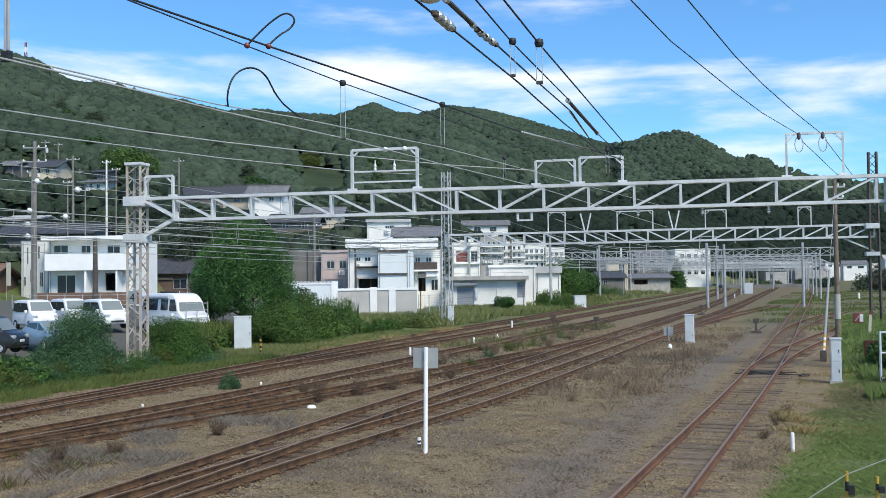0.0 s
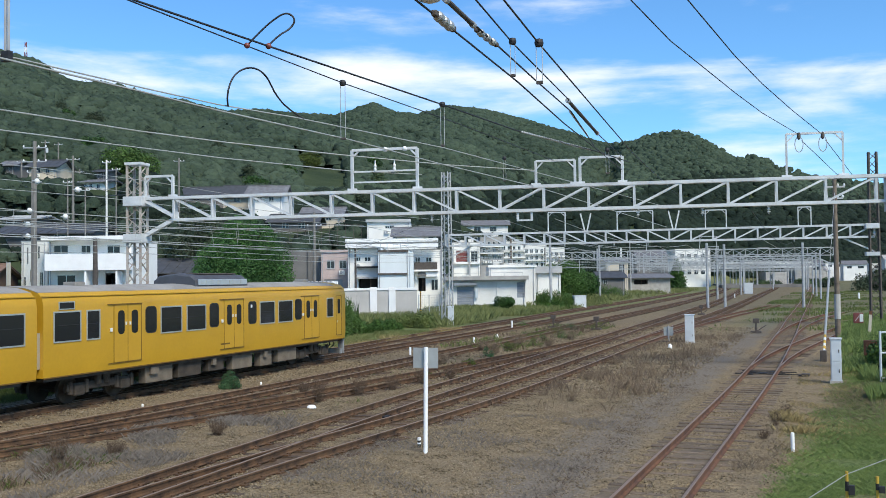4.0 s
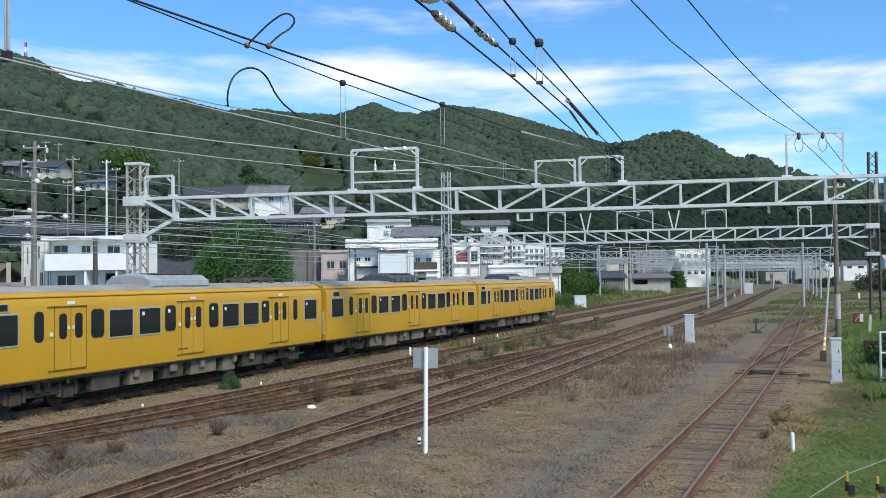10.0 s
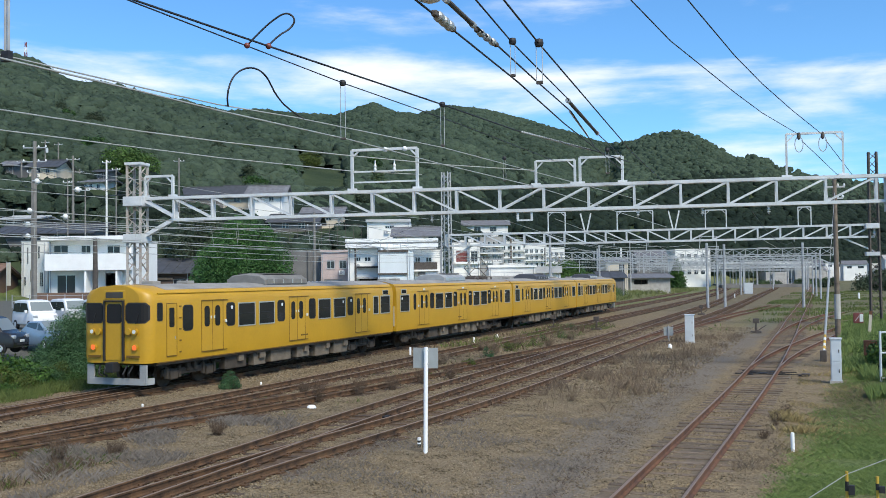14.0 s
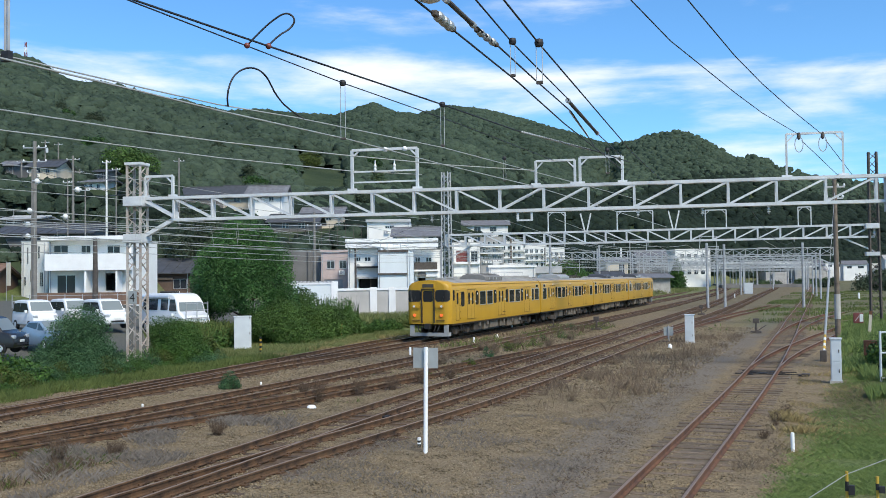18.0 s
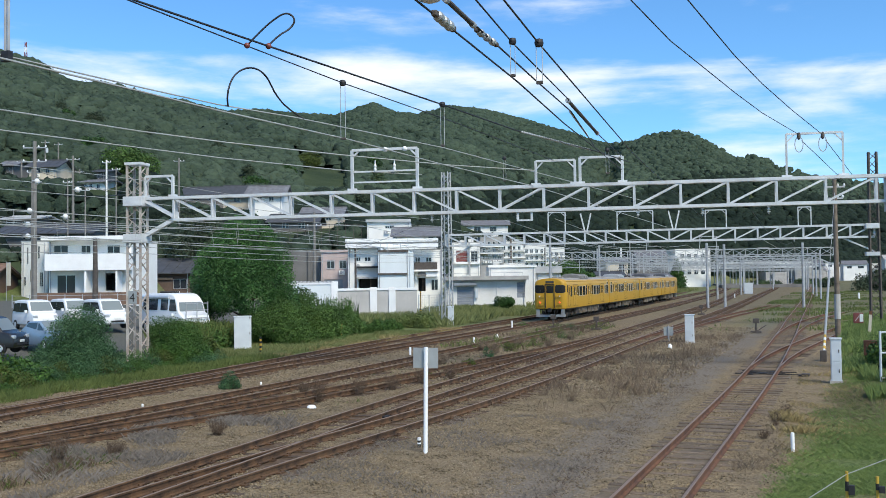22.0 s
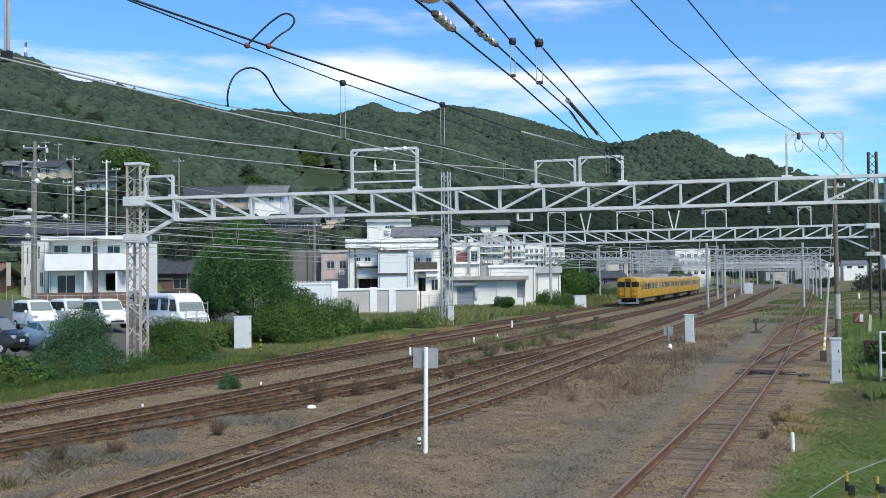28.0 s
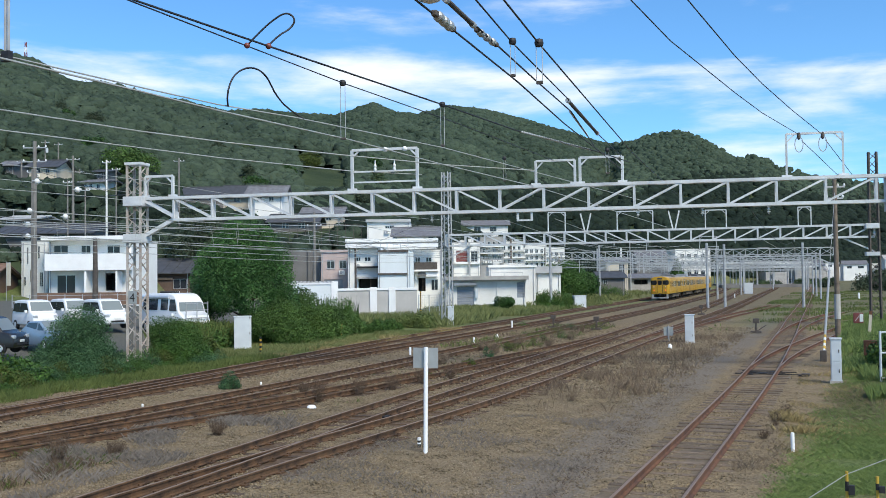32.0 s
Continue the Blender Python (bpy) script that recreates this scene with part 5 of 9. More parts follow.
def wall_cells(bm, w, z0, z1, th, holes):
    """A wall along X from 0 to w with rectangular openings right through it."""
    xs = sorted({0.0, w, *[min(w, max(0, v)) for h in holes for v in (h[0], h[2])]})
    zs = sorted({z0, z1, *[min(z1, max(z0, v)) for h in holes for v in (h[1], h[3])]})
    solid = {}
    for i, (a, b) in enumerate(zip(xs, xs[1:])):
        for k, (c, d) in enumerate(zip(zs, zs[1:])):
            solid[i, k] = not any(h[0] - 1e-4 <= a and b <= h[2] + 1e-4 and h[1] - 1e-4 <= c and d <= h[3] + 1e-4 for h in holes)
    vs = {}

    def v(i, k, f):
        if (i, k, f) not in vs:
            vs[i, k, f] = bm.verts.new((xs[i], th * f, zs[k]))
        return vs[i, k, f]
    for (i, k), s in solid.items():
        if not s:
            continue
        bm.faces.new((v(i, k, 0), v(i + 1, k, 0), v(i + 1, k + 1, 0), v(i, k + 1, 0)))
        bm.faces.new((v(i, k + 1, 1), v(i + 1, k + 1, 1), v(i + 1, k, 1), v(i, k, 1)))
        for di, dk, p, q in ((-1, 0, (0, 0), (0, 1)), (1, 0, (1, 1), (1, 0)), (0, -1, (1, 0), (0, 0)), (0, 1, (0, 1), (1, 1))):
            if not solid.get((i + di, k + dk), False):
                bm.faces.new((v(i + p[0], k + p[1], 0), v(i + q[0], k + q[1], 0), v(i + q[0], k + q[1], 1), v(i + p[0], k + p[1], 1)))
    return bm


def building(name, label, category, x, y, rot, w, dep, top, wall, roof, roofm, ridge, over, wins, extras, group=""):
    """A building whose front runs along its local X; heights are over the datum of the rails."""
    c, s = math.cos(radians(rot)), math.sin(radians(rot))
    base = min(ground_z(x + u * c - v * s, y + u * s + v * c) for u in (0, w) for v in (0, dep)) - 0.1
    base = min(base, top - 2.2)
    t = thing(name, Matrix.Translation((x, y, 0)) @ Matrix.Rotation(radians(rot), 4, "Z"), label, category, group)
    HOUSES.append((x + w / 2 * c - dep / 2 * s, y + w / 2 * s + dep / 2 * c, w, top))
    wm = M[wall]
    holes = []
    for a, z0, b, z1, kind in wins:
        z1 = min(z1, top - 0.12)
        a, b = max(0.1, a), min(w - 0.1, b)
        if z1 - z0 > 0.15 and b - a > 0.1:
            holes.append((a, z0, b, z1, kind))
    part("front_wall", wall_cells(NB(), w, base, top, 0.22, holes), wm, t)
    part("side_wall", box(NB(), 0, 0.223, base, 0.22, dep - 0.223, top), wm, t)
    part("side_wall", box(NB(), w - 0.22, 0.223, base, w, dep - 0.223, top), wm, t)
    part("back_wall", box(NB(), 0, dep - 0.22, base, w, dep, top), wm, t)
    for a, z0, b, z1, kind in holes:
        if kind == "win":
            fr = NB()
            k = min(0.06, (b - a) * 0.12)
            for q in ((a, z0, a + k, z1), (b - k, z0, b, z1), (a + k, z0, b - k, z0 + k), (a + k, z1 - k, b - k, z1), ((a + b) / 2 - k / 2, z0 + k, (a + b) / 2 + k / 2, z1 - k)):
                box(fr, q[0] + 0.002, 0.06, q[1] + 0.002, q[2] - 0.002, 0.12, q[3] - 0.002)
            wn = part("window", fr, M["alu"], t)
            part("pane", box(NB(), a + k, 0.085, z0 + k, b - k, 0.095, z1 - k), M["darkwin"], wn)
            sl = NB()
            box(sl, a - 0.05, -0.06, z0 - 0.06, b + 0.05, -0.003, z0)
            part("sill", sl, wm, wn)
        elif kind == "red":
            part("panel", box(NB(), a, 0.05, z0, b, 0.1, z1), M["red"], t, "dull red cladding panel")
        elif kind == "shutter":
            sh = NB()
            n = max(3, int((z1 - z0) / 0.28))
            for i in range(n):
                box(sh, a, 0.08 + 0.012 * (i % 2), z0 + (z1 - z0) * i / n, b, 0.13, z0 + (z1 - z0) * (i + 1) / n - 0.02)
            part("steel_door", sh, M["steeldoor"], t, "grey ribbed steel door")
        else:
            # dark panel behind the opening; its colour stands in for interior shade
            part("opening_lining", box(NB(), a, 1.6, z0, b, 1.7, z1), M["inside"], t)
            part("opening_post", box(NB(), a + (b - a) * 0.55, 0.6, z0, a + (b - a) * 0.55 + 0.12, 0.7, z1), M["wood"], t)
    rm = M[roofm]
    if roof == "flat":
        part("roof", box(NB(), 0.223, 0.223, top - 0.25, w - 0.223, dep - 0.223, top - 0.08), rm, t)
        cp = NB()
        for q in ((-0.05, -0.05, w + 0.05, 0.27), (-0.05, dep - 0.27, w + 0.05, dep + 0.05), (-0.05, 0.27, 0.27, dep - 0.27), (w - 0.27, 0.27, w + 0.05, dep - 0.27)):
            box(cp, q[0], q[1], top + 0.002, q[2], q[3], top + 0.09)
        part("coping", cp, rm, t)
    else:
        h = max(ridge, 0.5)
        for sg in (-1, 1):
            rf = NB()
            y0, y1 = (-over, dep / 2) if sg < 0 else (dep + over, dep / 2)
            drop = h * over / (dep / 2)
            secs = [[Vector((xx, y0, top - drop)), Vector((xx, y1, top + h)), Vector((xx, y1, top + h + 0.14)), Vector((xx, y0, top - drop + 0.12))] for xx in (-over, w + over)]
            loft(rf, secs)
            bmesh.ops.recalc_face_normals(rf, faces=rf.faces)
            slope = part("roof_slope", rf, rm, t)
            tl = NB()
            nt = max(3, int(w / 0.9))
            for i in range(nt + 1):
                xx = -over + (w + 2 * over) * i / nt
                bar(tl, (xx, y0, top - drop + 0.15), (xx, y1, top + h + 0.16), 0.09, 0.06)
            part("roof_ribs", tl, rm, slope)
        part("ridge_cap", bar(NB(), (-over, dep / 2, top + h + 0.18), (w + over, dep / 2, top + h + 0.18), 0.3, 0.2), rm, t)
        for xx in (0.0, w - 0.22):
            gb = NB()
            loft(gb, [[Vector((q, 0.0, top)), Vector((q, dep, top)), Vector((q, dep / 2, top + h - 0.02))] for q in (xx, xx + 0.22)])
            part("gable", gb, wm, t)
    rr = random.Random(int(abs(x) * 10 + y))
    if dep > 7 and y < 230 and top - base > 2.6:
        for u in (0.18, w - 0.26):
            part("downpipe", tube(NB(), (u, -0.06, base), (u, -0.06, top - 0.1), 0.045, n=8), M["steelgrey"], t)
        for a, z0, b, z1, kind in holes:
            if kind == "win" and rr.random() < 0.5 and z0 - 0.8 > base + 0.4 and b - a > 0.5:
                unit = part("air_conditioner", box(NB(), a, -0.34, z0 - 0.78, a + 0.72, -0.03, z0 - 0.22, 0.03), M["wallwhite"], t, "white wall-mounted air conditioner")
                part("fan_grille", tube(NB(), (a + 0.28, -0.352, z0 - 0.5), (a + 0.28, -0.335, z0 - 0.5), 0.2, n=14), M["steelgrey"], unit)
        if roof == "flat" and w > 3.3 and category != "house":
            for k in range(2):
                u, v = rr.uniform(0.6, w - 1.6), rr.uniform(1.0, dep - 2.0)
                part("roof_unit", box(NB(), u, v, top - 0.08, u + rr.uniform(0.7, 1.1), v + 0.8, top + rr.uniform(0.45, 0.9), 0.03), M["concretelite"], t)
            for z in (0.45, 0.9):
                part("roof_rail", tube(NB(), (0.3, 0.4, top + z), (w - 0.3, 0.4, top + z), 0.025, n=6), M["steelgrey"], t)
            for k in range(5):
                part("rail_post", tube(NB(), (0.3 + (w - 0.6) * k / 4, 0.4, top - 0.1), (0.3 + (w - 0.6) * k / 4, 0.4, top + 0.9), 0.025, n=6), M["steelgrey"], t)
    for a, z0, b, z1, m, pr, nm in extras:
        part(nm, box(NB(), a, -pr, z0, b, -0.004, z1, 0.02), M[m], t)
    return t


building('house', 'modern white two-storey house with a long balcony', 'house', -44.5, 67.8, 22.25, 7.56, 8.0, 7.63, 'wallwhite', 'flat', 'white', 0.00, 0.30, [(0.41, 6.43, 1.76, 7.26, 'win'), (2.95, 6.4, 3.83, 7.23, 'win'), (5.33, 6.37, 6.52, 7.2, 'win'), (0.72, 2.81, 2.43, 4.51, 'win'), (5.18, 3.01, 6.63, 4.61, 'open')], [(-0.1, 7.63, 7.66, 7.99, 'white', 1.6, 'roof_edge'), (0.21, 4.88, 7.76, 6.38, 'white', 1.5, 'balcony'), (3.73, 2.56, 3.93, 4.84, 'white', 1.4, 'post'), (6.57, 2.53, 6.73, 4.8, 'white', 1.4, 'post')], 'houses of the town')
building('house', 'grey rendered house wing with narrow windows', 'house', -47.6, 67.6, 22.25, 2.41, 8.0, 7.64, 'concretelite', 'flat', 'roofsheet', 0.00, 0.30, [(0.47, 5.55, 0.63, 7.12, 'win'), (1.47, 6.06, 1.68, 7.22, 'win'), (1.68, 3.44, 1.99, 4.8, 'win'), (0.21, 3.57, 0.42, 4.4, 'win'), (0.79, 3.87, 0.94, 5.03, 'win')], [], 'houses of the town')
building('house', 'old timber shed with a rusty brown roof beside the lot', 'house', -52.6, 62.0, 22.25, 5.2, 6.0, 4.3, 'wallbrown', 'gable', 'fencebrown', 1.1, 0.5, [(3.2, 2.6, 4.6, 3.8, 'win')], [], 'houses of the town')
building('house', 'small dark brown timber house with a tiled gable roof', 'house', -46.9, 84.1, 22.25, 4.77, 8.0, 4.81, 'wallbrown', 'gable', 'tiledark', 1.35, 0.60, [(2.94, 2.97, 4.4, 4.07, 'win')], [(0.0, 3.99, 2.94, 4.23, 'wood', 0.2, 'eaves_board')], 'houses of the town')
building('house', 'low grey rendered building with a stained blank wall', 'house', -43.9, 107.0, 22.25, 5.11, 9.0, 7.57, 'wallgrey', 'flat', 'wallgrey', 0.00, 0.30, [], [(3.28, 2.9, 3.79, 7.57, 'wallgrey', 0.25, 'pilaster')], 'houses of the town')
building('house', 'faded pink rendered building with stained walls', 'house', -38.3, 107.1, 22.25, 3.88, 9.0, 7.39, 'wallpink', 'flat', 'concrete', 0.00, 0.30, [(0.72, 5.18, 1.72, 6.25, 'win'), (2.3, 5.16, 3.23, 6.23, 'win'), (0.36, 2.46, 2.73, 3.82, 'shutter')], [(-0.14, 7.27, 4.02, 7.56, 'wallpink', 0.2, 'parapet')], 'houses of the town')
building('building', 'white three-storey building with a long roof terrace', 'building', -32.3, 103.1, 22.25, 3.82, 12.0, 7.64, 'wallwhite', 'flat', 'concrete', 0.00, 0.30, [(0.96, 5.95, 1.5, 6.5, 'win'), (1.98, 5.94, 2.73, 6.48, 'win'), (1.23, 2.47, 3.96, 3.83, 'open')], [(-0.2, 7.55, 10.92, 7.98, 'white', 1.2, 'terrace_wall'), (-0.2, 8.2, 10.92, 8.6, 'white', 1.2, 'terrace_parapet'), (-0.1, 7.98, 10.8, 8.2, 'concrete', 1.0, 'terrace_recess'), (1.09, 5.13, 3.75, 5.33, 'black', 0.8, 'awning'), (1.09, 3.83, 4.09, 4.04, 'concrete', 0.9, 'canopy')], 'houses of the town')
building('building', 'pale blue rendered block with two dark ledges', 'building', -27.6, 101.7, 22.25, 3.72, 10.0, 7.10, 'wallblue', 'flat', 'wallblue', 0.00, 0.30, [], [(0.0, 6.92, 3.59, 7.19, 'steeldark', 0.15, 'ledge'), (0.0, 4.26, 3.46, 4.46, 'steeldark', 0.2, 'ledge'), (3.72, 2.02, 4.19, 6.94, 'wallblue', 0.1, 'pilaster')], 'houses of the town')
building('building', 'white apartment wing with a dark balcony and awnings', 'building', -25.5, 106.9, 22.25, 3.72, 10.0, 7.30, 'wallwhite', 'flat', 'concrete', 0.00, 0.30, [(0.34, 5.67, 0.96, 6.43, 'win'), (1.65, 5.66, 2.34, 6.41, 'win'), (0.69, 2.23, 1.58, 3.88, 'open'), (2.27, 2.34, 3.1, 3.65, 'win')], [(0.28, 4.85, 3.03, 5.74, 'steeldark', 1.0, 'balcony'), (0.14, 4.64, 3.17, 4.85, 'white', 1.1, 'balcony_slab'), (0.69, 4.08, 1.51, 4.57, 'wallgrey', 0.8, 'awning'), (1.65, 4.0, 3.03, 4.55, 'white', 0.8, 'awning')], 'houses of the town')
building('house', 'white hillside house with a pale roof', 'house', -45.5, 134.4, 22.25, 6.71, 8.0, 12.66, 'wallwhite', 'flat', 'roofsheet', 0.00, 0.30, [(2.82, 11.66, 3.53, 12.1, 'win'), (3.53, 11.65, 4.24, 12.18, 'win')], [(-0.18, 12.67, 6.88, 13.11, 'roofsheet', 0.4, 'roof_edge')], 'houses of the town')
building('house', 'white gabled house with a thin grey roof edge', 'house', -38.0, 128.8, 22.25, 6.01, 8.0, 10.18, 'wallwhite', 'gable', 'tilegrey', 1.25, 0.70, [(4.84, 8.9, 5.68, 9.99, 'win')], [], 'houses of the town')
building('warehouse', 'low pale rendered warehouse with a flat overhanging roof', 'warehouse', -19.9, 103.8, 22.25, 9.36, 9.0, 3.44, 'concretelite', 'flat', 'concrete', 0.00, 0.30, [(1.32, 0.26, 3.29, 2.76, 'shutter'), (8.3, 1.42, 9.36, 3.2, 'shutter')], [(-0.26, 3.51, 9.62, 3.97, 'concrete', 0.9, 'roof_edge'), (0.99, 2.9, 3.56, 3.16, 'steeldoor', 0.7, 'awning'), (5.93, 0.2, 6.06, 3.36, 'concretelite', 0.12, 'downpipe'), (3.43, 1.42, 3.76, 2.47, 'cabinet', 0.3, 'meter_box')], 'warehouses')
building('warehouse', 'taller off-white warehouse block behind a low annex', 'warehouse', -18.2, 114.2, 22.25, 5.84, 9.0, 5.16, 'concretelite', 'flat', 'concrete', 0.00, 0.30, [], [(-0.14, 5.05, 5.98, 5.34, 'wallwhite', 0.2, 'parapet')], 'warehouses')
building('warehouse', 'white box-shaped store with a grey metal fascia', 'warehouse', -15.6, 126.1, 22.25, 3.31, 10.0, 4.29, 'wallwhite', 'flat', 'roofsheet', 0.00, 0.30, [], [(-0.23, 4.31, 3.47, 5.24, 'roofsheet', 0.5, 'fascia')], 'warehouses')
building('building', 'narrow building with red panels and white lower walls', 'building', -33.2, 139.4, 22.25, 4.32, 9.0, 9.30, 'wallwhite', 'flat', 'concrete', 0.00, 0.30, [(0.62, 6.32, 2.38, 8.08, 'red'), (2.91, 6.29, 3.97, 8.05, 'win')], [(0.44, 5.96, 4.32, 6.32, 'white', 0.5, 'slab'), (2.56, 4.0, 2.82, 9.29, 'steelgrey', 0.6, 'post')], 'houses of the town')
building('apartment_building', 'distant multi-storey apartment block with rows of windows', 'apartment building', -41.2, 174.0, 22.25, 4.57, 10.0, 11.62, 'concrete', 'flat', 'concrete', 0.00, 0.30, [(0.54, 10.01, 1.09, 10.77, 'win'), (1.52, 10.0, 2.07, 10.76, 'win'), (2.5, 9.99, 3.05, 10.75, 'win'), (3.48, 9.97, 4.03, 10.74, 'win'), (0.54, 8.7, 1.09, 9.47, 'win'), (1.52, 8.69, 2.07, 9.45, 'win'), (2.5, 8.68, 3.05, 9.44, 'win'), (3.48, 8.67, 4.03, 9.43, 'win'), (0.54, 7.4, 1.09, 8.16, 'win'), (1.52, 7.39, 2.07, 8.15, 'win'), (2.5, 7.37, 3.05, 8.14, 'win'), (3.48, 7.36, 4.03, 8.12, 'win')], [(0.0, 9.69, 4.57, 9.91, 'wallwhite', 0.8, 'balcony_slab'), (0.0, 8.38, 4.57, 8.6, 'wallwhite', 0.8, 'balcony_slab')], 'houses of the town')
building('apartment_building', 'distant multi-storey apartment block with rows of windows', 'apartment building', -47.4, 203.9, 22.25, 5.69, 10.0, 11.83, 'concretelite', 'flat', 'concrete', 0.00, 0.30, [(0.63, 9.96, 1.26, 10.85, 'win'), (1.77, 9.95, 2.4, 10.83, 'win'), (2.91, 9.93, 3.54, 10.82, 'win'), (4.05, 9.92, 4.68, 10.8, 'win'), (0.63, 8.44, 1.26, 9.33, 'win'), (1.77, 8.43, 2.4, 9.32, 'win'), (2.91, 8.42, 3.54, 9.3, 'win'), (4.05, 8.4, 4.68, 9.29, 'win'), (0.63, 6.93, 1.26, 7.81, 'win'), (1.77, 6.91, 2.4, 7.8, 'win'), (2.91, 6.9, 3.54, 7.78, 'win'), (4.05, 6.88, 4.68, 7.77, 'win')], [(0.0, 9.59, 5.69, 9.84, 'wallwhite', 0.8, 'balcony_slab'), (0.0, 8.07, 5.69, 8.33, 'wallwhite', 0.8, 'balcony_slab')], 'houses of the town')
building('apartment_building', 'distant multi-storey apartment block with rows of windows', 'apartment building', -48.8, 225.0, 22.25, 5.94, 10.0, 11.83, 'concretelite', 'flat', 'concrete', 0.00, 0.30, [(0.69, 9.78, 1.38, 10.75, 'win'), (1.94, 9.77, 2.63, 10.73, 'win'), (3.18, 9.75, 3.87, 10.72, 'win'), (4.42, 9.73, 5.11, 10.7, 'win'), (0.69, 8.12, 1.38, 9.09, 'win'), (1.94, 8.11, 2.63, 9.07, 'win'), (3.18, 8.09, 3.87, 9.06, 'win'), (4.42, 8.08, 5.11, 9.04, 'win'), (0.69, 6.46, 1.38, 7.43, 'win'), (1.94, 6.45, 2.63, 7.42, 'win'), (3.18, 6.43, 3.87, 7.4, 'win'), (4.42, 6.42, 5.11, 7.38, 'win')], [(0.0, 9.38, 5.94, 9.65, 'wallwhite', 0.8, 'balcony_slab'), (0.0, 7.72, 5.94, 7.99, 'wallwhite', 0.8, 'balcony_slab')], 'houses of the town')
building('apartment_building', 'distant multi-storey apartment block with rows of windows', 'apartment building', -51.4, 250.9, 22.25, 6.12, 10.0, 11.86, 'concretelite', 'flat', 'concrete', 0.00, 0.30, [(0.76, 9.59, 1.53, 10.66, 'win'), (2.14, 9.58, 2.91, 10.65, 'win'), (3.52, 9.56, 4.28, 10.63, 'win'), (4.89, 9.54, 5.66, 10.61, 'win'), (0.76, 7.76, 1.53, 8.83, 'win'), (2.14, 7.74, 2.91, 8.81, 'win'), (3.52, 7.72, 4.28, 8.79, 'win'), (4.89, 7.71, 5.66, 8.78, 'win'), (0.76, 5.92, 1.53, 6.99, 'win'), (2.14, 5.91, 2.91, 6.98, 'win'), (3.52, 5.89, 4.28, 6.96, 'win'), (4.89, 5.87, 5.66, 6.94, 'win')], [(0.0, 9.14, 6.12, 9.45, 'wallwhite', 0.8, 'balcony_slab'), (0.0, 7.31, 6.12, 7.61, 'wallwhite', 0.8, 'balcony_slab')], 'houses of the town')
building('house', 'cream house with a brown balcony among trees', 'house', -19.8, 188.2, 22.25, 4.25, 9.0, 6.61, 'wallcream', 'gable', 'tilegrey', 0.67, 0.30, [(2.46, 4.48, 3.58, 6.16, 'win')], [], 'houses of the town')
building('house', 'grey house with a steep dark roof beside the line', 'house', -16.0, 165.9, 22.25, 4.35, 8.0, 3.52, 'wallgrey', 'gable', 'tiledark', 1.0, 0.45, [(0.59, 2.45, 1.28, 3.14, 'win')], [], 'houses of the town')
building('shed', 'long low grey shed with a faded metal roof', 'shed', -18.6, 204.9, 22.25, 8.68, 10.0, 3.37, 'concrete', 'gable', 'tilegrey', 0.72, 0.80, [(0.96, 1.97, 3.86, 2.93, 'open')], [], 'houses of the town')
building('house', 'grey house with a pale upper wall', 'house', -27.6, 260.6, 22.25, 8.26, 9.0, 8.92, 'wallgrey', 'gable', 'tilegrey', 1.84, 0.30, [(3.36, 6.64, 4.59, 7.86, 'win')], [], 'houses of the town')
building('building', 'distant white block beside the station', 'building', -24.2, 305.3, 22.25, 10.94, 12.0, 12.04, 'wallwhite', 'flat', 'concrete', 0.00, 0.30, [(1.59, 9.08, 2.82, 10.5, 'win'), (1.59, 6.61, 2.82, 8.02, 'win'), (1.59, 4.14, 2.82, 5.55, 'win'), (3.71, 9.06, 4.94, 10.47, 'win'), (3.71, 6.59, 4.94, 8.0, 'win'), (3.71, 4.12, 4.94, 5.53, 'win'), (5.82, 9.03, 7.06, 10.44, 'win'), (5.82, 6.56, 7.06, 7.97, 'win'), (5.82, 4.09, 7.06, 5.5, 'win'), (7.94, 9.0, 9.18, 10.42, 'win'), (7.94, 6.53, 9.18, 7.95, 'win'), (7.94, 4.06, 9.18, 5.47, 'win')], [], 'houses of the town')
building('building', 'small pale block at the end of the yard', 'building', -0.2, 347.5, 22.25, 7.96, 10.0, 4.55, 'concrete', 'flat', 'concrete', 0.00, 0.30, [(1.36, 2.25, 2.91, 3.8, 'win')], [], 'houses of the town')
building('building', 'low pale buildings beyond the sidings', 'building', 5.0, 446.9, 22.25, 14.08, 14.0, 5.58, 'concrete', 'gable', 'tilegrey', 1.98, 0.30, [(1.24, 2.69, 2.72, 4.17, 'win'), (3.71, 2.66, 5.19, 4.14, 'win'), (6.18, 2.62, 7.66, 4.11, 'win'), (8.65, 2.59, 10.13, 4.08, 'win')], [], 'houses of the town')
building('building', 'white low building behind the yard trees', 'building', 44.5, 328.6, 22.25, 9.71, 14.0, 6.20, 'wallwhite', 'gable', 'roofsheet', 1.41, 0.30, [], [], 'houses of the town')
building('house', 'hillside house with a grey tiled roof', 'house', -134.9, 146.5, 22.25, 2.75, 8.0, 27.96, 'wallgrey', 'gable', 'tilegrey', 1.15, 0.8, [(0.69, 26.59, 1.1, 27.63, 'win'), (1.65, 26.58, 2.07, 27.61, 'win')], [], 'houses of the town')
building('house', 'old hillside house with a dark tiled roof', 'house', -120.1, 139.6, 22.25, 5.17, 8.0, 26.17, 'wallcream', 'gable', 'tiledark', 1.51, 0.8, [(1.29, 24.9, 2.07, 25.87, 'win'), (3.1, 24.87, 3.87, 25.84, 'win')], [], 'houses of the town')
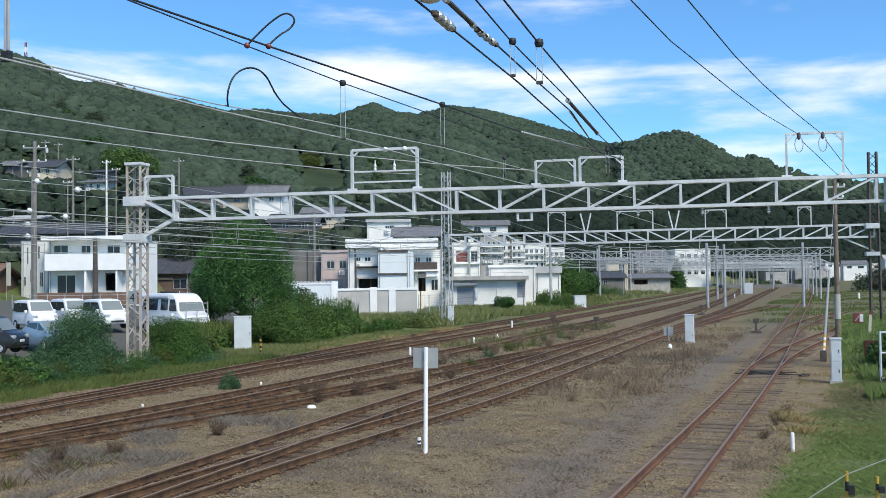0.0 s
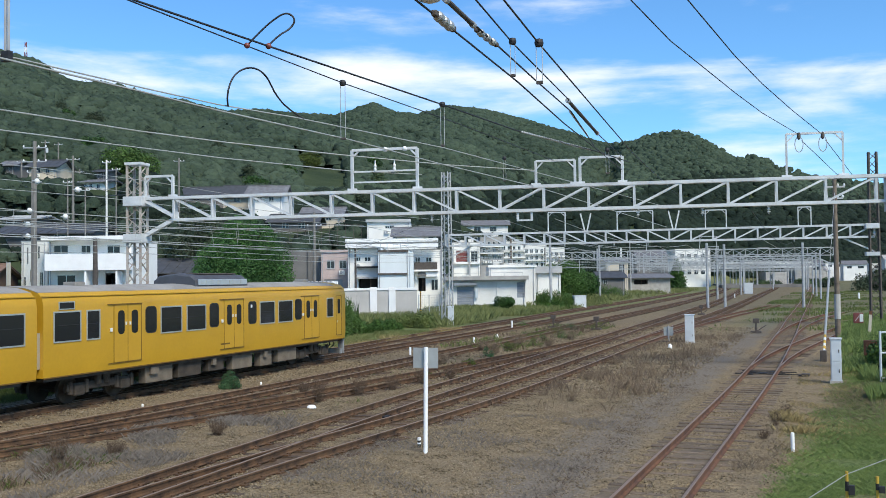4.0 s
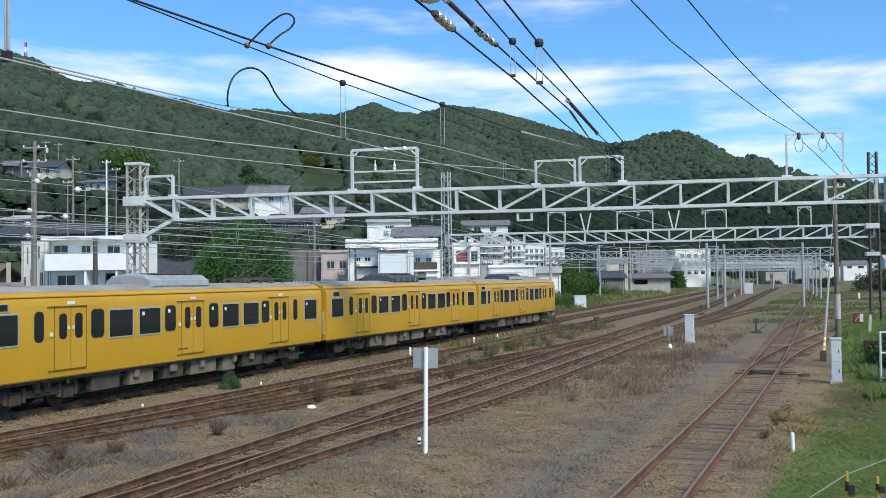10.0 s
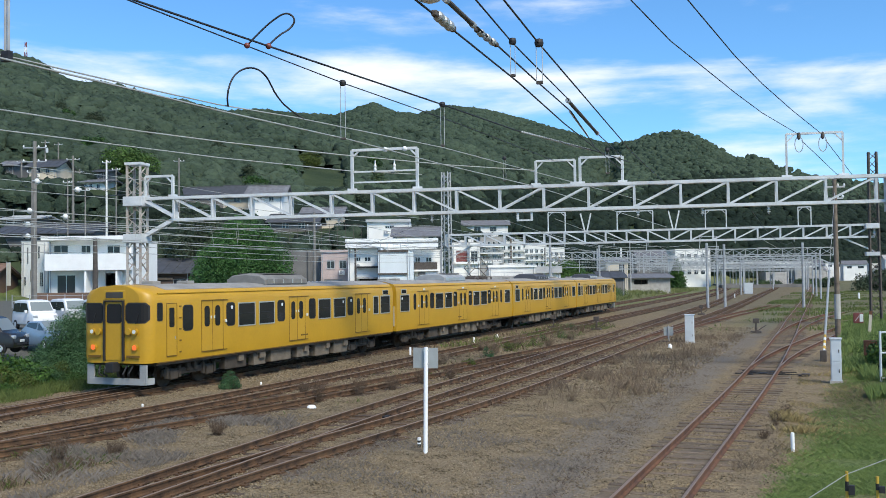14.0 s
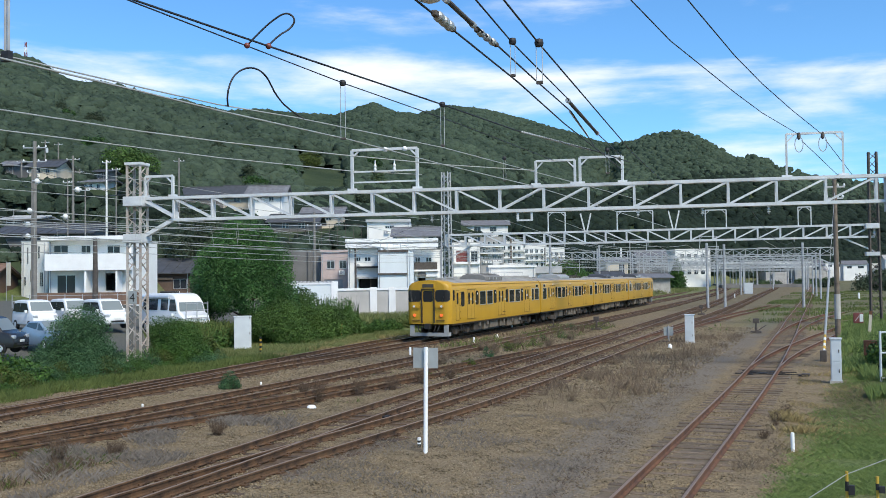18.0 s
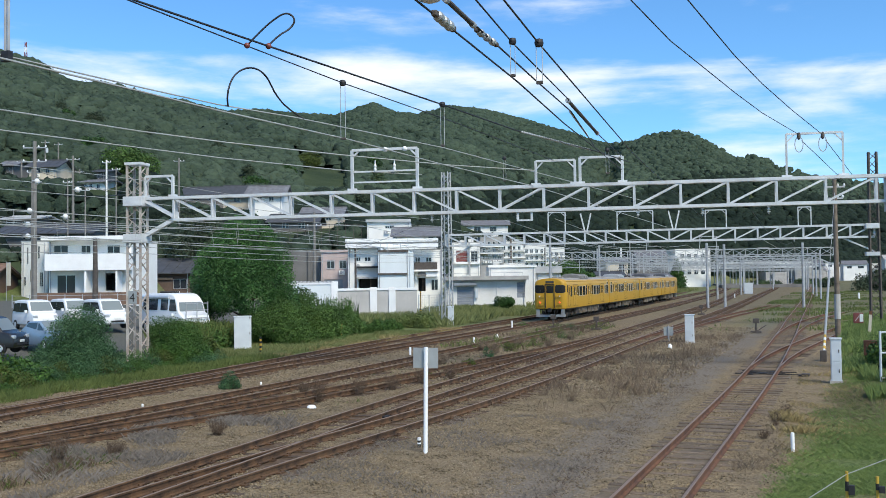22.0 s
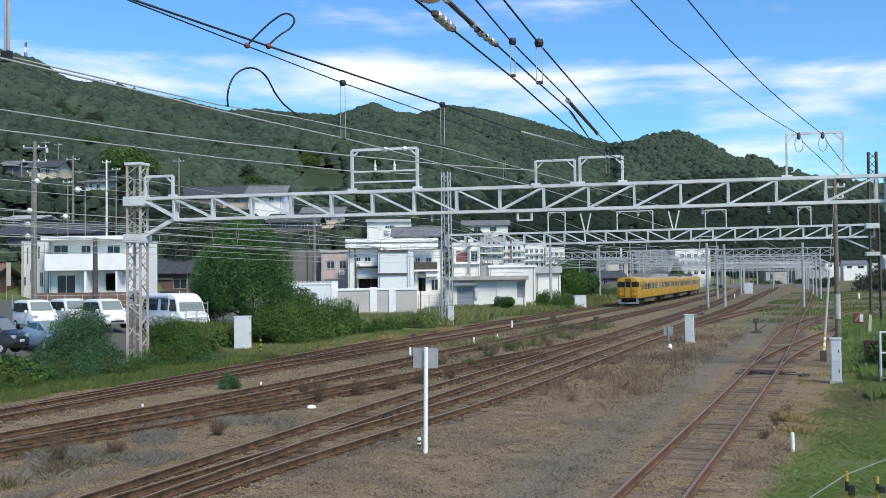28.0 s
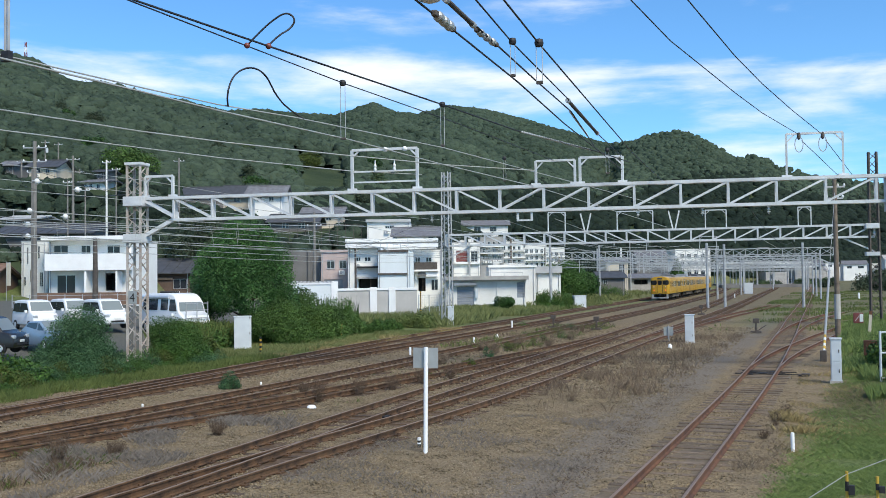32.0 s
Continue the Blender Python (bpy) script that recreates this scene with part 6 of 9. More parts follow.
building('house', 'small white-walled house on the hillside', 'house', -97.4, 129.4, 22.25, 3.69, 8.0, 21.13, 'wallwhite', 'gable', 'tilegrey', 0.58, 0.8, [(0.93, 19.98, 1.47, 20.86, 'win'), (2.21, 19.96, 2.77, 20.84, 'win')], [], 'houses of the town')
building('house', 'small hillside house among trees', 'house', -106.5, 141.9, 22.25, 2.11, 8.0, 24.61, 'wallgrey', 'gable', 'tiledark', 0.64, 0.8, [(0.53, 23.35, 0.85, 24.3, 'win'), (1.27, 23.34, 1.59, 24.29, 'win')], [], 'houses of the town')
building('house', 'wide hillside house with a dark hipped roof', 'house', -97.6, 156.4, 22.25, 8.94, 8.0, 21.15, 'wallgrey', 'gable', 'tiledark', 1.56, 0.80, [(2.24, 19.84, 3.58, 20.84, 'win'), (5.36, 19.8, 6.71, 20.8, 'win')], [], 'houses of the town')
building('house', 'hillside house with a dark tiled gable', 'house', -82.8, 149.4, 22.25, 7.75, 8.0, 19.64, 'wallcream', 'gable', 'tiledark', 2.09, 0.80, [(1.94, 18.41, 3.1, 19.35, 'win'), (4.65, 18.38, 5.81, 19.32, 'win')], [], 'houses of the town')
building('house', 'white hillside house with a grey roof', 'house', -74.0, 144.4, 22.25, 6.00, 8.0, 18.98, 'wallwhite', 'gable', 'tilegrey', 1.80, 0.80, [(1.5, 17.8, 2.4, 18.7, 'win'), (3.6, 17.77, 4.5, 18.67, 'win')], [], 'houses of the town')
building('house', 'shaded hillside house under the slope', 'house', -67.6, 141.6, 22.25, 7.76, 8.0, 13.91, 'wallgrey', 'gable', 'tiledark', 1.36, 0.80, [(1.94, 12.77, 3.11, 13.64, 'win'), (4.66, 12.74, 5.82, 13.61, 'win')], [], 'houses of the town')
building('house', 'hillside house with pale walls', 'house', -70.1, 156.8, 22.25, 6.99, 8.0, 16.25, 'wallcream', 'gable', 'tilegrey', 1.27, 0.80, [(1.75, 15.0, 2.8, 15.96, 'win'), (4.19, 14.97, 5.24, 15.93, 'win')], [], 'houses of the town')
building('house', 'far house on the wooded slope', 'house', -146.7, 287.6, 22.25, 12.81, 8.0, 38.33, 'wallcream', 'gable', 'tilegrey', 1.16, 0.80, [(3.2, 36.04, 5.12, 37.79, 'win'), (7.69, 35.98, 9.61, 37.73, 'win')], [], 'houses of the town')
building('house', 'far white house on the slope', 'house', -85.6, 280.2, 22.25, 14.12, 8.0, 20.43, 'wallwhite', 'gable', 'tilegrey', 1.41, 0.80, [(3.53, 18.36, 5.65, 19.95, 'win'), (8.47, 18.3, 10.59, 19.89, 'win')], [], 'houses of the town')
building('house', 'low shed with a pale roof', 'house', -81.8, 97.9, 22.25, 3.82, 8.0, 12.52, 'wallgrey', 'gable', 'roofsheet', 0.31, 0.80, [(0.96, 11.62, 1.53, 12.3, 'win'), (2.29, 11.6, 2.87, 12.29, 'win')], [], 'houses of the town')
building('house', 'long house with a dark tiled roof', 'house', -68.0, 84.1, 22.25, 10.54, 8.0, 9.69, 'wallgrey', 'gable', 'tiledark', 1.05, 0.80, [(2.64, 8.93, 4.22, 9.52, 'win'), (6.32, 8.88, 7.91, 9.47, 'win')], [], 'houses of the town')

FAR = random.Random(52)
for k in range(16):
    x, y = 4 + 4.6 * k + FAR.uniform(-2, 2), FAR.uniform(430, 600)
    w, top = FAR.uniform(7, 13), FAR.uniform(5.0, 10.5)
    building('house', FAR.choice(('distant pale house beyond the yard', 'distant grey-roofed house beyond the yard')), 'house', x, y, 10, w, 9.0, top, FAR.choice(('wallwhite', 'concretelite', 'wallcream', 'concrete')), FAR.choice(('gable', 'gable', 'flat')), FAR.choice(('tilegrey', 'roofsheet', 'concrete')), 1.8, 0.5, [(w * 0.15, top - 2.2, w * 0.35, top - 0.9, 'win'), (w * 0.6, top - 2.2, w * 0.85, top - 0.9, 'win')], [], 'houses beyond the yard')


def wall_run(name, x0, y0, x1, y1, h, label, material, cap=None, piers=(), th=0.18, z=None):
    a, b = Vector((x0, y0, 0)), Vector((x1, y1, 0))
    L = (b - a).length
    g = ground_z((x0 + x1) / 2, (y0 + y1) / 2) - 0.15 if z is None else z
    t = thing(name, Matrix.Translation((x0, y0, g)) @ Matrix.Rotation(math.atan2(b.y - a.y, b.x - a.x), 4, "Z"), label, "wall")
    part("wall_body", box(NB(), 0, 0, 0, L, th, h), M[material], t)
    if cap:
        part("coping", box(NB(), -0.06, -0.08, h + 0.002, L + 0.06, th + 0.08, h + 0.22, 0.02), M[cap], t)
    for u in piers:
        part("pier", box(NB(), u - 0.32, -0.12, 0, u + 0.32, th + 0.12, h + 0.30, 0.02), M["white"], t, "white painted pier")
    return t


wall_run("boundary_wall", -21.0, 79.6, -14.2, 82.6, 2.75, "grey rendered boundary wall with a white coping", "wallstone", "white", (3.35, 5.1))
OUT = wall_run("boundary_wall", -29.2, 84.5, -24.8, 86.2, 3.3, "low pale outbuilding wall with a ridged sheet top", "wallblue", "white", (4.6,))
for k in range(11):
    part("sheet_ridge", bar(NB(), (0.3 + 0.4 * k, -0.14, 3.56), (0.3 + 0.4 * k, 0.9, 3.62), 0.16, 0.08), M["roofsheet"], OUT)
part("roof_sheet", box(NB(), -0.05, 0.28, 3.42, 4.75, 1.6, 3.52), M["roofsheet"], OUT)
t = thing("slope_fence", Matrix.Translation((-56.6, 129.6, 10.6)) @ Matrix.Rotation(radians(22.25), 4, "Z"), "green-grey mesh fence along the top of a dark bank", "fence")
for k in range(10):
    part("post", tube(NB(), (1.25 * k, 0, -1.5), (1.25 * k, 0, 1.9), 0.03, n=6), M["steeldark"], t)
for z in (0.9, 1.8):
    part("rail", tube(NB(), (0, 0, z), (11.3, 0, z), 0.025, n=6), M["steeldark"], t)
t = thing("banner_flag", Matrix.Translation((-44.9, 63.3, ground_z(-44.9, 63.3))), "faded cream vertical banner on a thin pole", "banner")
part("pole", tube(NB(), (0, 0, 0), (0, 0, 3.4), 0.025, n=6), M["steelgrey"], t)
part("cloth", box(NB(), 0.03, -0.008, 1.3, 0.5, 0.008, 3.3), M["wallcream"], t)
part("cross_bar", tube(NB(), (0, 0, 3.32), (0.52, 0, 3.32), 0.015, n=6), M["steelgrey"], t)
wall_run("garden_fence", -43.4, 64.7, -34.6, 68.4, 1.1, "brown slatted garden fence before the white house", "fencebrown", None, (), 0.08)


def mesh_gate(x, y, rot, w, h):
    t = thing("mesh_gate", Matrix.Translation((x, y, ground_z(x, y) - 0.05)) @ Matrix.Rotation(radians(rot), 4, "Z"), "grey wire mesh gate beside the boundary wall", "gate")
    for u in (0, w * 0.33, w * 0.66, w):
        part("post", tube(NB(), (u, 0, 0), (u, 0, h), 0.04, n=8), M["steelgrey"], t)
    for z in (0.1, h - 0.05):
        part("rail", tube(NB(), (0, 0, z), (w, 0, z), 0.025, n=6), M["steelgrey"], t)
    g = NB()
    for k in range(int(w / 0.16)):
        bar(g, (0.16 * k + 0.08, 0, 0.1), (0.16 * k + 0.08, 0, h - 0.05), 0.012)
    for k in range(int(h / 0.16)):
        bar(g, (0, 0, 0.16 * k), (w, 0, 0.16 * k), 0.012)
    part("mesh", g, M["steelgrey"], t)


mesh_gate(-14.1, 82.7, 24, 3.0, 2.2)


def guard_rail(x0, y0, x1, y1, n, label):
    a, b = Vector((x0, y0, 0)), Vector((x1, y1, 0))
    t = thing("guard_rail", Matrix.Translation((x0, y0, ground_z(x0, y0))), label, "guard rail")
    d = b - a
    for i in range(n + 1):
        p = d * i / n
        part("post", tube(NB(), p + Vector((0, 0, -0.2)), p + Vector((0, 0, 0.95)), 0.03, n=8), M["steelgrey"], t)
    for z in (0.45, 0.85):
        part("rail", tube(NB(), Vector((0, 0, z)), d + Vector((0, 0, z)), 0.02, n=6), M["steelgrey"], t)


guard_rail(-33.3, 52.9, -25.0, 56.3, 7, "grey pipe guard rail along the parking lot")


# ---- parked vehicles ----
def vehicle(x, y, rot, prof, w, paint, glass, label, name="parked_car", wheels=(0.62, 2.75), r=0.28, extras=None):
    """A car from its side outline (x forward, z up), narrowing towards the roof; rot: heading in degrees from +X."""
    z = ground_z(x, y)
    t = thing(name, Matrix.Translation((x, y, z)) @ Matrix.Rotation(radians(rot), 4, "Z"), label, "car", "parked cars")
    bm = NB()
    zmax = max(p[1] for p in prof)

    def half(zz):
        return w / 2 * (1 - 0.13 * max(0, zz - 0.95) / (zmax - 0.95 + 1e-6))
    order = [[Vector((px, -half(pz) , pz)) for px, pz in prof], [Vector((px, half(pz), pz)) for px, pz in prof]]
    loft(bm, order)
    bmesh.ops.recalc_face_normals(bm, faces=bm.faces)
    bmesh.ops.bevel(bm, geom=list(bm.edges), offset=0.09, segments=3, affect="EDGES", profile=0.5)
    part("body", bm, M[paint], t, smooth=True)
    for quad, front in glass:
        for sg in ((-1, 1) if not front else (1,)):
            g = NB()
            if front:
                (xa, za), (xb, zb) = quad
                n = Vector((zb - za, 0, -(xb - xa))).normalized() if True else None
                if n.x < 0 and xa > 1.5:
                    n = -n
                if n.x > 0 and xa < 1.0:
                    n = -n
                pts = [Vector((xa, -half(za) * 0.88, za)), Vector((xa, half(za) * 0.88, za)), Vector((xb, half(zb) * 0.86, zb)), Vector((xb, -half(zb) * 0.86, zb))]
                loft(g, [[p + n * 0.012 for p in pts], [p - n * 0.03 for p in pts]])
            else:
                pts = [Vector((px, sg * (half(pz) + 0.008), pz)) for px, pz in quad]
                loft(g, [pts, [p - Vector((0, sg * 0.04, 0)) for p in pts]])
            bmesh.ops.recalc_face_normals(g, faces=g.faces)
            part("windscreen" if front else "side_window", g, M["carglass" if front else "darkwin"], t)
    for wx in wheels:
        for sg in (-1, 1):
            wh = NB()
            g = bmesh.ops.create_cone(wh, cap_ends=True, segments=18, radius1=r, radius2=r, depth=0.18)
            bmesh.ops.transform(wh, matrix=Matrix.Translation((wx, sg * (w / 2 - 0.06), r)) @ Matrix.Rotation(math.pi / 2, 4, "X"), verts=g["verts"])
            tyre = part("wheel", wh, M["black"], t)
            h = NB()
            g = bmesh.ops.create_cone(h, cap_ends=True, segments=14, radius1=r * 0.6, radius2=r * 0.55, depth=0.02)
            bmesh.ops.transform(h, matrix=Matrix.Translation((wx, sg * (w / 2 + 0.038), r)) @ Matrix.Rotation(math.pi / 2, 4, "X"), verts=g["verts"])
            part("rim", h, M["acsilver"], tyre)
    xf = max(p[0] for p in prof)
    for sg in (-1, 1):
        hl = NB()
        box(hl, xf - 0.34, sg * w * 0.40 - 0.13, 0.70, xf - 0.015, sg * w * 0.40 + 0.13, 0.88, 0.05)
        part("headlight", hl, M["acsilver"], t)
        mr = NB()
        box(mr, xf - 1.02, sg * (w / 2 + 0.09) - 0.08, 1.0, xf - 0.88, sg * (w / 2 + 0.09) + 0.08, 1.18, 0.03)
        part("mirror", mr, M[paint], t)
    gr = NB()
    box(gr, xf - 0.05, -w * 0.28, 0.40, xf + 0.008, w * 0.28, 0.50, 0.02)
    part("grille", gr, M["black"], t)
    bp = NB()
    box(bp, xf - 0.05, -w * 0.12, 0.54, xf + 0.02, w * 0.12, 0.66, 0.01)
    part("plate_bar", bp, M["porcelain"], t)
    return t


KEI = [(0.0, 0.30), (-0.04, 0.9), (0.06, 1.52), (0.26, 1.72), (1.2, 1.77), (2.12, 1.74), (2.42, 1.64), (2.86, 1.05), (3.22, 0.96), (3.38, 0.78), (3.42, 0.50), (3.36, 0.28)]
KEIG = [([(0.16, 1.08), (0.24, 1.55), (1.18, 1.58), (1.18, 1.04)], 0), ([(1.22, 1.04), (1.22, 1.58), (2.22, 1.57), (2.66, 1.04)], 0), (((2.84, 1.06), (2.42, 1.63)), 1)]
SED = [(0.0, 0.25), (0.0, 0.85), (0.35, 1.0), (0.95, 1.42), (2.0, 1.46), (2.95, 0.98), (3.85, 0.82), (3.95, 0.55), (3.95, 0.25)]
SEDG = [([(0.72, 1.03), (1.05, 1.36), (1.95, 1.39), (1.95, 1.0)], 0), ([(2.04, 1.0), (2.04, 1.38), (2.72, 1.02)], 0), (((2.90, 1.01), (2.08, 1.43)), 1), (((0.4, 1.02), (0.93, 1.38)), 1)]
VAN = [(0.0, 0.35), (0.0, 2.1), (0.10, 2.24), (0.3, 2.33), (3.3, 2.36), (3.8, 2.30), (4.15, 2.12), (4.4, 1.85), (4.62, 1.25), (5.0, 1.05), (5.08, 0.7), (5.08, 0.35)]
VANG = [([(0.5, 1.35), (0.5, 2.0), (2.2, 2.0), (2.2, 1.35)], 0), ([(2.6, 1.35), (2.6, 2.0), (3.4, 2.0), (3.4, 1.35)], 0), ([(3.6, 1.30), (3.6, 2.0), (4.16, 2.0), (4.46, 1.30)], 0), (((4.62, 1.30), (4.43, 1.82)), 1)]
vehicle(-23.9, 44.9, -24, KEI, 1.48, "carwhite", KEIG, "white boxy small car parked in the lot")
vehicle(-24.1, 48.0, -24, KEI, 1.48, "carwhite", KEIG, "white boxy small car parked between two others")
vehicle(-20.1, 46.6, -24, KEI, 1.48, "carwhite", KEIG, "white boxy small car with dark side windows")
VANOB = vehicle(-17.2, 48.6, -22, VAN, 1.9, "carwhite", VANG, "tall white camper van parked behind the bushes", "camper_van", (0.95, 4.1), 0.33)
vehicle(-15.9, 37.7, -18, SED, 1.65, "carblue", SEDG, "blue-grey hatchback parked behind the bush")
vehicle(-16.2, 33.0, 20, KEI, 1.6, "carblack", KEIG, "black boxy car half hidden by weeds")
part("skylight", box(NB(), 1.7, -0.45, 2.34, 2.6, 0.35, 2.46, 0.03), M["black"], VANOB, "dark roof hatch")
part("awning_roll", tube(NB(), (0.5, -0.93, 2.12), (3.6, -0.93, 2.12), 0.09, n=10), M["acsilver"], VANOB, "rolled silver side awning")
rk = NB()
for z in (0.9, 1.35, 1.75):
    tube(rk, (5.16, -0.75, z), (5.16, 0.75, z), 0.03, n=6)
for y in (-0.72, 0.0, 0.72):
    tube(rk, (5.16, y, 0.75), (5.16, y, 1.85), 0.03, n=6)
part("cycle_rack", rk, M["steelgrey"], VANOB, "grey pipe cycle rack")

# ---- overhead wires ----
FEED = "dark stranded feeder wire high over the tracks"
wire([(10.78, 7.0, 8.55), (11.3, 13.0, 8.55), (11.6, 16.8, 8.55), (12.3, 24.5, 8.55), (12.7, 29.9, 8.55), (13.9, 36.5, 8.55), (14.3, 40.3, 8.55)], 0.022, M["wiredark"], "thick dark messenger wire high over the tracks")
wire([(10.8, 7.5, 8.73), (10.8, 13.5, 8.73), (10.8, 17.2, 8.73), (10.8, 21.5, 8.73), (11.1, 28.9, 8.73), (11.2, 39.7, 8.73)], 0.015, M["wiredark"], FEED)
wire([(2.51, 11.9, 9.46), (3.1, 17.9, 9.46), (3.5, 22.6, 9.46), (3.9, 26.0, 9.46), (4.8, 29.1, 9.46), (6.5, 38.8, 9.46), (9.5, 76, 9.3)], 0.0225, M["wirelight"], "pale stranded feeder wire over the tracks")
wire([(8.7, 6.4, 7.64), (9.0, 12.4, 7.64), (9.2, 15.8, 7.64), (9.3, 18.4, 7.64), (9.8, 23.7, 7.64), (9.9, 30.2, 7.64), (10.4, 39.6, 7.64), (9.9, 77.5, 7.6)], 0.02, M["wirelight"], "pale stranded feeder wire over the tracks")
wire([(0.68, 12.9, 8.33), (2.0, 18.9, 8.33), (2.8, 23.5, 8.33), (3.7, 26.6, 8.33), (5.5, 31.1, 8.33), (7.8, 35.9, 8.33), (10.4, 39.6, 8.33)], 0.0213, M["wirelight"], "pale wire slanting across the tracks")
wire([(-3.33, 16.6, 8.59), (-2.0, 22.6, 8.59), (-1.1, 26.7, 8.59), (0.0, 31.6, 8.59), (2.3, 38.0, 8.59), (5.4, 38.9, 8.35)], 0.0213, M["wirelight"], "pale wire slanting across the tracks")
wire([(16.6, 8.1, 8.24), (16.1, 14.1, 8.24), (15.6, 21.0, 8.24), (15.0, 27.3, 8.24), (14.5, 34.0, 8.24), (14.0, 40.2, 8.24)], 0.02, M["wiredark"], FEED)
wire([(15.37, 12.4, 9.54), (14.9, 18.4, 9.54), (14.7, 21.1, 9.54), (14.2, 27.3, 9.54), (13.8, 32.8, 9.54), (12.9, 40.0, 9.3)], 0.024, M["wiredark"], FEED)
wire([(16.88, 10.4, 8.82), (16.3, 16.4, 8.82), (15.9, 19.8, 8.82), (15.3, 26.7, 8.82), (14.5, 34.1, 8.82), (14.0, 40.2, 8.82)], 0.017, M["wiredark"], FEED)
wire([(18.27, 7.8, 7.96), (17.7, 13.8, 7.96), (17.4, 16.7, 7.96), (16.5, 26.5, 7.96), (15.9, 33.0, 7.96), (15.4, 40.5, 7.96), (12.5, 77.5, 8.4)], 0.016, M["wiredark"], FEED)
wire([(17.98, 13.6, 9.42), (18.5, 19.6, 9.42), (18.7, 23.5, 9.42), (19.5, 31.2, 9.42), (20.0, 35.4, 9.42), (21.0, 41.6, 9.42)], 0.014, M["wiredark"], "thin dark wire over the siding")
wire([(19.12, 14.0, 9.38), (19.6, 20.0, 9.38), (20.0, 25.7, 9.38), (20.4, 29.9, 9.38), (21.0, 35.0, 9.38), (21.9, 41.8, 9.38)], 0.014, M["wiredark"], "thin dark wire over the siding")
wire([(21.1, 41.9, 9.2), (23.6, 60, 8.2), (24.9, 79.2, 8.0)], 0.014, M["wiredark"], "thin dark wire over the siding")
wire([(22.0, 42.1, 9.2), (24.0, 60, 8.3), (25.1, 79.2, 8.3)], 0.014, M["wiredark"], "thin dark wire over the siding")


def cable_loop(points, r, label):
    """A springy jumper cable: a smooth curve through the points."""
    cu = bpy.data.curves.new("jumper_cable", "CURVE")
    cu.dimensions, cu.bevel_depth, cu.bevel_resolution, cu.resolution_u = "3D", r, 2, 10
    sp = cu.splines.new("NURBS")
    sp.points.add(len(points) - 1)
    for p, q in zip(sp.points, points):
        p.co = (*q, 1)
    sp.use_endpoint_u, sp.order_u = True, 3
    cu.materials.append(M["wiredark"])
    ob = new("jumper_cable", cu)
    return tagged(ob, label, "cable")


cable_loop([(10.82, 17.19, 8.73), (11.02, 17.27, 8.96), (11.31, 17.37, 9.24), (11.62, 17.48, 9.44), (11.80, 17.56, 9.28), (11.69, 17.54, 9.08), (11.55, 17.2, 8.85), (11.6, 16.8, 8.56)], 0.020, "dark looped jumper cable joining two feeder wires")
cable_loop([(4.0, 26.3, 9.46), (4.2, 25.9, 9.7), (4.2, 26.3, 10.5), (4.38, 27.03, 10.9), (4.55, 27.7, 10.75), (4.45, 28.42, 10.2), (4.6, 29.0, 9.75), (4.9, 29.6, 9.46)], 0.030, "dark looped jumper cable standing over a feeder wire")


def clamp(p, r, material, label, name="wire_clamp"):
    return single(name, ball(NB(), (0, 0, 0), r, 1.0, 2), M[material], label, "clamp", Matrix.Translation(p), "wire fittings", smooth=True)


clamp((10.82, 17.19, 8.73), 0.065, "red", "dark red-brown wire clamp")
clamp((11.6, 16.8, 8.55), 0.065, "red", "red-brown porcelain wire clamp")


def hanger(p, drop, gap, label):
    """A dark insulator on a wire with two thin rods hanging from it."""
    t = thing("wire_hanger", Matrix.Translation(p), label, "hanger", "wire hangers")
    part("insulator", lathe(NB(), [(0.03, -0.075), (0.07, -0.06), (0.085, 0.0), (0.07, 0.06), (0.03, 0.075)], n=14), M["wiredark"], t)
    for s in (-1, 1):
        part("rod", tube(NB(), (s * gap / 2, s * 0.02, 0), (s * gap / 2, s * 0.02, -drop), 0.008, n=6), M["steelgrey"], t)
    part("end_clamp", box(NB(), -gap / 2 - 0.012, -0.025, -drop - 0.05, gap / 2 + 0.012, 0.025, -drop + 0.01, 0.01), M["steeldark"], t)


hanger((10.8, 21.5, 8.73), 1.40, 0.11, "dark insulator with two thin rods hanging down")
hanger((12.3, 24.5, 8.55), 1.12, 0.09, "dark insulator with two thin rods hanging down")
hanger((17.42, 16.6, 7.96), 0.70, 0.10, "dark round insulator with two thin rods")
hanger((15.95, 19.6, 8.82), 0.72, 0.09, "small dark clamp with two thin rods")
t = thing("u_bracket", Matrix.Translation((9.98, 39.4, 6.55)) @ Matrix.Rotation(radians(10.7), 4, "Z"), "small white U-shaped bracket under the gantry beam", "bracket")
for x in (-0.3, 0.3):
    part("leg", bar(NB(), (x, 0, 0.0), (x, 0, -0.36), 0.09), M["steelwhite"], t)
part("cross_bar", bar(NB(), (-0.34, 0, -0.36), (0.34, 0, -0.36), 0.07), M["steelwhite"], t)
for x, y in ((3.43, 76.97), (10.4, 77.75)):
    t = thing("v_bracket", Matrix.Translation((x, y, 7.42)) @ Matrix.Rotation(radians(6.7), 4, "Z"), "white V-shaped bracket on the gantry beam", "bracket", "V brackets")
    for s in (-1, 1):
        part("arm", bar(NB(), (0.08 * s, 0, 0), (0.42 * s, 0, 1.5), 0.11), M["steelwhite"], t)
for u in (0.352, 0.379):
    p = along(G1A, G1B, u)
    t = thing("frame_insulator", Matrix.Translation((p.x, p.y, 8.53)), "slim grey insulator standing on a frame bar", "insulator", "frame insulators")
    part("body", lathe(NB(), [(0.05, 0.0), (0.07, 0.08), (0.05, 0.16), (0.07, 0.24), (0.03, 0.34), (0.02, 0.5)], n=10), M["porcelain"], t)
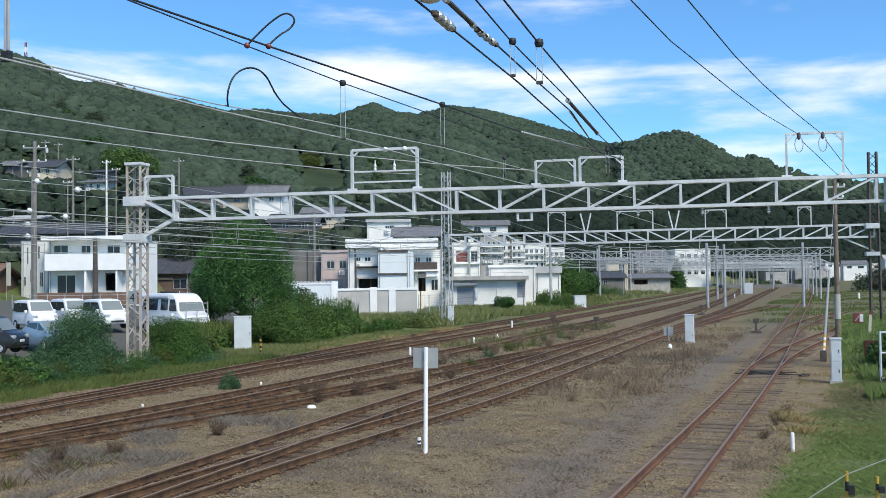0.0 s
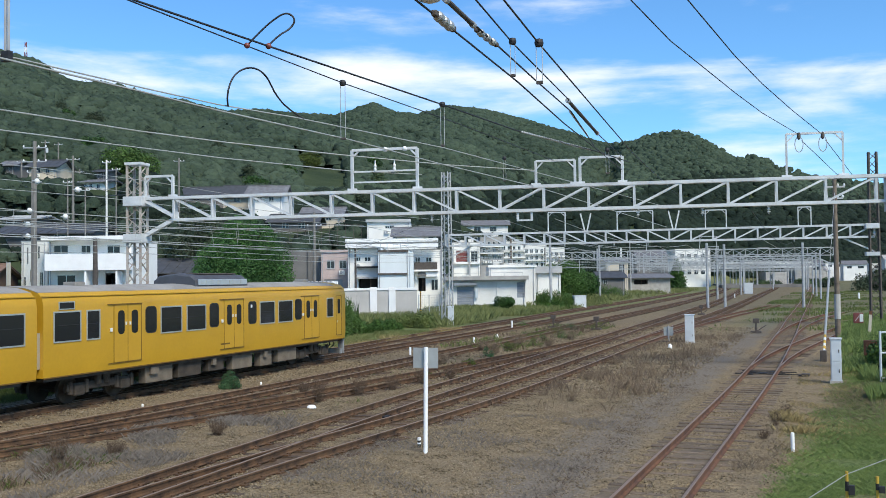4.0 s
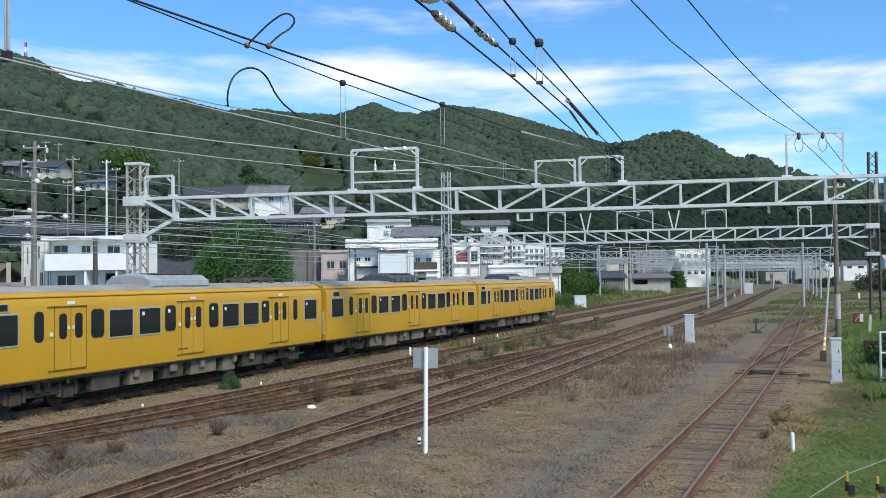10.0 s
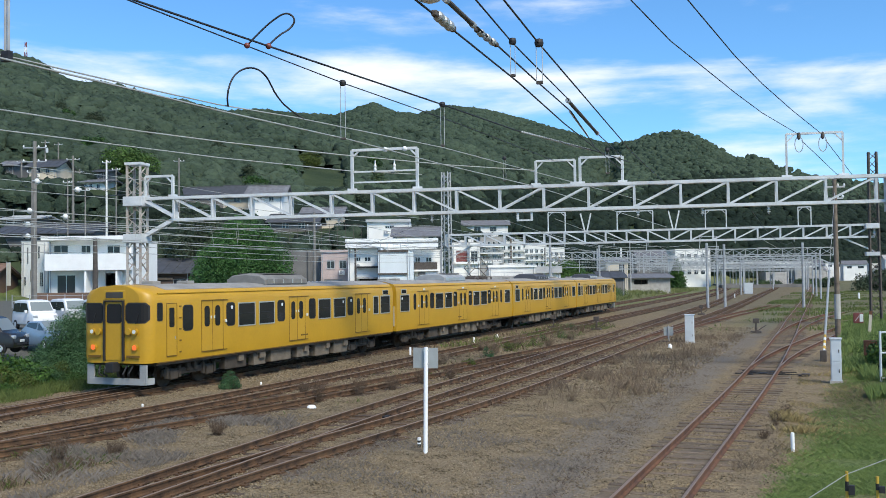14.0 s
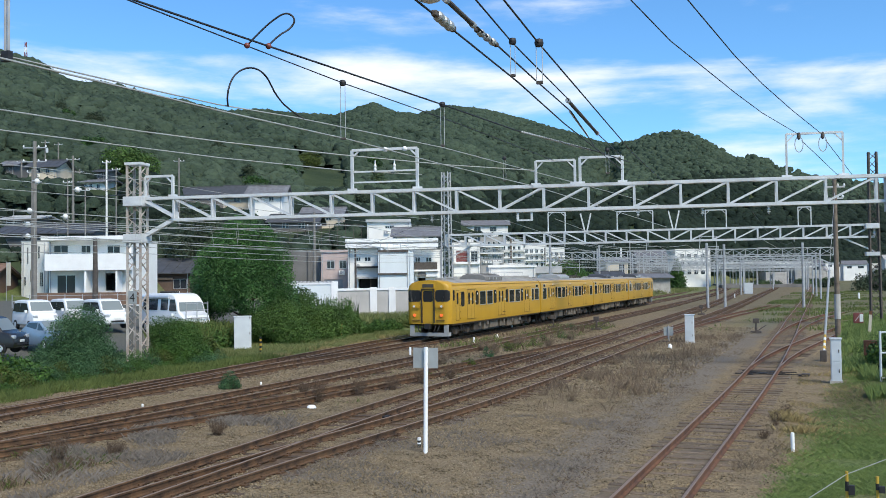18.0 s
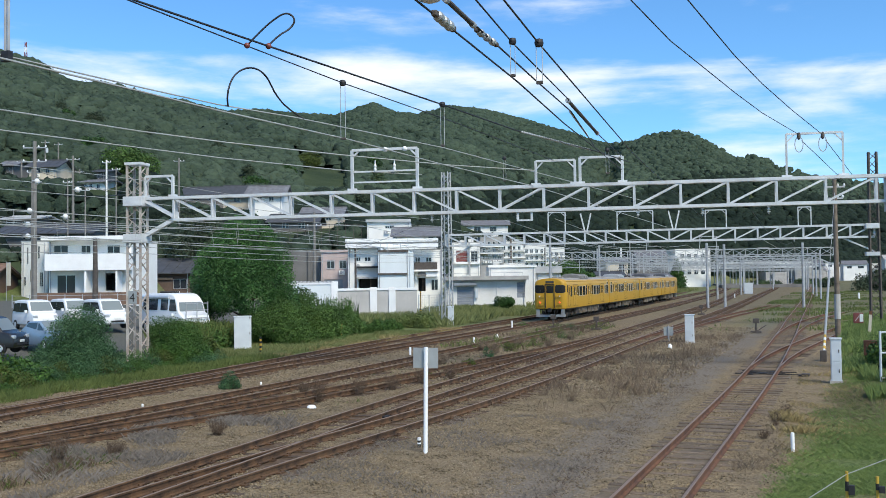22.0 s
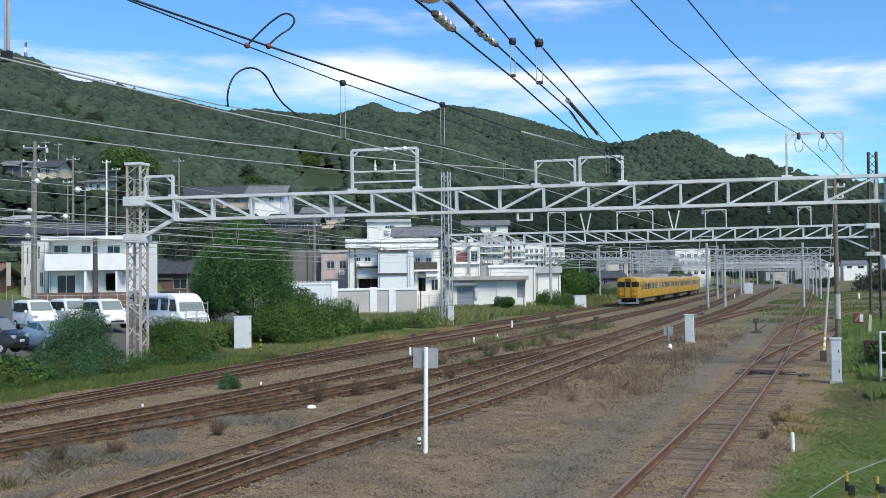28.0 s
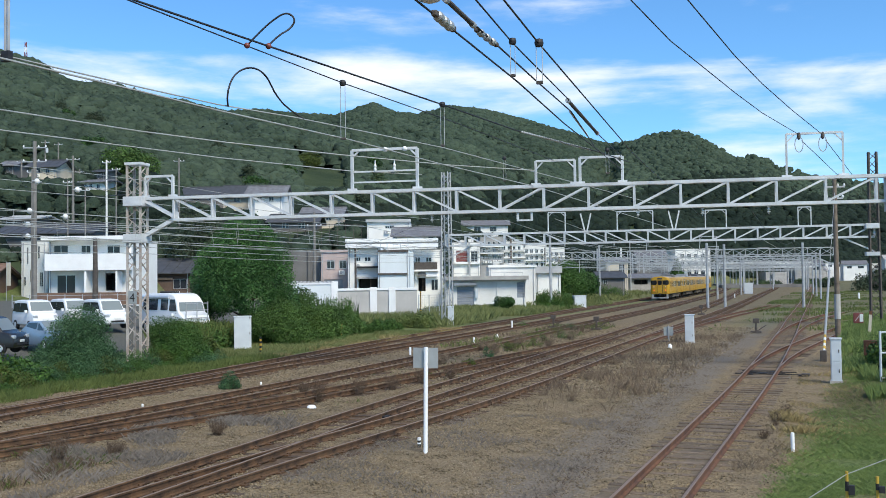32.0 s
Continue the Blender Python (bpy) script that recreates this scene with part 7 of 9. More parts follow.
for u, z in ((0.368, 9.46), (0.395, 9.46)):
    p = along(G1A, G1B, u)
    single("pin_insulator", lathe(NB(), [(0.03, -0.1), (0.10, -0.06), (0.12, 0.02), (0.06, 0.12)], n=12), M["porcelain"], "white insulator on top of the wire frame", "insulator", Matrix.Translation((p.x, p.y - 0.12, z)), "frame insulators", smooth=True)
hanger((9.9, 37.0, 8.6), 0.9, 0.10, "dark insulator hanging before the gantry")
hanger((14.9, 33.5, 8.2), 0.8, 0.10, "dark insulator hanging before the gantry")


def strain(p, q, kind, label):
    """A strain insulator string between two points of a wire."""
    p, q = Vector(p), Vector(q)
    d = q - p
    t = thing("strain_insulator", Matrix.Translation(p) @ d.to_track_quat("Z", "Y").to_matrix().to_4x4(), label, "insulator", "strain insulators")
    L = d.length
    if kind == "beads":
        for k in range(3):
            z = L * (0.2 + 0.3 * k)
            part("shed", lathe(NB(), [(0.03, z - 0.13), (0.085, z - 0.09), (0.095, z), (0.085, z + 0.09), (0.03, z + 0.13)], n=12), M["signback"], t)
        part("shackle", box(NB(), -0.05, -0.05, -0.1, 0.05, 0.05, 0.06, 0.02), M["steeldark"], t)
        part("shackle", box(NB(), -0.05, -0.05, L - 0.06, 0.05, 0.05, L + 0.1, 0.02), M["steeldark"], t)
    elif kind == "rod":
        part("rod", tube(NB(), (0, 0, 0), (0, 0, L), 0.055, n=10), M["steeldark"], t)
        for z in (0.0, L):
            part("cap", tube(NB(), (0, 0, z - 0.08), (0, 0, z + 0.08), 0.075, n=10), M["steelgrey"], t)
    else:
        n = max(4, int(L / 0.18))
        part("core", tube(NB(), (0, 0, 0), (0, 0, L), 0.03, n=8), M["signback"], t)
        for k in range(n):
            z = L * (k + 0.5) / n
            part("shed", lathe(NB(), [(0.024, z - 0.05), (0.040, z), (0.024, z + 0.05)], n=10), M["porcelain"], t)


strain((16.07, 15.0, 8.24), (15.98, 16.0, 8.24), "beads", "string of grey-white bead insulators on a wire")
strain((14.63, 21.0, 9.54), (14.58, 22.5, 9.54), "beads", "string of grey-white bead insulators on a wire")
strain((14.9, 18.4, 9.54), (14.71, 20.5, 9.54), "rod", "dark rod insulator in a feeder wire")
strain((13.77, 32.7, 9.54), (13.14, 37.9, 9.42), "ribbed", "long ribbed rod insulator in a wire")
strain((15.24, 26.9, 8.82), (14.55, 33.5, 8.82), "rod", "long dark rod insulator in a wire")
strain((12.75, 30.2, 8.55), (13.75, 35.8, 8.55), "ribbed", "long pale ribbed insulator in a wire")
single("dish_insulator", lathe(NB(), [(0.05, 0.10), (0.17, 0.06), (0.21, 0.0), (0.17, -0.05), (0.06, -0.09)][::-1], n=18), M["porcelain"], "white dish-shaped insulator on a feeder wire", "insulator", Matrix.Translation((16.24, 14.35, 8.33)), "strain insulators", smooth=True)
for x, y in ((21.0, 41.55), (21.9, 41.75)):
    t = thing("drop_insulator", Matrix.Translation((x, y, 9.36)), "dark insulator with a hanging wire loop", "insulator", "drop insulators")
    part("body", lathe(NB(), [(0.03, -0.16), (0.065, -0.10), (0.075, 0.0), (0.065, 0.10), (0.03, 0.14)], n=12), M["steeldark"], t)
    lp = NB()
    ring = [(0.16 * math.sin(a), 0, -0.45 - 0.32 * math.cos(a) + 0.1) for a in [math.pi + 2 * math.pi * k / 12 for k in range(13)]]
    for a, b in zip(ring, ring[1:]):
        tube(lp, a, b, 0.016, n=6, caps=False)
    part("wire_loop", lp, M["steelgrey"], t)
t = thing("drop_rods", Matrix(), "pair of grey rods hanging from a high wire", "hanger", "wire hangers")
for x in (3.19, 3.30):
    part("rod", tube(NB(), (x, 17.95, 12.6), (x, 17.95, 9.45), 0.035, n=8), M["steelgrey"], t)
part("end_clamp", box(NB(), 3.10, 17.88, 9.28, 3.38, 18.02, 9.55, 0.02), M["wiredark"], t)

# contact and messenger wires over every track, with droppers
OUTER = [(8, 0.1), (24, -0.8), (46, -2.85), (70, -4.3), (115, -6.1), (200, -9.3), (340, -16.0)]
OVER = [(0.0, lambda y: lerp_table(OUTER, y)), (0.0, bend), (3.4, bend), (9.4, lambda y: -0.9e-4 * max(y - 20, 0) ** 2), (11.5, lambda y: -0.25e-4 * max(y - 40, 0) ** 2), (19.3, lambda y: -0.2e-4 * max(y - 40, 0) ** 2)]
SPANS = [-42, -2, 38.5, 77.5, 118, 158, 199, 241, 285, 331]
for k, (x, f) in enumerate(OVER):
    pts, mes = [], []
    for i, y in enumerate(SPANS if k < 3 else SPANS[2:]):
        st = 0.2 * (-1) ** i
        pts.append((x + f(y) + st, y, 5.2))
        mes.append((x + f(y) + st * 0.3, y, 6.15))
    cw = wire(pts, 0.011, M["wirelight"], "thin copper contact wire over the track", 0.0, "contact_wire", 2)
    wire(mes, 0.012, M["wiredark" if k > 4 else "wirelight"], "thin messenger wire carrying the contact wire", 0.55, "messenger_wire", 8)
    for (x0, y0, _), (x1, y1, _), (m0, n0, _), (m1, n1, _) in zip(pts[1:5], pts[2:6], mes[1:5], mes[2:6]):
        for j in range(1, 8):
            u = j / 8
            dr = bar(NB(), (x0 + (x1 - x0) * u, y0 + (y1 - y0) * u, 5.2), (m0 + (m1 - m0) * u, n0 + (n1 - n0) * u, 6.15 - 0.55 * 4 * u * (1 - u)), 0.010)
            part("dropper", dr, M["wirelight"], cw)
# feeders past the towers on the verge side
for x, z, r in ((-8.5, 8.0, 0.014), (-8.6, 7.62, 0.014), (-8.4, 6.75, 0.012), (-8.6, 6.5, 0.012), (-8.5, 6.2, 0.012), (-8.5, 5.7, 0.014), (-7.3, 8.45, 0.012), (-7.2, 5.35, 0.012), (-7.2, 5.05, 0.012)):
    wire([(x - 0.4, -30, z), (x, 34.0, z), (x, 36.3, z), (x - 0.5, 75.6, z + 0.2), (x - 3, 117, z + 0.3), (x - 6, 157, z)], r, M["wirelight"], "thin pale wire along the verge", 0.25, n=8)
for x0, y0, z0, x1, y1, z1 in ((-7.9, 36.1, 7.9, -40, 60, 12), (-7.9, 36.1, 8.3, -66, 93, 19), (-7.9, 36.1, 6.3, -36, 57.5, 9.5), (-35.7, 57.4, 13, -66, 93, 18.5), (-35.7, 57.4, 12.6, -25.9, 92.7, 7.1), (-25.9, 92.7, 7.0, -8.3, 75.6, 9.5), (-8.3, 75.6, 9, -24.7, 142.9, 10)):
    wire([(x0, y0, z0), (x1, y1, z1)], 0.016, M["wiredark"], "thin dark street wire", 0.5, n=10)
# white ball insulators on short arms behind the tower
for x, y, z in ((-8.5, 30.6, 8.0), (-6.9, 31.2, 7.62), (-8.6, 30.3, 6.75), (-7.36, 31.0, 6.5), (-8.8, 30.4, 6.2), (-8.8, 30.4, 5.7)):
    t = thing("ball_insulator", Matrix.Translation((x, y, z)), "white porcelain ball insulator on a verge wire", "insulator", "ball insulators")
    part("ball", ball(NB(), (0, 0, 0), 0.12, 1.1, 2), M["porcelain"], t, smooth=True)
    part("cap", tube(NB(), (0, -0.25, 0), (0, 0.25, 0.0), 0.03, n=6), M["steelgrey"], t)
# small drop frames and insulators under the beams
for a, b, u in [(G1A, G1B, u) for u in (0.30, 0.43, 0.545, 0.70, 0.78, 0.86)] + [(G2A, G2B, u) for u in (0.2, 0.3, 0.42, 0.5, 0.62, 0.7, 0.83)]:
    p = along(a, b, u)
    t = thing("support_insulator", Matrix.Translation((p.x, p.y, 6.62)), "white support insulator under a gantry beam", "insulator", "support insulators")
    part("rod", tube(NB(), (0, 0, 0.05), (0, 0, -0.42), 0.02, n=6), M["steelgrey"], t)
    for k in range(3):
        part("shed", lathe(NB(), [(0.03, -0.16 - 0.1 * k), (0.08, -0.12 - 0.1 * k), (0.03, -0.08 - 0.1 * k)], n=10), M["porcelain"], t)

# ---- poles ----


def pole(x, y, top, r, material, label, arms=(), name="utility_pole", can=False):
    z = ground_z(x, y)
    t = thing(name, Matrix.Translation((x, y, z)), label, "pole", "utility poles")
    h = top - z
    part("shaft", tube(NB(), (0, 0, -0.3), (0, 0, h), r, r * 0.7, 12), M[material], t)
    for dz, w in arms:
        arm = part("cross_arm", bar(NB(), (-w / 2 * 0.93, -w / 2 * 0.37, h - dz), (w / 2 * 0.93, w / 2 * 0.37, h - dz), 0.09), M["steelgrey"], t)
        for s in (-1, 0.35, 1):
            part("insulator", lathe(NB(), [(0.03, 0.02), (0.075, 0.06), (0.06, 0.16), (0.03, 0.2)], (s * w / 2 * 0.9, s * w / 2 * 0.36, h - dz), 10), M["porcelain"], arm)
    if can:
        part("transformer", tube(NB(), (0.45, 0, h - 2.6), (0.45, 0, h - 1.6), 0.26, n=14), M["cabinet"], t, "pale grey pole transformer")
    return t


pole(-35.7, 57.4, 14.9, 0.20, "polegrey", "tall weathered concrete utility pole behind the lot", ((0.5, 1.8), (1.6, 1.8)))
for x, y, top, can in ((-110.9, 128.8, 25.8, False), (-129.7, 153.3, 33.6, True), (-128.5, 155.7, 33.4, False), (-65.8, 93.4, 19.7, False), (-115.9, 148.3, 26.3, True), (-72.4, 122.9, 23.1, False)):
    pole(x, y, top, 0.19, "polegrey", "grey utility pole on the hillside", ((0.5, 1.6),), can=can)
for x, y, top, r, m in ((-45.4, 66.7, 14.2, 0.11, "polegrey"), (-50.1, 76.0, 14.3, 0.10, "polegrey"), (-45.5, 73.5, 13.1, 0.09, "polegrey"), (-52.0, 83.8, 17.3, 0.13, "concretelite"), (-55.2, 89.0, 17.2, 0.10, "polegrey")):
    pole(x, y, top, r, m, "thin utility pole on the slope behind the white house", ((0.3, 0.9),))
pole(-27.0, 85.8, 10.7, 0.17, "polegrey", "grey concrete utility pole before the pink building", ((0.5, 1.8), (1.4, 1.4)))
pole(-36.3, 64.7, 7.6, 0.25, "steeldark", "thick dark brown pillar before the white house", name="sign_pillar")
pole(-24.7, 142.9, 10.1, 0.22, "wood", "dark weathered pole behind the warehouse", ((0.6, 1.4),))
pole(-17.8, 145.8, 6.9, 0.24, "wood", "short dark pole beside the warehouse", ())
pole(-25.9, 92.7, 7.1, 0.14, "steeldark", "thin dark pole with a lamp arm", ((0.3, 0.9),))
pole(-22.1, 213.3, 10.0, 0.25, "white", "white-banded post beside the line", ())
pole(-30, 180, 9.5, 0.2, "polegrey", "grey utility pole among houses", ((0.5, 1.6),))
pole(-24, 236, 9.5, 0.2, "steelgrey", "grey steel post beside the line", ((0.5, 1.6),))
pole(22.3, 62.8, 9.6, 0.165, "wood", "brown utility pole with a white sleeve in the yard", ((0.6, 1.2), (1.3, 1.0)))
bmz = NB()
tube(bmz, (22.3, 62.8, 1.0), (22.3, 62.8, 2.5), 0.185, n=14)
single("pole_sleeve", bmz, M["concrete"], "pale protective sleeve round the yard pole", "sleeve")
t = thing("guy_wire", Matrix(), "guy wire with a pale sleeve and striped guard", "guy wire")
a, b = Vector((21.65, 46.5, -0.2)), Vector((22.3, 62.4, 8.6))
d = (b - a).normalized()
part("cable", tube(NB(), a, b, 0.012, n=6), M["steelgrey"], t)
part("sleeve", tube(NB(), a + d * 2.2, a + d * 8.5, 0.055, n=8), M["signback"], t, "pale green-grey plastic sleeve")
for k in range(6):
    part("stripe", tube(NB(), a + d * (0.75 + 0.24 * k), a + d * (0.99 + 0.24 * k), 0.062, n=10), M["hazyellow" if k % 2 else "porcelain"], t)
part("anchor_block", box(NB(), 21.52, 46.3, -0.25, 21.80, 46.6, 0.30, 0.03), M["steeldark"], t)

for az, d, h in ((-45.75, 700, 17),):
    x, y = 22.3 + d * math.sin(radians(az)), d * math.cos(radians(az))
    z = ground_z(x, y)
    t = thing("radio_mast", Matrix.Translation((x, y, z - 1)), "white and red lattice radio mast on the ridge", "mast")
    for k in range(5):
        s = 1.5 * (1 - 0.12 * k)
        sec = NB()
        for i in range(4):
            a, b = math.pi / 2 * i, math.pi / 2 * (i + 1)
            bar(sec, (s * math.cos(a), s * math.sin(a), h * k / 5), (s * 0.9 * math.cos(a), s * 0.9 * math.sin(a), h * (k + 1) / 5), 0.35)
            bar(sec, (s * math.cos(a), s * math.sin(a), h * k / 5), (s * 0.9 * math.cos(b), s * 0.9 * math.sin(b), h * (k + 1) / 5), 0.3)
        part("section", sec, M["white" if k % 2 else "red"], t)

# ---- things beside the tracks ----


def cabinet(x, y, w, d, h, rot, label, legs=0.0, split=0.5):
    t = thing("equipment_cabinet", Matrix.Translation((x, y, ground_z(x, y) - 0.03)) @ Matrix.Rotation(radians(rot), 4, "Z"), label, "cabinet", "line-side cabinets")
    part("plinth", box(NB(), -w / 2 - 0.04, -d / 2 - 0.04, 0, w / 2 + 0.04, d / 2 + 0.04, 0.12), M["concrete"], t)
    part("body", box(NB(), -w / 2, -d / 2, 0.10, w / 2, d / 2, h, 0.015), M["cabinet"], t)
    part("roof_cap", box(NB(), -w / 2 - 0.03, -d / 2 - 0.03, h - 0.01, w / 2 + 0.03, d / 2 + 0.03, h + 0.04, 0.01), M["cabinet"], t)
    for z0, z1 in ((0.16, h * split - 0.015), (h * split + 0.015, h - 0.06)):
        dr = part("door", box(NB(), -w / 2 + 0.03, -d / 2 - 0.012, z0, w / 2 - 0.03, -d / 2 + 0.005, z1, 0.004), M["cabinet"], t)
        part("handle", box(NB(), w / 2 - 0.10, -d / 2 - 0.03, (z0 + z1) / 2 - 0.06, w / 2 - 0.07, -d / 2 - 0.01, (z0 + z1) / 2 + 0.06), M["steeldark"], dr)
    return t


cabinet(14.3, 57.3, 0.50, 0.45, 1.66, 3, "tall pale grey equipment cabinet in the gravel")
cabinet(22.2, 37.3, 0.36, 0.34, 1.60, 2, "narrow pale grey cabinet at the grass edge")
cabinet(-8.75, 45.9, 0.95, 0.75, 1.95, 35, "square pale grey cabinet among the bushes", split=0.98)
cabinet(5.6, 205, 1.7, 1.0, 2.3, 10, "distant pale grey relay box beside a post", split=0.98)
cabinet(-7.5, 117.6, 1.5, 1.0, 1.6, 30, "pale grey equipment box on the verge", split=0.98)
cabinet(-7.6, 74.6, 0.5, 0.35, 1.6, 20, "white equipment box beside the lattice mast", split=0.98)

t = thing("track_sign", Matrix.Translation((13.62, 20.0, ground_z(13.62, 20))) @ Matrix.Rotation(radians(14), 4, "Z") @ Matrix.Rotation(radians(0.9), 4, "Y"), "square sign seen from behind on a white post", "sign")
part("post", tube(NB(), (0, 0, -0.3), (0, 0, 2.38), 0.048, n=14), M["white"], t, "white painted post")
pl = part("plate", box(NB(), -0.30, 0.055, 1.90, 0.27, 0.068, 2.36, 0.004), M["signback"], t, "grey metal back of the sign plate")
for z in (2.0, 2.3):
    part("bracket", box(NB(), -0.055, -0.03, z - 0.012, 0.055, 0.054, z + 0.012), M["alu"], pl)

t = thing("small_sign_stand", Matrix.Translation((13.0, 57.8, ground_z(13, 57.8))) @ Matrix.Rotation(radians(8), 4, "Z"), "low grey sign plate on a short post", "sign")
part("post", tube(NB(), (0, 0, -0.2), (0, 0, 0.98), 0.05, n=10), M["steelgrey"], t)
part("plate", box(NB(), -0.28, 0.05, 0.40, 0.28, 0.07, 0.92), M["signback"], t)
part("foot", box(NB(), -0.5, -0.15, -0.05, 0.9, 0.2, 0.10), M["steeldark"], t)


def marker(x, y, h, r, label, dome=False):
    z = ground_z(x, y)
    if dome:
        return single("dome_marker", lathe(NB(), [(r, 0), (r * 0.97, h * 0.35), (r * 0.75, h * 0.75), (r * 0.35, h * 0.97), (0.02, h)], n=20), M["white"], label, "marker", Matrix.Translation((x, y, z)), "line-side markers", smooth=True)
    return single("marker_post", lathe(NB(), [(r, -0.2), (r, h - 0.03), (r * 0.8, h), (0.01, h + 0.005)], n=12), M["white"], label, "marker", Matrix.Translation((x, y, z)), "line-side markers")


WP = "short white marker post beside the track"
for x, y, h, r in ((1.9, 24.6, 0.085, 0.036), (2.0, 31.2, 0.11, 0.04), (-0.9, 70.5, 0.62, 0.065), (1.9, 54.6, 0.36, 0.06), (1.9, 45.2, 0.42, 0.06), (21.3, 22.8, 0.40, 0.042), (25.2, 150, 0.9, 0.14), (6.0, 172, 0.7, 0.1)):
    marker(x, y, h, r, WP)
t = thing("banded_marker", Matrix.Translation((13.2, 20.6, ground_z(13.2, 20.6))), "small black post with white bands", "marker", "line-side markers")
part("post", tube(NB(), (0, 0, -0.1), (0, 0, 0.22), 0.038, n=12), M["black"], t)
for z0, z1 in ((0.08, 0.115), (0.165, 0.226)):
    part("band", tube(NB(), (0, 0, z0), (0, 0, z1), 0.042, n=12), M["white"], t)
marker(7.2, 26.0, 0.11, 0.15, "white dome marker on the gravel", True)
marker(13.9, 52.6, 0.26, 0.12, "white domed lamp beside the weeds", True)
marker(1.5, 60.0, 0.24, 0.10, "small white ball-topped marker", True)


def hazard_post(x, y, h, label):
    z = ground_z(x, y)
    t = thing("hazard_post", Matrix.Translation((x, y, z)), label, "post", "hazard posts")
    part("core", tube(NB(), (0, 0, -0.2), (0, 0, h), 0.055, n=10), M["black"], t)
    n = max(2, int(h / 0.22))
    for k in range(n):
        part("band", tube(NB(), (0, 0, h * (k + 0.1) / n), (0, 0, h * (k + 0.6) / n), 0.062, n=10), M["hazyellow"], t)


hazard_post(-5.75, 43.1, 0.95, "yellow and black striped post at the verge")
hazard_post(-8.1, 56.4, 1.1, "yellow and black striped post in the weeds")
hazard_post(-12.6, 79.8, 2.6, "tall yellow and black striped pole cover")


def switch_stand(x, y, label):
    z = ground_z(x, y)
    t = thing("switch_stand", Matrix.Translation((x, y, z)), label, "switch stand", "switch stands")
    part("base", box(NB(), -0.35, -0.2, 0, 0.35, 0.2, 0.16, 0.02), M["steeldark"], t)
    part("post", tube(NB(), (0, 0, 0.1), (0, 0, 0.75), 0.06, n=8), M["steeldark"], t)
    part("head", box(NB(), -0.2, -0.1, 0.68, 0.2, 0.1, 1.0, 0.03), M["steeldark"], t)
    part("lever", tube(NB(), (0.05, 0, 0.15), (0.65, 0.15, 0.55), 0.03, n=6), M["steeldark"], t)


switch_stand(1.9, 72.2, "dark point machine lever beside the track")
switch_stand(5.9, 69.6, "dark point lever stand between tracks")
switch_stand(17.2, 67.9, "low dark signal stand in the dirt")
switch_stand(9.8, 98, "dark point machine between tracks")
t = thing("dwarf_signal", Matrix.Translation((23.6, 71.5, ground_z(23.6, 71.5))), "small red and white dwarf signal in the grass", "signal")
part("case", box(NB(), -0.32, -0.15, 0.35, 0.32, 0.15, 1.05, 0.04), M["red"], t)
part("panel", box(NB(), 0.08, -0.17, 0.45, 0.30, -0.152, 0.98), M["porcelain"], t)
part("arrow_bar", bar(NB(), (-0.2, -0.165, 0.5), (0.05, -0.165, 0.85), 0.06, 0.02), M["porcelain"], t)
for x in (-0.22, 0.22):
    part("leg", tube(NB(), (x, 0, -0.1), (x, 0, 0.4), 0.03, n=6), M["steeldark"], t)
t = thing("yard_box", Matrix.Translation((23.5, 43.2, ground_z(23.5, 43.2))), "rust-brown metal box on a short post", "box")
part("case", box(NB(), -0.25, -0.12, 0.40, 0.25, 0.12, 1.02, 0.02), M["rust"], t)
part("post", tube(NB(), (0, 0, -0.1), (0, 0, 0.45), 0.06, n=8), M["steeldark"], t)
t = thing("pipe_gate", Matrix.Translation((23.62, 36.2, ground_z(23.7, 36.2))), "pale pipe-framed fence panel at the yard edge", "fence")
for x in (0, 1.1, 2.2):
    part("post", tube(NB(), (x, 0.2 * x, -0.1), (x, 0.2 * x, 1.75 + 0.1 * (x > 0)), 0.04, n=8), M["cabinet"], t)
for z in (0.15, 1.0, 1.7):
    part("rail", tube(NB(), (0, 0, z), (2.2, 0.44, z + 0.1), 0.03, n=8), M["cabinet"], t)
t = thing("leaning_stake", Matrix.Translation((24.0, 62, ground_z(24, 62))) @ Matrix.Rotation(radians(4), 4, "Y"), "weathered striped wooden stake", "stake")
part("shaft", box(NB(), -0.08, -0.05, -0.1, 0.08, 0.05, 1.5, 0.01), M["wallcream"], t)
part("cap", box(NB(), -0.085, -0.055, 1.3, 0.085, 0.055, 1.52), M["rust"], t)


def rope_post(x, y, h):
    z = ground_z(x, y)
    t = thing("rope_post", Matrix.Translation((x, y, z)), "yellow and black rope barrier post", "post", "rope posts")
    part("shaft", tube(NB(), (0, 0, -0.2), (0, 0, h), 0.027, n=10), M["hazyellow"], t)
    part("band", tube(NB(), (0, 0, h * 0.45), (0, 0, h * 0.72), 0.031, n=10), M["black"], t)
    part("cap", box(NB(), 0.02, -0.05, h * 0.35, 0.12, 0.05, h * 0.62, 0.01), M["black"], t)


rope_post(22.37, 17.55, 0.60)
rope_post(22.85, 18.0, 0.42)
rope_post(23.5, 19.6, 0.62)
wire([(21.6, 15.0, 0.30), (22.37, 17.55, 0.37), (23.5, 19.6, 0.50)], 0.007, M["signback"], "pale rope strung between barrier posts", 0.05, "barrier_rope", 8)

# ---- trees of the town and slopes ----


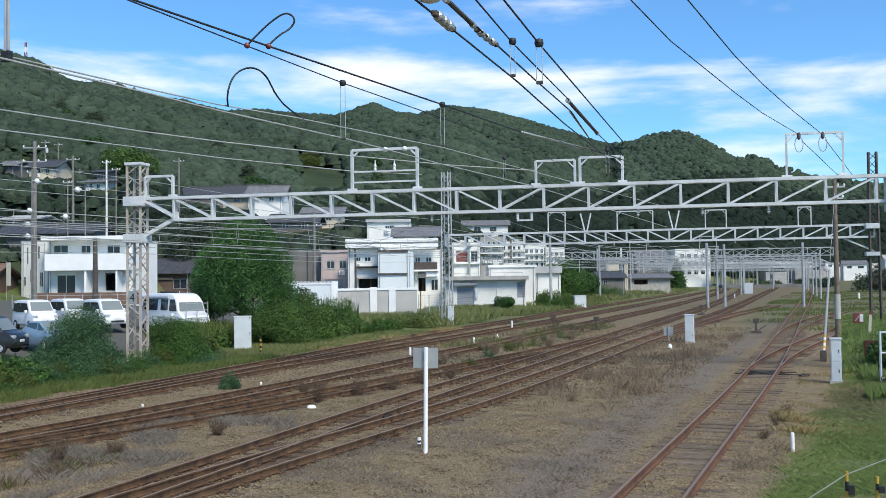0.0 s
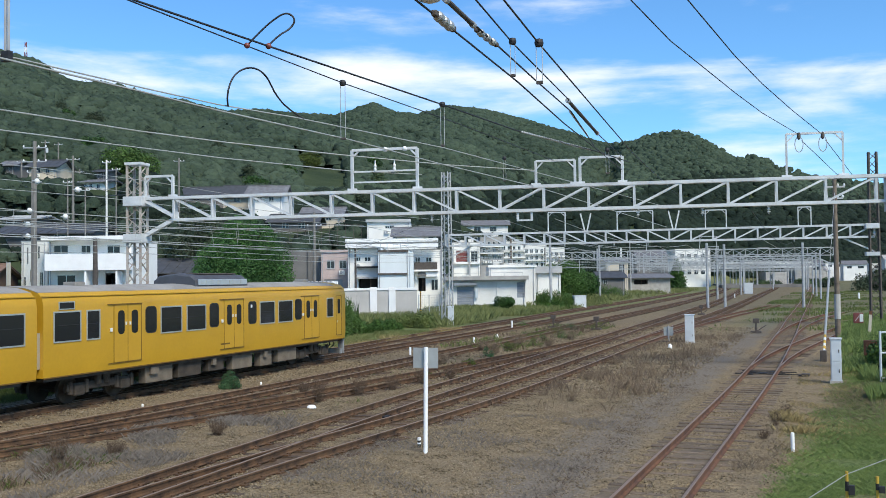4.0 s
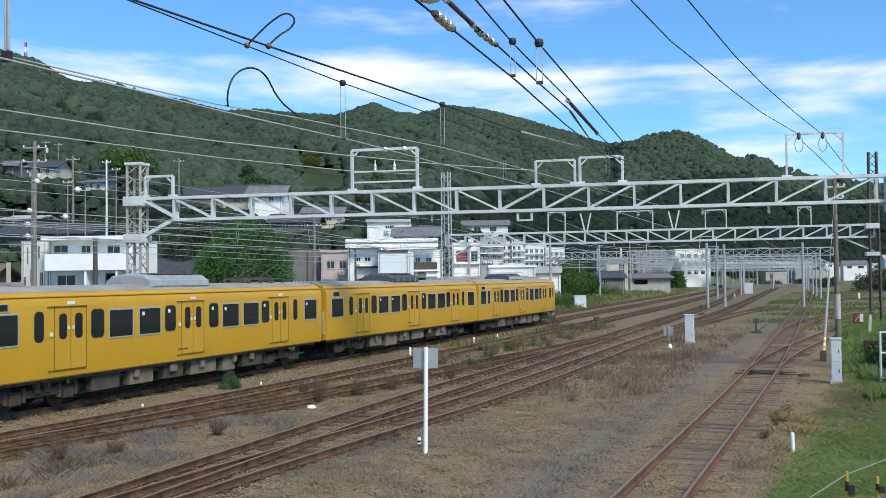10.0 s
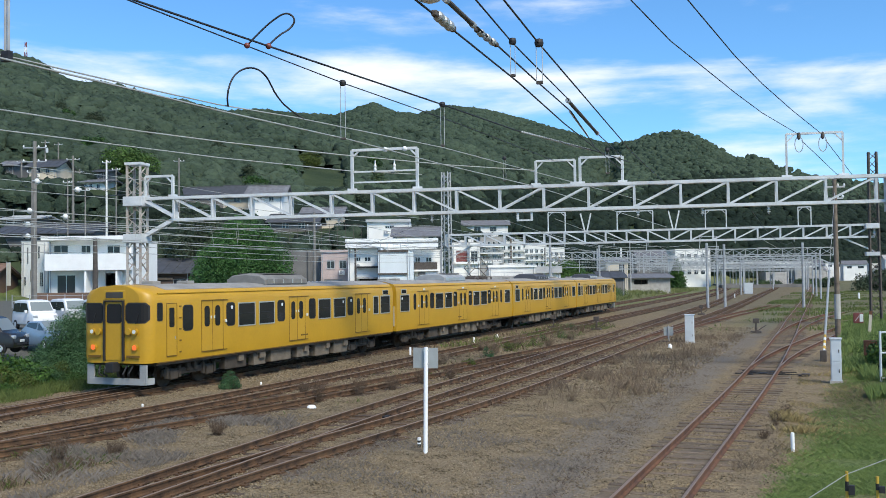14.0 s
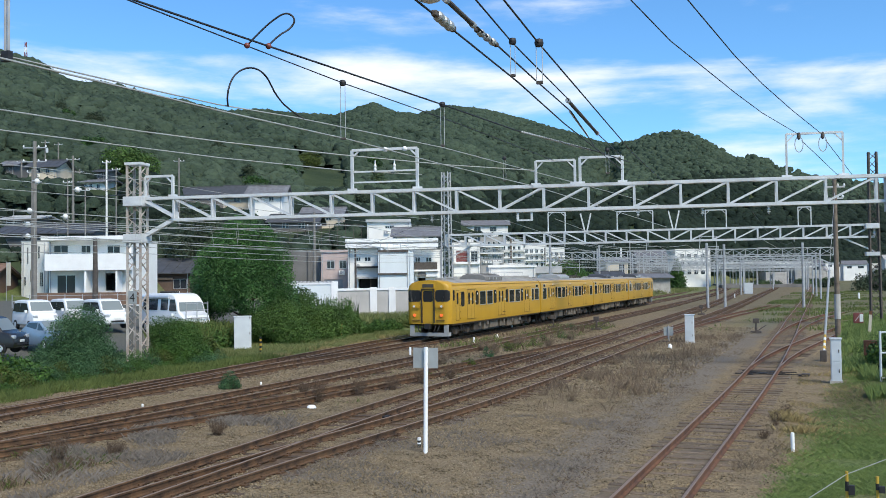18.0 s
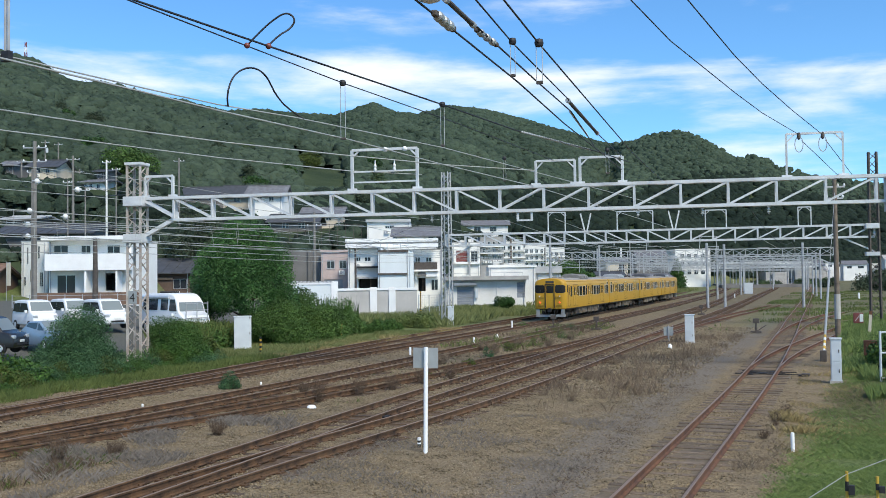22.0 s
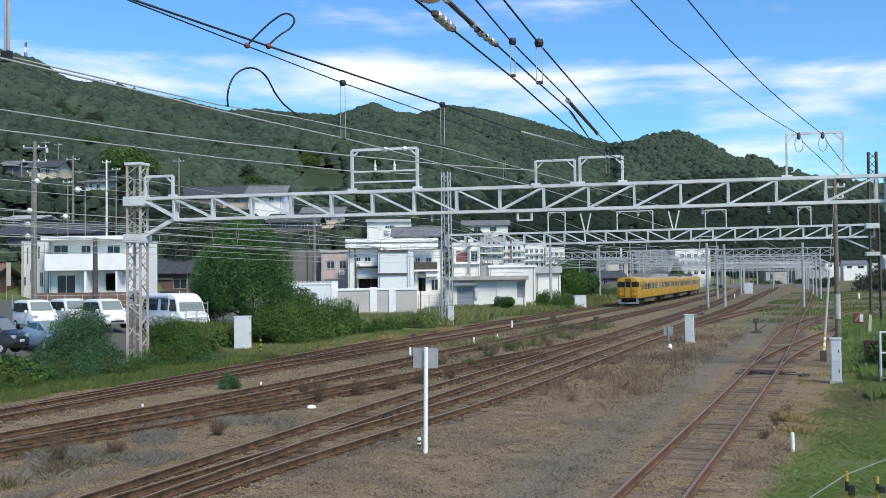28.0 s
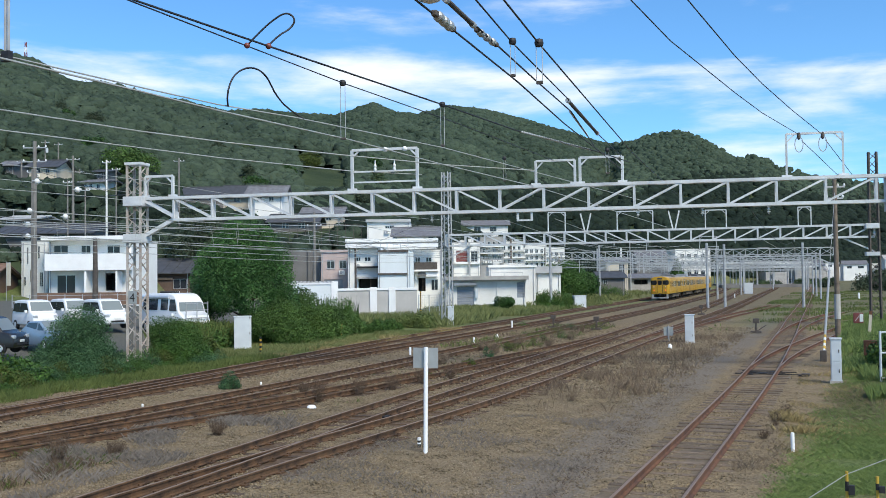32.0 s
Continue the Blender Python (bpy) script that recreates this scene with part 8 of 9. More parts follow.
def clears_camera_view(x, y, top):
    """False where a tree of that height would hide a hillside house from the camera."""
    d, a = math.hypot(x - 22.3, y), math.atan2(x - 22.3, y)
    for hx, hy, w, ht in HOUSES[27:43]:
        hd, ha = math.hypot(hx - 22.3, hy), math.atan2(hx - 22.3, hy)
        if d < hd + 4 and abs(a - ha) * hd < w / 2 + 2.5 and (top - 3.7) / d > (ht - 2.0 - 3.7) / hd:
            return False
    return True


def small_tree(x, y, h, r, seed, material, label, count=2600, size=0.28):
    rr = random.Random(seed)
    blobs = [(b[0], b[1], b[2] + h * 0.28, b[3]) for b in mass(rr, 14, r * 0.75, r * 0.75, h * 0.72, r * 0.42)]
    return plant("tree", x, y, blobs, count, size, M[material], label, "tree", seed, trunk=max(0.12, h * 0.03), group="town trees")


small_tree(-14.2, 134.3, 7.5, 4.2, 50, "leafmid", "spreading green tree behind the store", 13000, 0.11)
small_tree(-15.6, 146.0, 7.0, 4.0, 51, "leafdeep", "dark green tree beside the warehouse", 10000, 0.16)
small_tree(-19.5, 160.0, 6.5, 3.6, 52, "leafmid", "green tree overhanging the verge", 8000, 0.16)
small_tree(-17.5, 141.0, 5.0, 3.0, 53, "leafdeep", "dark green tree beside a dark pole", 6000, 0.16)
small_tree(-114, 160, 9, 6, 54, "leafgrey", "light green tree on the hillside", 9000, 0.22)
small_tree(-46, 92, 9, 4.5, 56, "conifer", "tree behind the houses", 8000, 0.16)
small_tree(-130, 262, 7, 4.5, 59, "leafolive", "olive green tree on the slope", 9000, 0.15)
plant("conifer", -15.2, 248.0, [(0, 0, 1.5 + 0.9 * k, 2.3 - 0.26 * k) for k in range(8)], 4000, 0.25, M["leafdeep"], "dense dark conical evergreen beside the line", "tree", 60, trunk=0.25, group="town trees")
rr = random.Random(77)
for k in range(46):
    az, d = rr.uniform(-47, -14), rr.uniform(110, 330)
    x, y = 22.3 + d * math.sin(radians(az)), d * math.cos(radians(az))
    if x > -44 - 0.12 * y or not clears_camera_view(x, y, ground_z(x, y) + 6):
        continue
    small_tree(x, y, rr.uniform(4, 6.5), rr.uniform(2.2, 3.8), 100 + k, rr.choice(("leafdeep", "conifer", "forest", "conifer")), "broadleaf tree among hillside houses", 3200, 0.19)
B_ = random.Random(9)
for x, y, rx, h, m, lab in ((-11.5, 99.8, 1.3, 2.5, "leafdeep", "rounded dark bush before the warehouse"), (-10.3, 113.2, 1.6, 2.3, "leafmid", "green shrub beside the white store"), (-8.8, 118.2, 1.8, 2.2, "leafgrey", "pale green shrub on the verge"), (-12.9, 121, 2.4, 2.4, "leafolive", "olive bush on the grassy verge"), (-13.5, 127, 2.6, 2.8, "leafmid", "green bush on the verge"), (-14.2, 164, 3.0, 3.0, "leafmid", "green bush beside the line"), (-15.5, 172, 3.0, 3.0, "leafdeep", "green bush beside the line"),
                            (-11.2, 45.2, 1.7, 2.2, "leafgrey", "reedy light green shrub before the cabinet"), (-9.8, 42.6, 1.1, 1.3, "leafolive", "low olive weeds beside the cabinet"), (-8.6, 40.5, 1.5, 1.6, "leafolive", "scrubby bush beside the tower"), (-6.6, 27.6, 1.3, 1.3, "leafmid", "low tangled bush at the verge"), (-9.5, 27.5, 1.8, 1.7, "leafolive", "tangled scrub behind the verge"), (-8.3, 24.6, 1.6, 1.2, "leafmid", "low scrub at the verge"),
                            (24.6, 41, 1.2, 2.2, "leafmid", "green bush along the fence"), (25.6, 52, 1.1, 1.5, "leafmid", "green bush along the yard edge"), (24.2, 48, 1.0, 1.4, "leafmid", "green shrub along the yard edge"),
                            (-8.9, 71.5, 1.8, 1.1, "weed", "tall weeds on the verge")):
    big = rx > 1
    plant("bush", x, y, mass(B_, 14 if big else 7, rx, rx, h, rx * 0.42), 8000 if big else 3200, 0.07 if big else 0.026, M[m], lab, "bush", int(1000 + 10 * y), group="verge bushes")
plant("bush", 1.7, 29.6, mass(B_, 16, 0.26, 0.26, 0.78, 0.19), 5000, 0.022, M["leafblue"], "small grey-green bush between the tracks", "bush", 1296, group="verge bushes")
R3 = random.Random(14)
for k in range(26):
    plant("bush", R3.uniform(28, 60), R3.uniform(150, 330), mass(R3, 10, 3.5, 3.5, 5, 1.7), 2200, 0.22, M["conifer"], "dark far hedge tree beyond the sidings", "tree", 300 + k, group="far hedge")


for k in range(16):
    plant("bush", R3.uniform(-7, 22), R3.uniform(296, 420), mass(R3, 8, 2.6, 2.6, 3.2, 1.2), 900, 0.25, M[R3.choice(("forest", "conifer"))], "dull green shrub at the end of the yard", "bush", 400 + k, group="yard end shrubs")


# ---- grass, weeds, stones ----
def fishplate(x, y, a):
    single("fishplate", box(NB(), -0.045, -0.17, -0.18, 0.045, 0.17, -0.05, 0.015), M["black"], "black greased plate on a rail joint", "fishplate", Matrix.Translation((x, y, 0)) @ Matrix.Rotation(radians(a), 4, "Z"), "greased plates")


for x, y, a in ((10.60, 20.9, 3), (10.62, 24.2, -2), (10.74, 16.6, 2), (9.50, 18.3, 4), (20.10, 44.5, 0), (18.82, 47.6, 0)):
    fishplate(x, y, a)
t = thing("point_rodding", Matrix.Translation((19.45, 40.0, 0)), "black greased rods and plates under the siding points", "point rodding")
for k, (x0, x1) in enumerate(((-0.95, 1.75), (-0.75, 0.9), (-0.6, 1.3), (-0.8, 0.75))):
    part("rod", bar(NB(), (x0, 0.42 * k - 0.5, -0.145), (x1, 0.42 * k - 0.44, -0.145), 0.035, 0.03), M["black"], t)
for x, y in ((-0.46, -0.3), (0.42, -0.1), (-0.4, 0.5), (0.46, 0.6), (1.55, -0.45), (0.05, 0.1)):
    part("slide_plate", box(NB(), x - 0.17, y - 0.13, -0.19, x + 0.17, y + 0.13, -0.142, 0.012), M["black"], t)
part("crank_box", box(NB(), 1.5, -0.6, -0.2, 1.8, -0.3, -0.08, 0.02), M["steeldark"], t)



def blades(name, pts, h, w, material, label, seed, lean=0.35, category="grass"):
    """Upright tapering blades at the points, one joined field."""
    rng = np.random.default_rng(seed)
    n = len(pts)
    P = np.asarray(pts)
    hh = h * rng.uniform(0.4, 1.25, n)[:, None]
    a = rng.uniform(0, 2 * np.pi, n)
    s = np.stack([np.cos(a), np.sin(a), np.zeros(n)], 1) * (w * rng.uniform(0.6, 1.4, n))[:, None]
    ln = rng.normal(0, lean, (n, 2))
    top = P + np.concatenate([ln * hh, hh], 1)
    mid = P + np.concatenate([ln * hh * 0.3, hh * 0.55], 1)
    V = np.zeros((n * 4, 3))
    V[0::4], V[1::4], V[2::4], V[3::4] = P - s, P + s, mid + s * 0.7, top
    me = raw_mesh(name, V, np.arange(n * 4).reshape(-1, 4), material, 4)
    return tagged(new(name, me), label, category, kind="stuff")


def scatter(rng, n, x0, x1, y0, y1, clump=None, thr=0.0, power=1.0):
    out = []
    while len(out) < n:
        x, y = rng.uniform(x0, x1), y0 + (y1 - y0) * rng.random() ** power
        if clump and noise.noise((x * clump, y * clump, 2.7)) + rng.uniform(-0.2, 0.2) < thr:
            continue
        out.append((x, y, ground_z(x, y) - 0.02))
    return out


q = random.Random(21)
blades("verge_grass", scatter(q, 34000, -10.5, -4.6, 40, 64, 0.4, -0.1, 1.0), 0.27, 0.0038, M["weedpale"], "tall green and yellow verge grass", 1)
blades("verge_grass", scatter(q, 70000, -8.5, -3.6, 17, 42, 0.3, -0.4, 1.0), 0.28, 0.0026, M["weed"], "rank green grass along the near verge", 26, 0.3)
WR = random.Random(61)
for k in range(30):
    wy = 17.5 + k * 0.72
    wx = -4.9 - 1.9 * WR.random() - 0.02 * (wy - 18) * (wy < 26)
    wh = WR.uniform(0.8, 1.35) if wx < -5.4 else WR.uniform(0.5, 0.8)
    plant("weed_clump", wx, wy, mass(WR, 12, 0.75, 0.75, wh, 0.30), 5200, 0.024, M[WR.choice(("leafmid", "leafolive", "leafblue", "leafmid"))], "leafy clump of tall verge weeds", "weeds", 700 + k, group="verge weed clumps")
blades("verge_grass", scatter(q, 7000, -6.2, -4.0, 40, 70, 0.5, 0.0), 0.24, 0.005, M["straw"], "short straw-coloured grass at the ballast's edge", 14)
blades("verge_grass", scatter(q, 12000, -4.6, -3.0, 14, 42, 0.6, -0.05), 0.17, 0.0035, M["weed"], "low green weeds creeping towards the track", 21, 0.5)
blades("verge_grass", scatter(q, 30000, -19, -7.0, 60, 135, 0.2, -0.1), 0.65, 0.012, M["weedpale"], "rank verge grass before the buildings", 2)
blades("verge_grass", scatter(q, 9000, -24, -10, 135, 260, 0.1, -0.1), 0.8, 0.03, M["weedpale"], "rank grass beside the distant tracks", 3)
def yard_patch(n, keep):
    """Points of the yard's grass, thinning out raggedly towards the siding and round the barrier posts."""
    return [p for p in scatter(q, n, 20.9, 25.5, 17.5, 44, 0.9, -0.3, 1.3) if p[0] > 21.25 + 0.055 * (p[1] - 18) + 0.5 * noise.noise((p[0], p[1], 5)) + q.gauss(0, 0.22)
            and (p[0] < 22.25 or p[1] > 18.6 + 0.5 * noise.noise((p[0] * 3, p[1] * 3, 1))) and keep(p[1] + 1.6 * noise.noise((p[0] * 0.8, p[1] * 0.8, 9)) + q.gauss(0, 1.3))]


blades("yard_grass", yard_patch(190000, lambda y: y < 28.5 or y > 36), 0.075, 0.0017, M["grass"], "short green grass at the yard edge", 4, 0.75)
blades("yard_grass", yard_patch(90000, lambda y: 27 < y < 37), 0.07, 0.0016, M["dry"], "dry brown grass before the white cabinet", 30, 0.7)
blades("yard_grass", yard_patch(60000, lambda y: 25 < y < 36), 0.08, 0.0016, M["weedpale"], "yellowing grass at the edge of the green patch", 31, 0.7)
blades("yard_grass", scatter(q, 6000, 20.9, 24.5, 22, 44, 0.7, 0.05), 0.10, 0.0015, M["straw"], "pale dry stalks in the short grass", 22, 0.6)
blades("yard_grass", scatter(q, 32000, 22.4, 28, 40, 90, 0.3, -0.2), 0.36, 0.0035, M["grass"], "long green grass along the yard edge", 5)
blades("yard_grass", scatter(q, 16000, 23.1, 25.2, 31, 43, 0.6, 0.0), 0.34, 0.0015, M["grass"], "tall green weeds beside the cabinet", 15, 0.25)
blades("yard_grass", scatter(q, 16000, 13.5, 30, 70, 220, 0.12, 0.0), 0.25, 0.03, M["weed"], "patchy grass among the far sidings", 6)
blades("dry_weeds", scatter(q, 4200, 12.6, 16.8, 27, 64, 0.8, 0.16), 0.30, 0.0010, M["stalk"], "dead brown weeds standing in the gravel", 7, 0.28, "weeds")
blades("dry_weeds", scatter(q, 12000, 4.6, 8.8, 13, 24, 0.6, 0.06), 0.15, 0.0011, M["drygrey"], "grey dead grass between the tracks", 9, 0.6, "weeds")
blades("dry_weeds", scatter(q, 9000, 11.9, 17.5, 13.5, 26, 0.5, 0.20), 0.10, 0.0014, M["drygrey"], "grey dead grass on the gravel", 10, 0.5, "weeds")
blades("dry_weeds", scatter(q, 7000, 14.5, 20.9, 24, 75, 0.5, 0.10), 0.10, 0.0022, M["dry"], "low brown weeds along the siding", 16, 0.6, "weeds")
blades("straw_tuft", scatter(q, 1100, 20.6, 21.7, 25.3, 28.6, 0.9, 0.05), 0.20, 0.0014, M["straw"], "straw-coloured tuft beside the siding", 11, 0.5, "weeds")
blades("dry_weeds", scatter(q, 600, 20.2, 21.2, 20.0, 24.5, 0.9, 0.1), 0.12, 0.0020, M["dry"], "brown weeds beside the siding", 17, 0.5, "weeds")
# blades added along a dark line in the gravel
blades("dark_weeds", [(x, y, ground_z(x, y) - 0.02) for x, y in ((17.05 + 0.014 * max(0, 42 - y) + q.gauss(0, 0.20) + 0.15 * noise.noise((y * 0.6, 0, 0)), y) for y in (14 + 22 * q.random() ** 1.5 for _ in range(6000)))], 0.05, 0.0018, M["twig"], "line of short dark blades added for a dark streak in the gravel", 32, 0.7, "weeds")
blades("spiky_weeds", scatter(q, 420, -12.0, -9.8, 58.5, 62.5), 2.3, 0.03, M["leafmid"], "tall upright spiky weeds among the bushes", 19, 0.08, "weeds")
blades("reeds", scatter(q, 2600, -12.6, -9.8, 42.5, 47.5), 1.35, 0.014, M["weed"], "pale green reeds at the lot's edge", 20, 0.18, "reeds")
blades("dark_weeds", scatter(q, 1500, 4.3, 7.6, 12.5, 16.5, 0.8, 0.05), 0.22, 0.0022, M["twig"], "dark dead weeds between the tracks", 23, 0.4, "weeds")
blades("dark_weeds", scatter(q, 1800, 4.3, 7.6, 12.5, 17.5, 0.8, 0.05), 0.16, 0.0022, M["leafolive"], "dull green weeds between the tracks", 24, 0.5, "weeds")
blades("dead_weeds", scatter(q, 900, 1.2, 6.5, 46, 78, 0.5, 0.15), 0.45, 0.004, M["twig"], "dark dead weeds between the main tracks", 25, 0.2, "weeds")
blades("green_weeds", scatter(q, 1800, 1.2, 6.5, 50, 78, 0.35, 0.12), 0.30, 0.005, M["weed"], "sparse green weeds between the main tracks", 12, 0.35, "weeds")
blades("green_weeds", scatter(q, 300, 4.6, 8.4, 24, 50, 0.5, 0.25), 0.16, 0.0035, M["weed"], "sparse green weeds among the ballast", 13, 0.4, "weeds")


def wisps(spots, per, size, material, label, seed):
    """Wispy dead shrubs: upright clouds of thin twigs, each rooted at its spot (x, y, height, spread)."""
    rng = np.random.default_rng(seed)
    for x, y, h, w in spots:
        t = thing("dead_shrub", Matrix.Translation((x, y, ground_z(x, y) - 0.03)), label, "shrub", "dead shrubs")
        a = rng.uniform(0, 2 * np.pi, per)
        root = np.stack([np.cos(a), np.sin(a), np.zeros(per)], 1) * (w * 0.25 * rng.random(per))[:, None]
        u = rng.random(per) ** 0.8
        c = root + np.stack([np.cos(a) * w * u * rng.random(per), np.sin(a) * w * u * rng.random(per), h * u * rng.uniform(0.55, 1.0, per)], 1)
        d = np.stack([rng.normal(0, 0.45, per), rng.normal(0, 0.45, per), np.ones(per)], 1)
        d /= np.linalg.norm(d, axis=1)[:, None]
        b = np.cross(d, rng.normal(size=(per, 3)))
        b /= np.linalg.norm(b, axis=1)[:, None]
        V = np.zeros((per * 4, 3))
        for k, (p, q) in enumerate(((-1, 0), (0, -0.09), (1, 0), (0, 0.09))):
            V[k::4] = c + d * size * p + b * size * q
        crown = new("crown", raw_mesh("crown", V, np.arange(per * 4).reshape(-1, 4), M[material], 4))
        crown.parent = t


for k, (wx, wy, wh, wr, wm) in enumerate(((6.0, 49.2, 0.85, 0.32, "leafolive"), (6.1, 45.3, 0.6, 0.3, "leafblue"), (6.3, 52.6, 0.8, 0.4, "leafolive"), (5.5, 61.0, 1.0, 0.8, "leafolive"), (6.3, 60.0, 0.7, 0.6, "leafmid"), (4.0, 69.4, 0.7, 0.5, "leafblue"), (6.9, 40.6, 0.4, 0.3, "leafolive"), (-0.8, 73.0, 0.6, 0.5, "leafmid"), (5.8, 56.0, 0.6, 0.4, "leafmid"))):
    plant("weed_clump", wx, wy, mass(WR, 9, wr, wr, wh, wr * 0.42), 1500, 0.020, M[wm], "loose clump of weeds between the main tracks", "weeds", 760 + k, group="track weed clumps")
wisps([(6.6, 16.2, 0.75, 0.30), (6.9, 27.0, 0.95, 0.28), (7.2, 29.2, 0.7, 0.4), (7.6, 31.0, 0.6, 0.4), (7.9, 33.0, 0.7, 0.35), (7.6, 20.6, 0.45, 0.3), (7.2, 17.3, 0.4, 0.3), (5.4, 28.6, 0.5, 0.3), (8.3, 34.8, 0.6, 0.4)], 900, 0.055, "twig", "wispy dark dead shrub between the tracks", 71)
wisps([(5.6, 40.5, 0.6, 0.5), (6.0, 46.5, 0.7, 0.5), (5.4, 52.5, 0.9, 0.5), (7.2, 52.5, 0.7, 0.5), (6.9, 58.5, 0.7, 0.5), (4.6, 49.0, 0.6, 0.5)], 700, 0.09, "stalk", "brown dead shrub between the main tracks", 72)
WS = random.Random(73)
wisps([(12.9 + 3.2 * WS.random() ** 1.2, 28 + 20 * WS.random(), WS.uniform(0.3, 0.62), WS.uniform(0.25, 0.5)) for _ in range(24)], 320, 0.055, "stalk", "wispy brown dead shrub standing in the gravel", 74)
wisps([(20.75, 26.3, 0.50, 0.22), (20.6, 24.2, 0.28, 0.2), (20.9, 28.6, 0.35, 0.2)], 500, 0.04, "twig", "dark dead tuft beside the siding", 75)


def stones(name, n, x0, x1, y0, y1, r0, r1, seed, power, label):
    """Loose ballast: rough eight-cornered stones lying on the ground."""
    rng = np.random.default_rng(seed)
    cube = np.array([(x, y, z) for z in (-1, 1) for y in (-1, 1) for x in (-1, 1)], float) * 0.62
    quads = np.array([(0, 2, 3, 1), (4, 5, 7, 6), (0, 1, 5, 4), (2, 6, 7, 3), (0, 4, 6, 2), (1, 3, 7, 5)])
    X = rng.uniform(x0, x1, n)
    Y = y0 + (y1 - y0) * rng.random(n) ** power
    Zs = np.array([ground_z(a, b) for a, b in zip(X, Y)])
    r = rng.uniform(r0, r1, n)
    V = np.zeros((n, 8, 3))
    an = rng.uniform(0, 2 * np.pi, n)
    c, s = np.cos(an), np.sin(an)
    J = cube[None] * (1 + rng.normal(0, 0.28, (n, 8, 1))) * rng.uniform(0.6, 1.25, (n, 1, 3))
    V[:, :, 0] = (J[:, :, 0] * c[:, None] - J[:, :, 1] * s[:, None]) * r[:, None] + X[:, None]
    V[:, :, 1] = (J[:, :, 0] * s[:, None] + J[:, :, 1] * c[:, None]) * r[:, None] + Y[:, None]
    V[:, :, 2] = (J[:, :, 2] * 0.8 + rng.normal(0, 0.2, (n, 1)) * J[:, :, 0]) * r[:, None] + (Zs + r * 0.25)[:, None]
    F = (quads[None] + (np.arange(n) * 8)[:, None, None]).reshape(-1, 4)
    me = raw_mesh(name, V.reshape(-1, 3), F, M["stone"], 4)
    return tagged(new(name, me), label, "ballast", kind="stuff")


stones("ballast", 85000, 1.5, 16.6, 12.5, 34, 0.010, 0.030, 3, 1.25, "loose brown-grey ballast stones between the tracks")
stones("ballast", 16000, -3.5, 17, 32, 75, 0.03, 0.065, 4, 1.2, "loose ballast stones along the main line")
stones("ballast", 14000, -5.2, 1.6, 12, 42, 0.016, 0.042, 6, 1.1, "loose ballast stones beside the outer track")
stones("ballast", 14000, 16.6, 21.2, 12.5, 34, 0.008, 0.024, 5, 1.2, "scattered stones round the siding")


def canopy(x, y, rot, w, d, z, label):
    t = thing("station_canopy", Matrix.Translation((x, y, -0.2)) @ Matrix.Rotation(radians(rot), 4, "Z"), label, "canopy", "station canopies")
    part("roof", box(NB(), 0, 0, z, w, d, z + 0.5, 0.05), M["wallwhite"], t)
    part("platform", box(NB(), 0, 0.5, 0, w, d - 0.5, 0.95), M["wallgrey"], t)
    n = max(3, int(w / 5))
    for i in range(n + 1):
        for v in (d * 0.25, d * 0.75):
            part("post", tube(NB(), (0.4 + (w - 0.8) * i / n, v, 1.0), (0.4 + (w - 0.8) * i / n, v, z), 0.14, n=8), M["steelgrey"], t)


canopy(-9.5, 300, 22, 27, 7, 7.2, "long pale station canopy over distant platforms")
canopy(-16, 345, 22, 34, 7, 6.2, "pale station canopy farther along the line")


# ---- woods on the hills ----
# how far up the slope shade is put into the crown colour, by bearing
SHADE_TOP = [(-60, 0.0), (-38, 0.0), (-34, 0.05), (-20, 0.19), (-10, 0.46), (-5, 0.74), (-1.5, 0.72), (1.0, 0.70), (3.0, 0.62), (6.0, 0.5)]


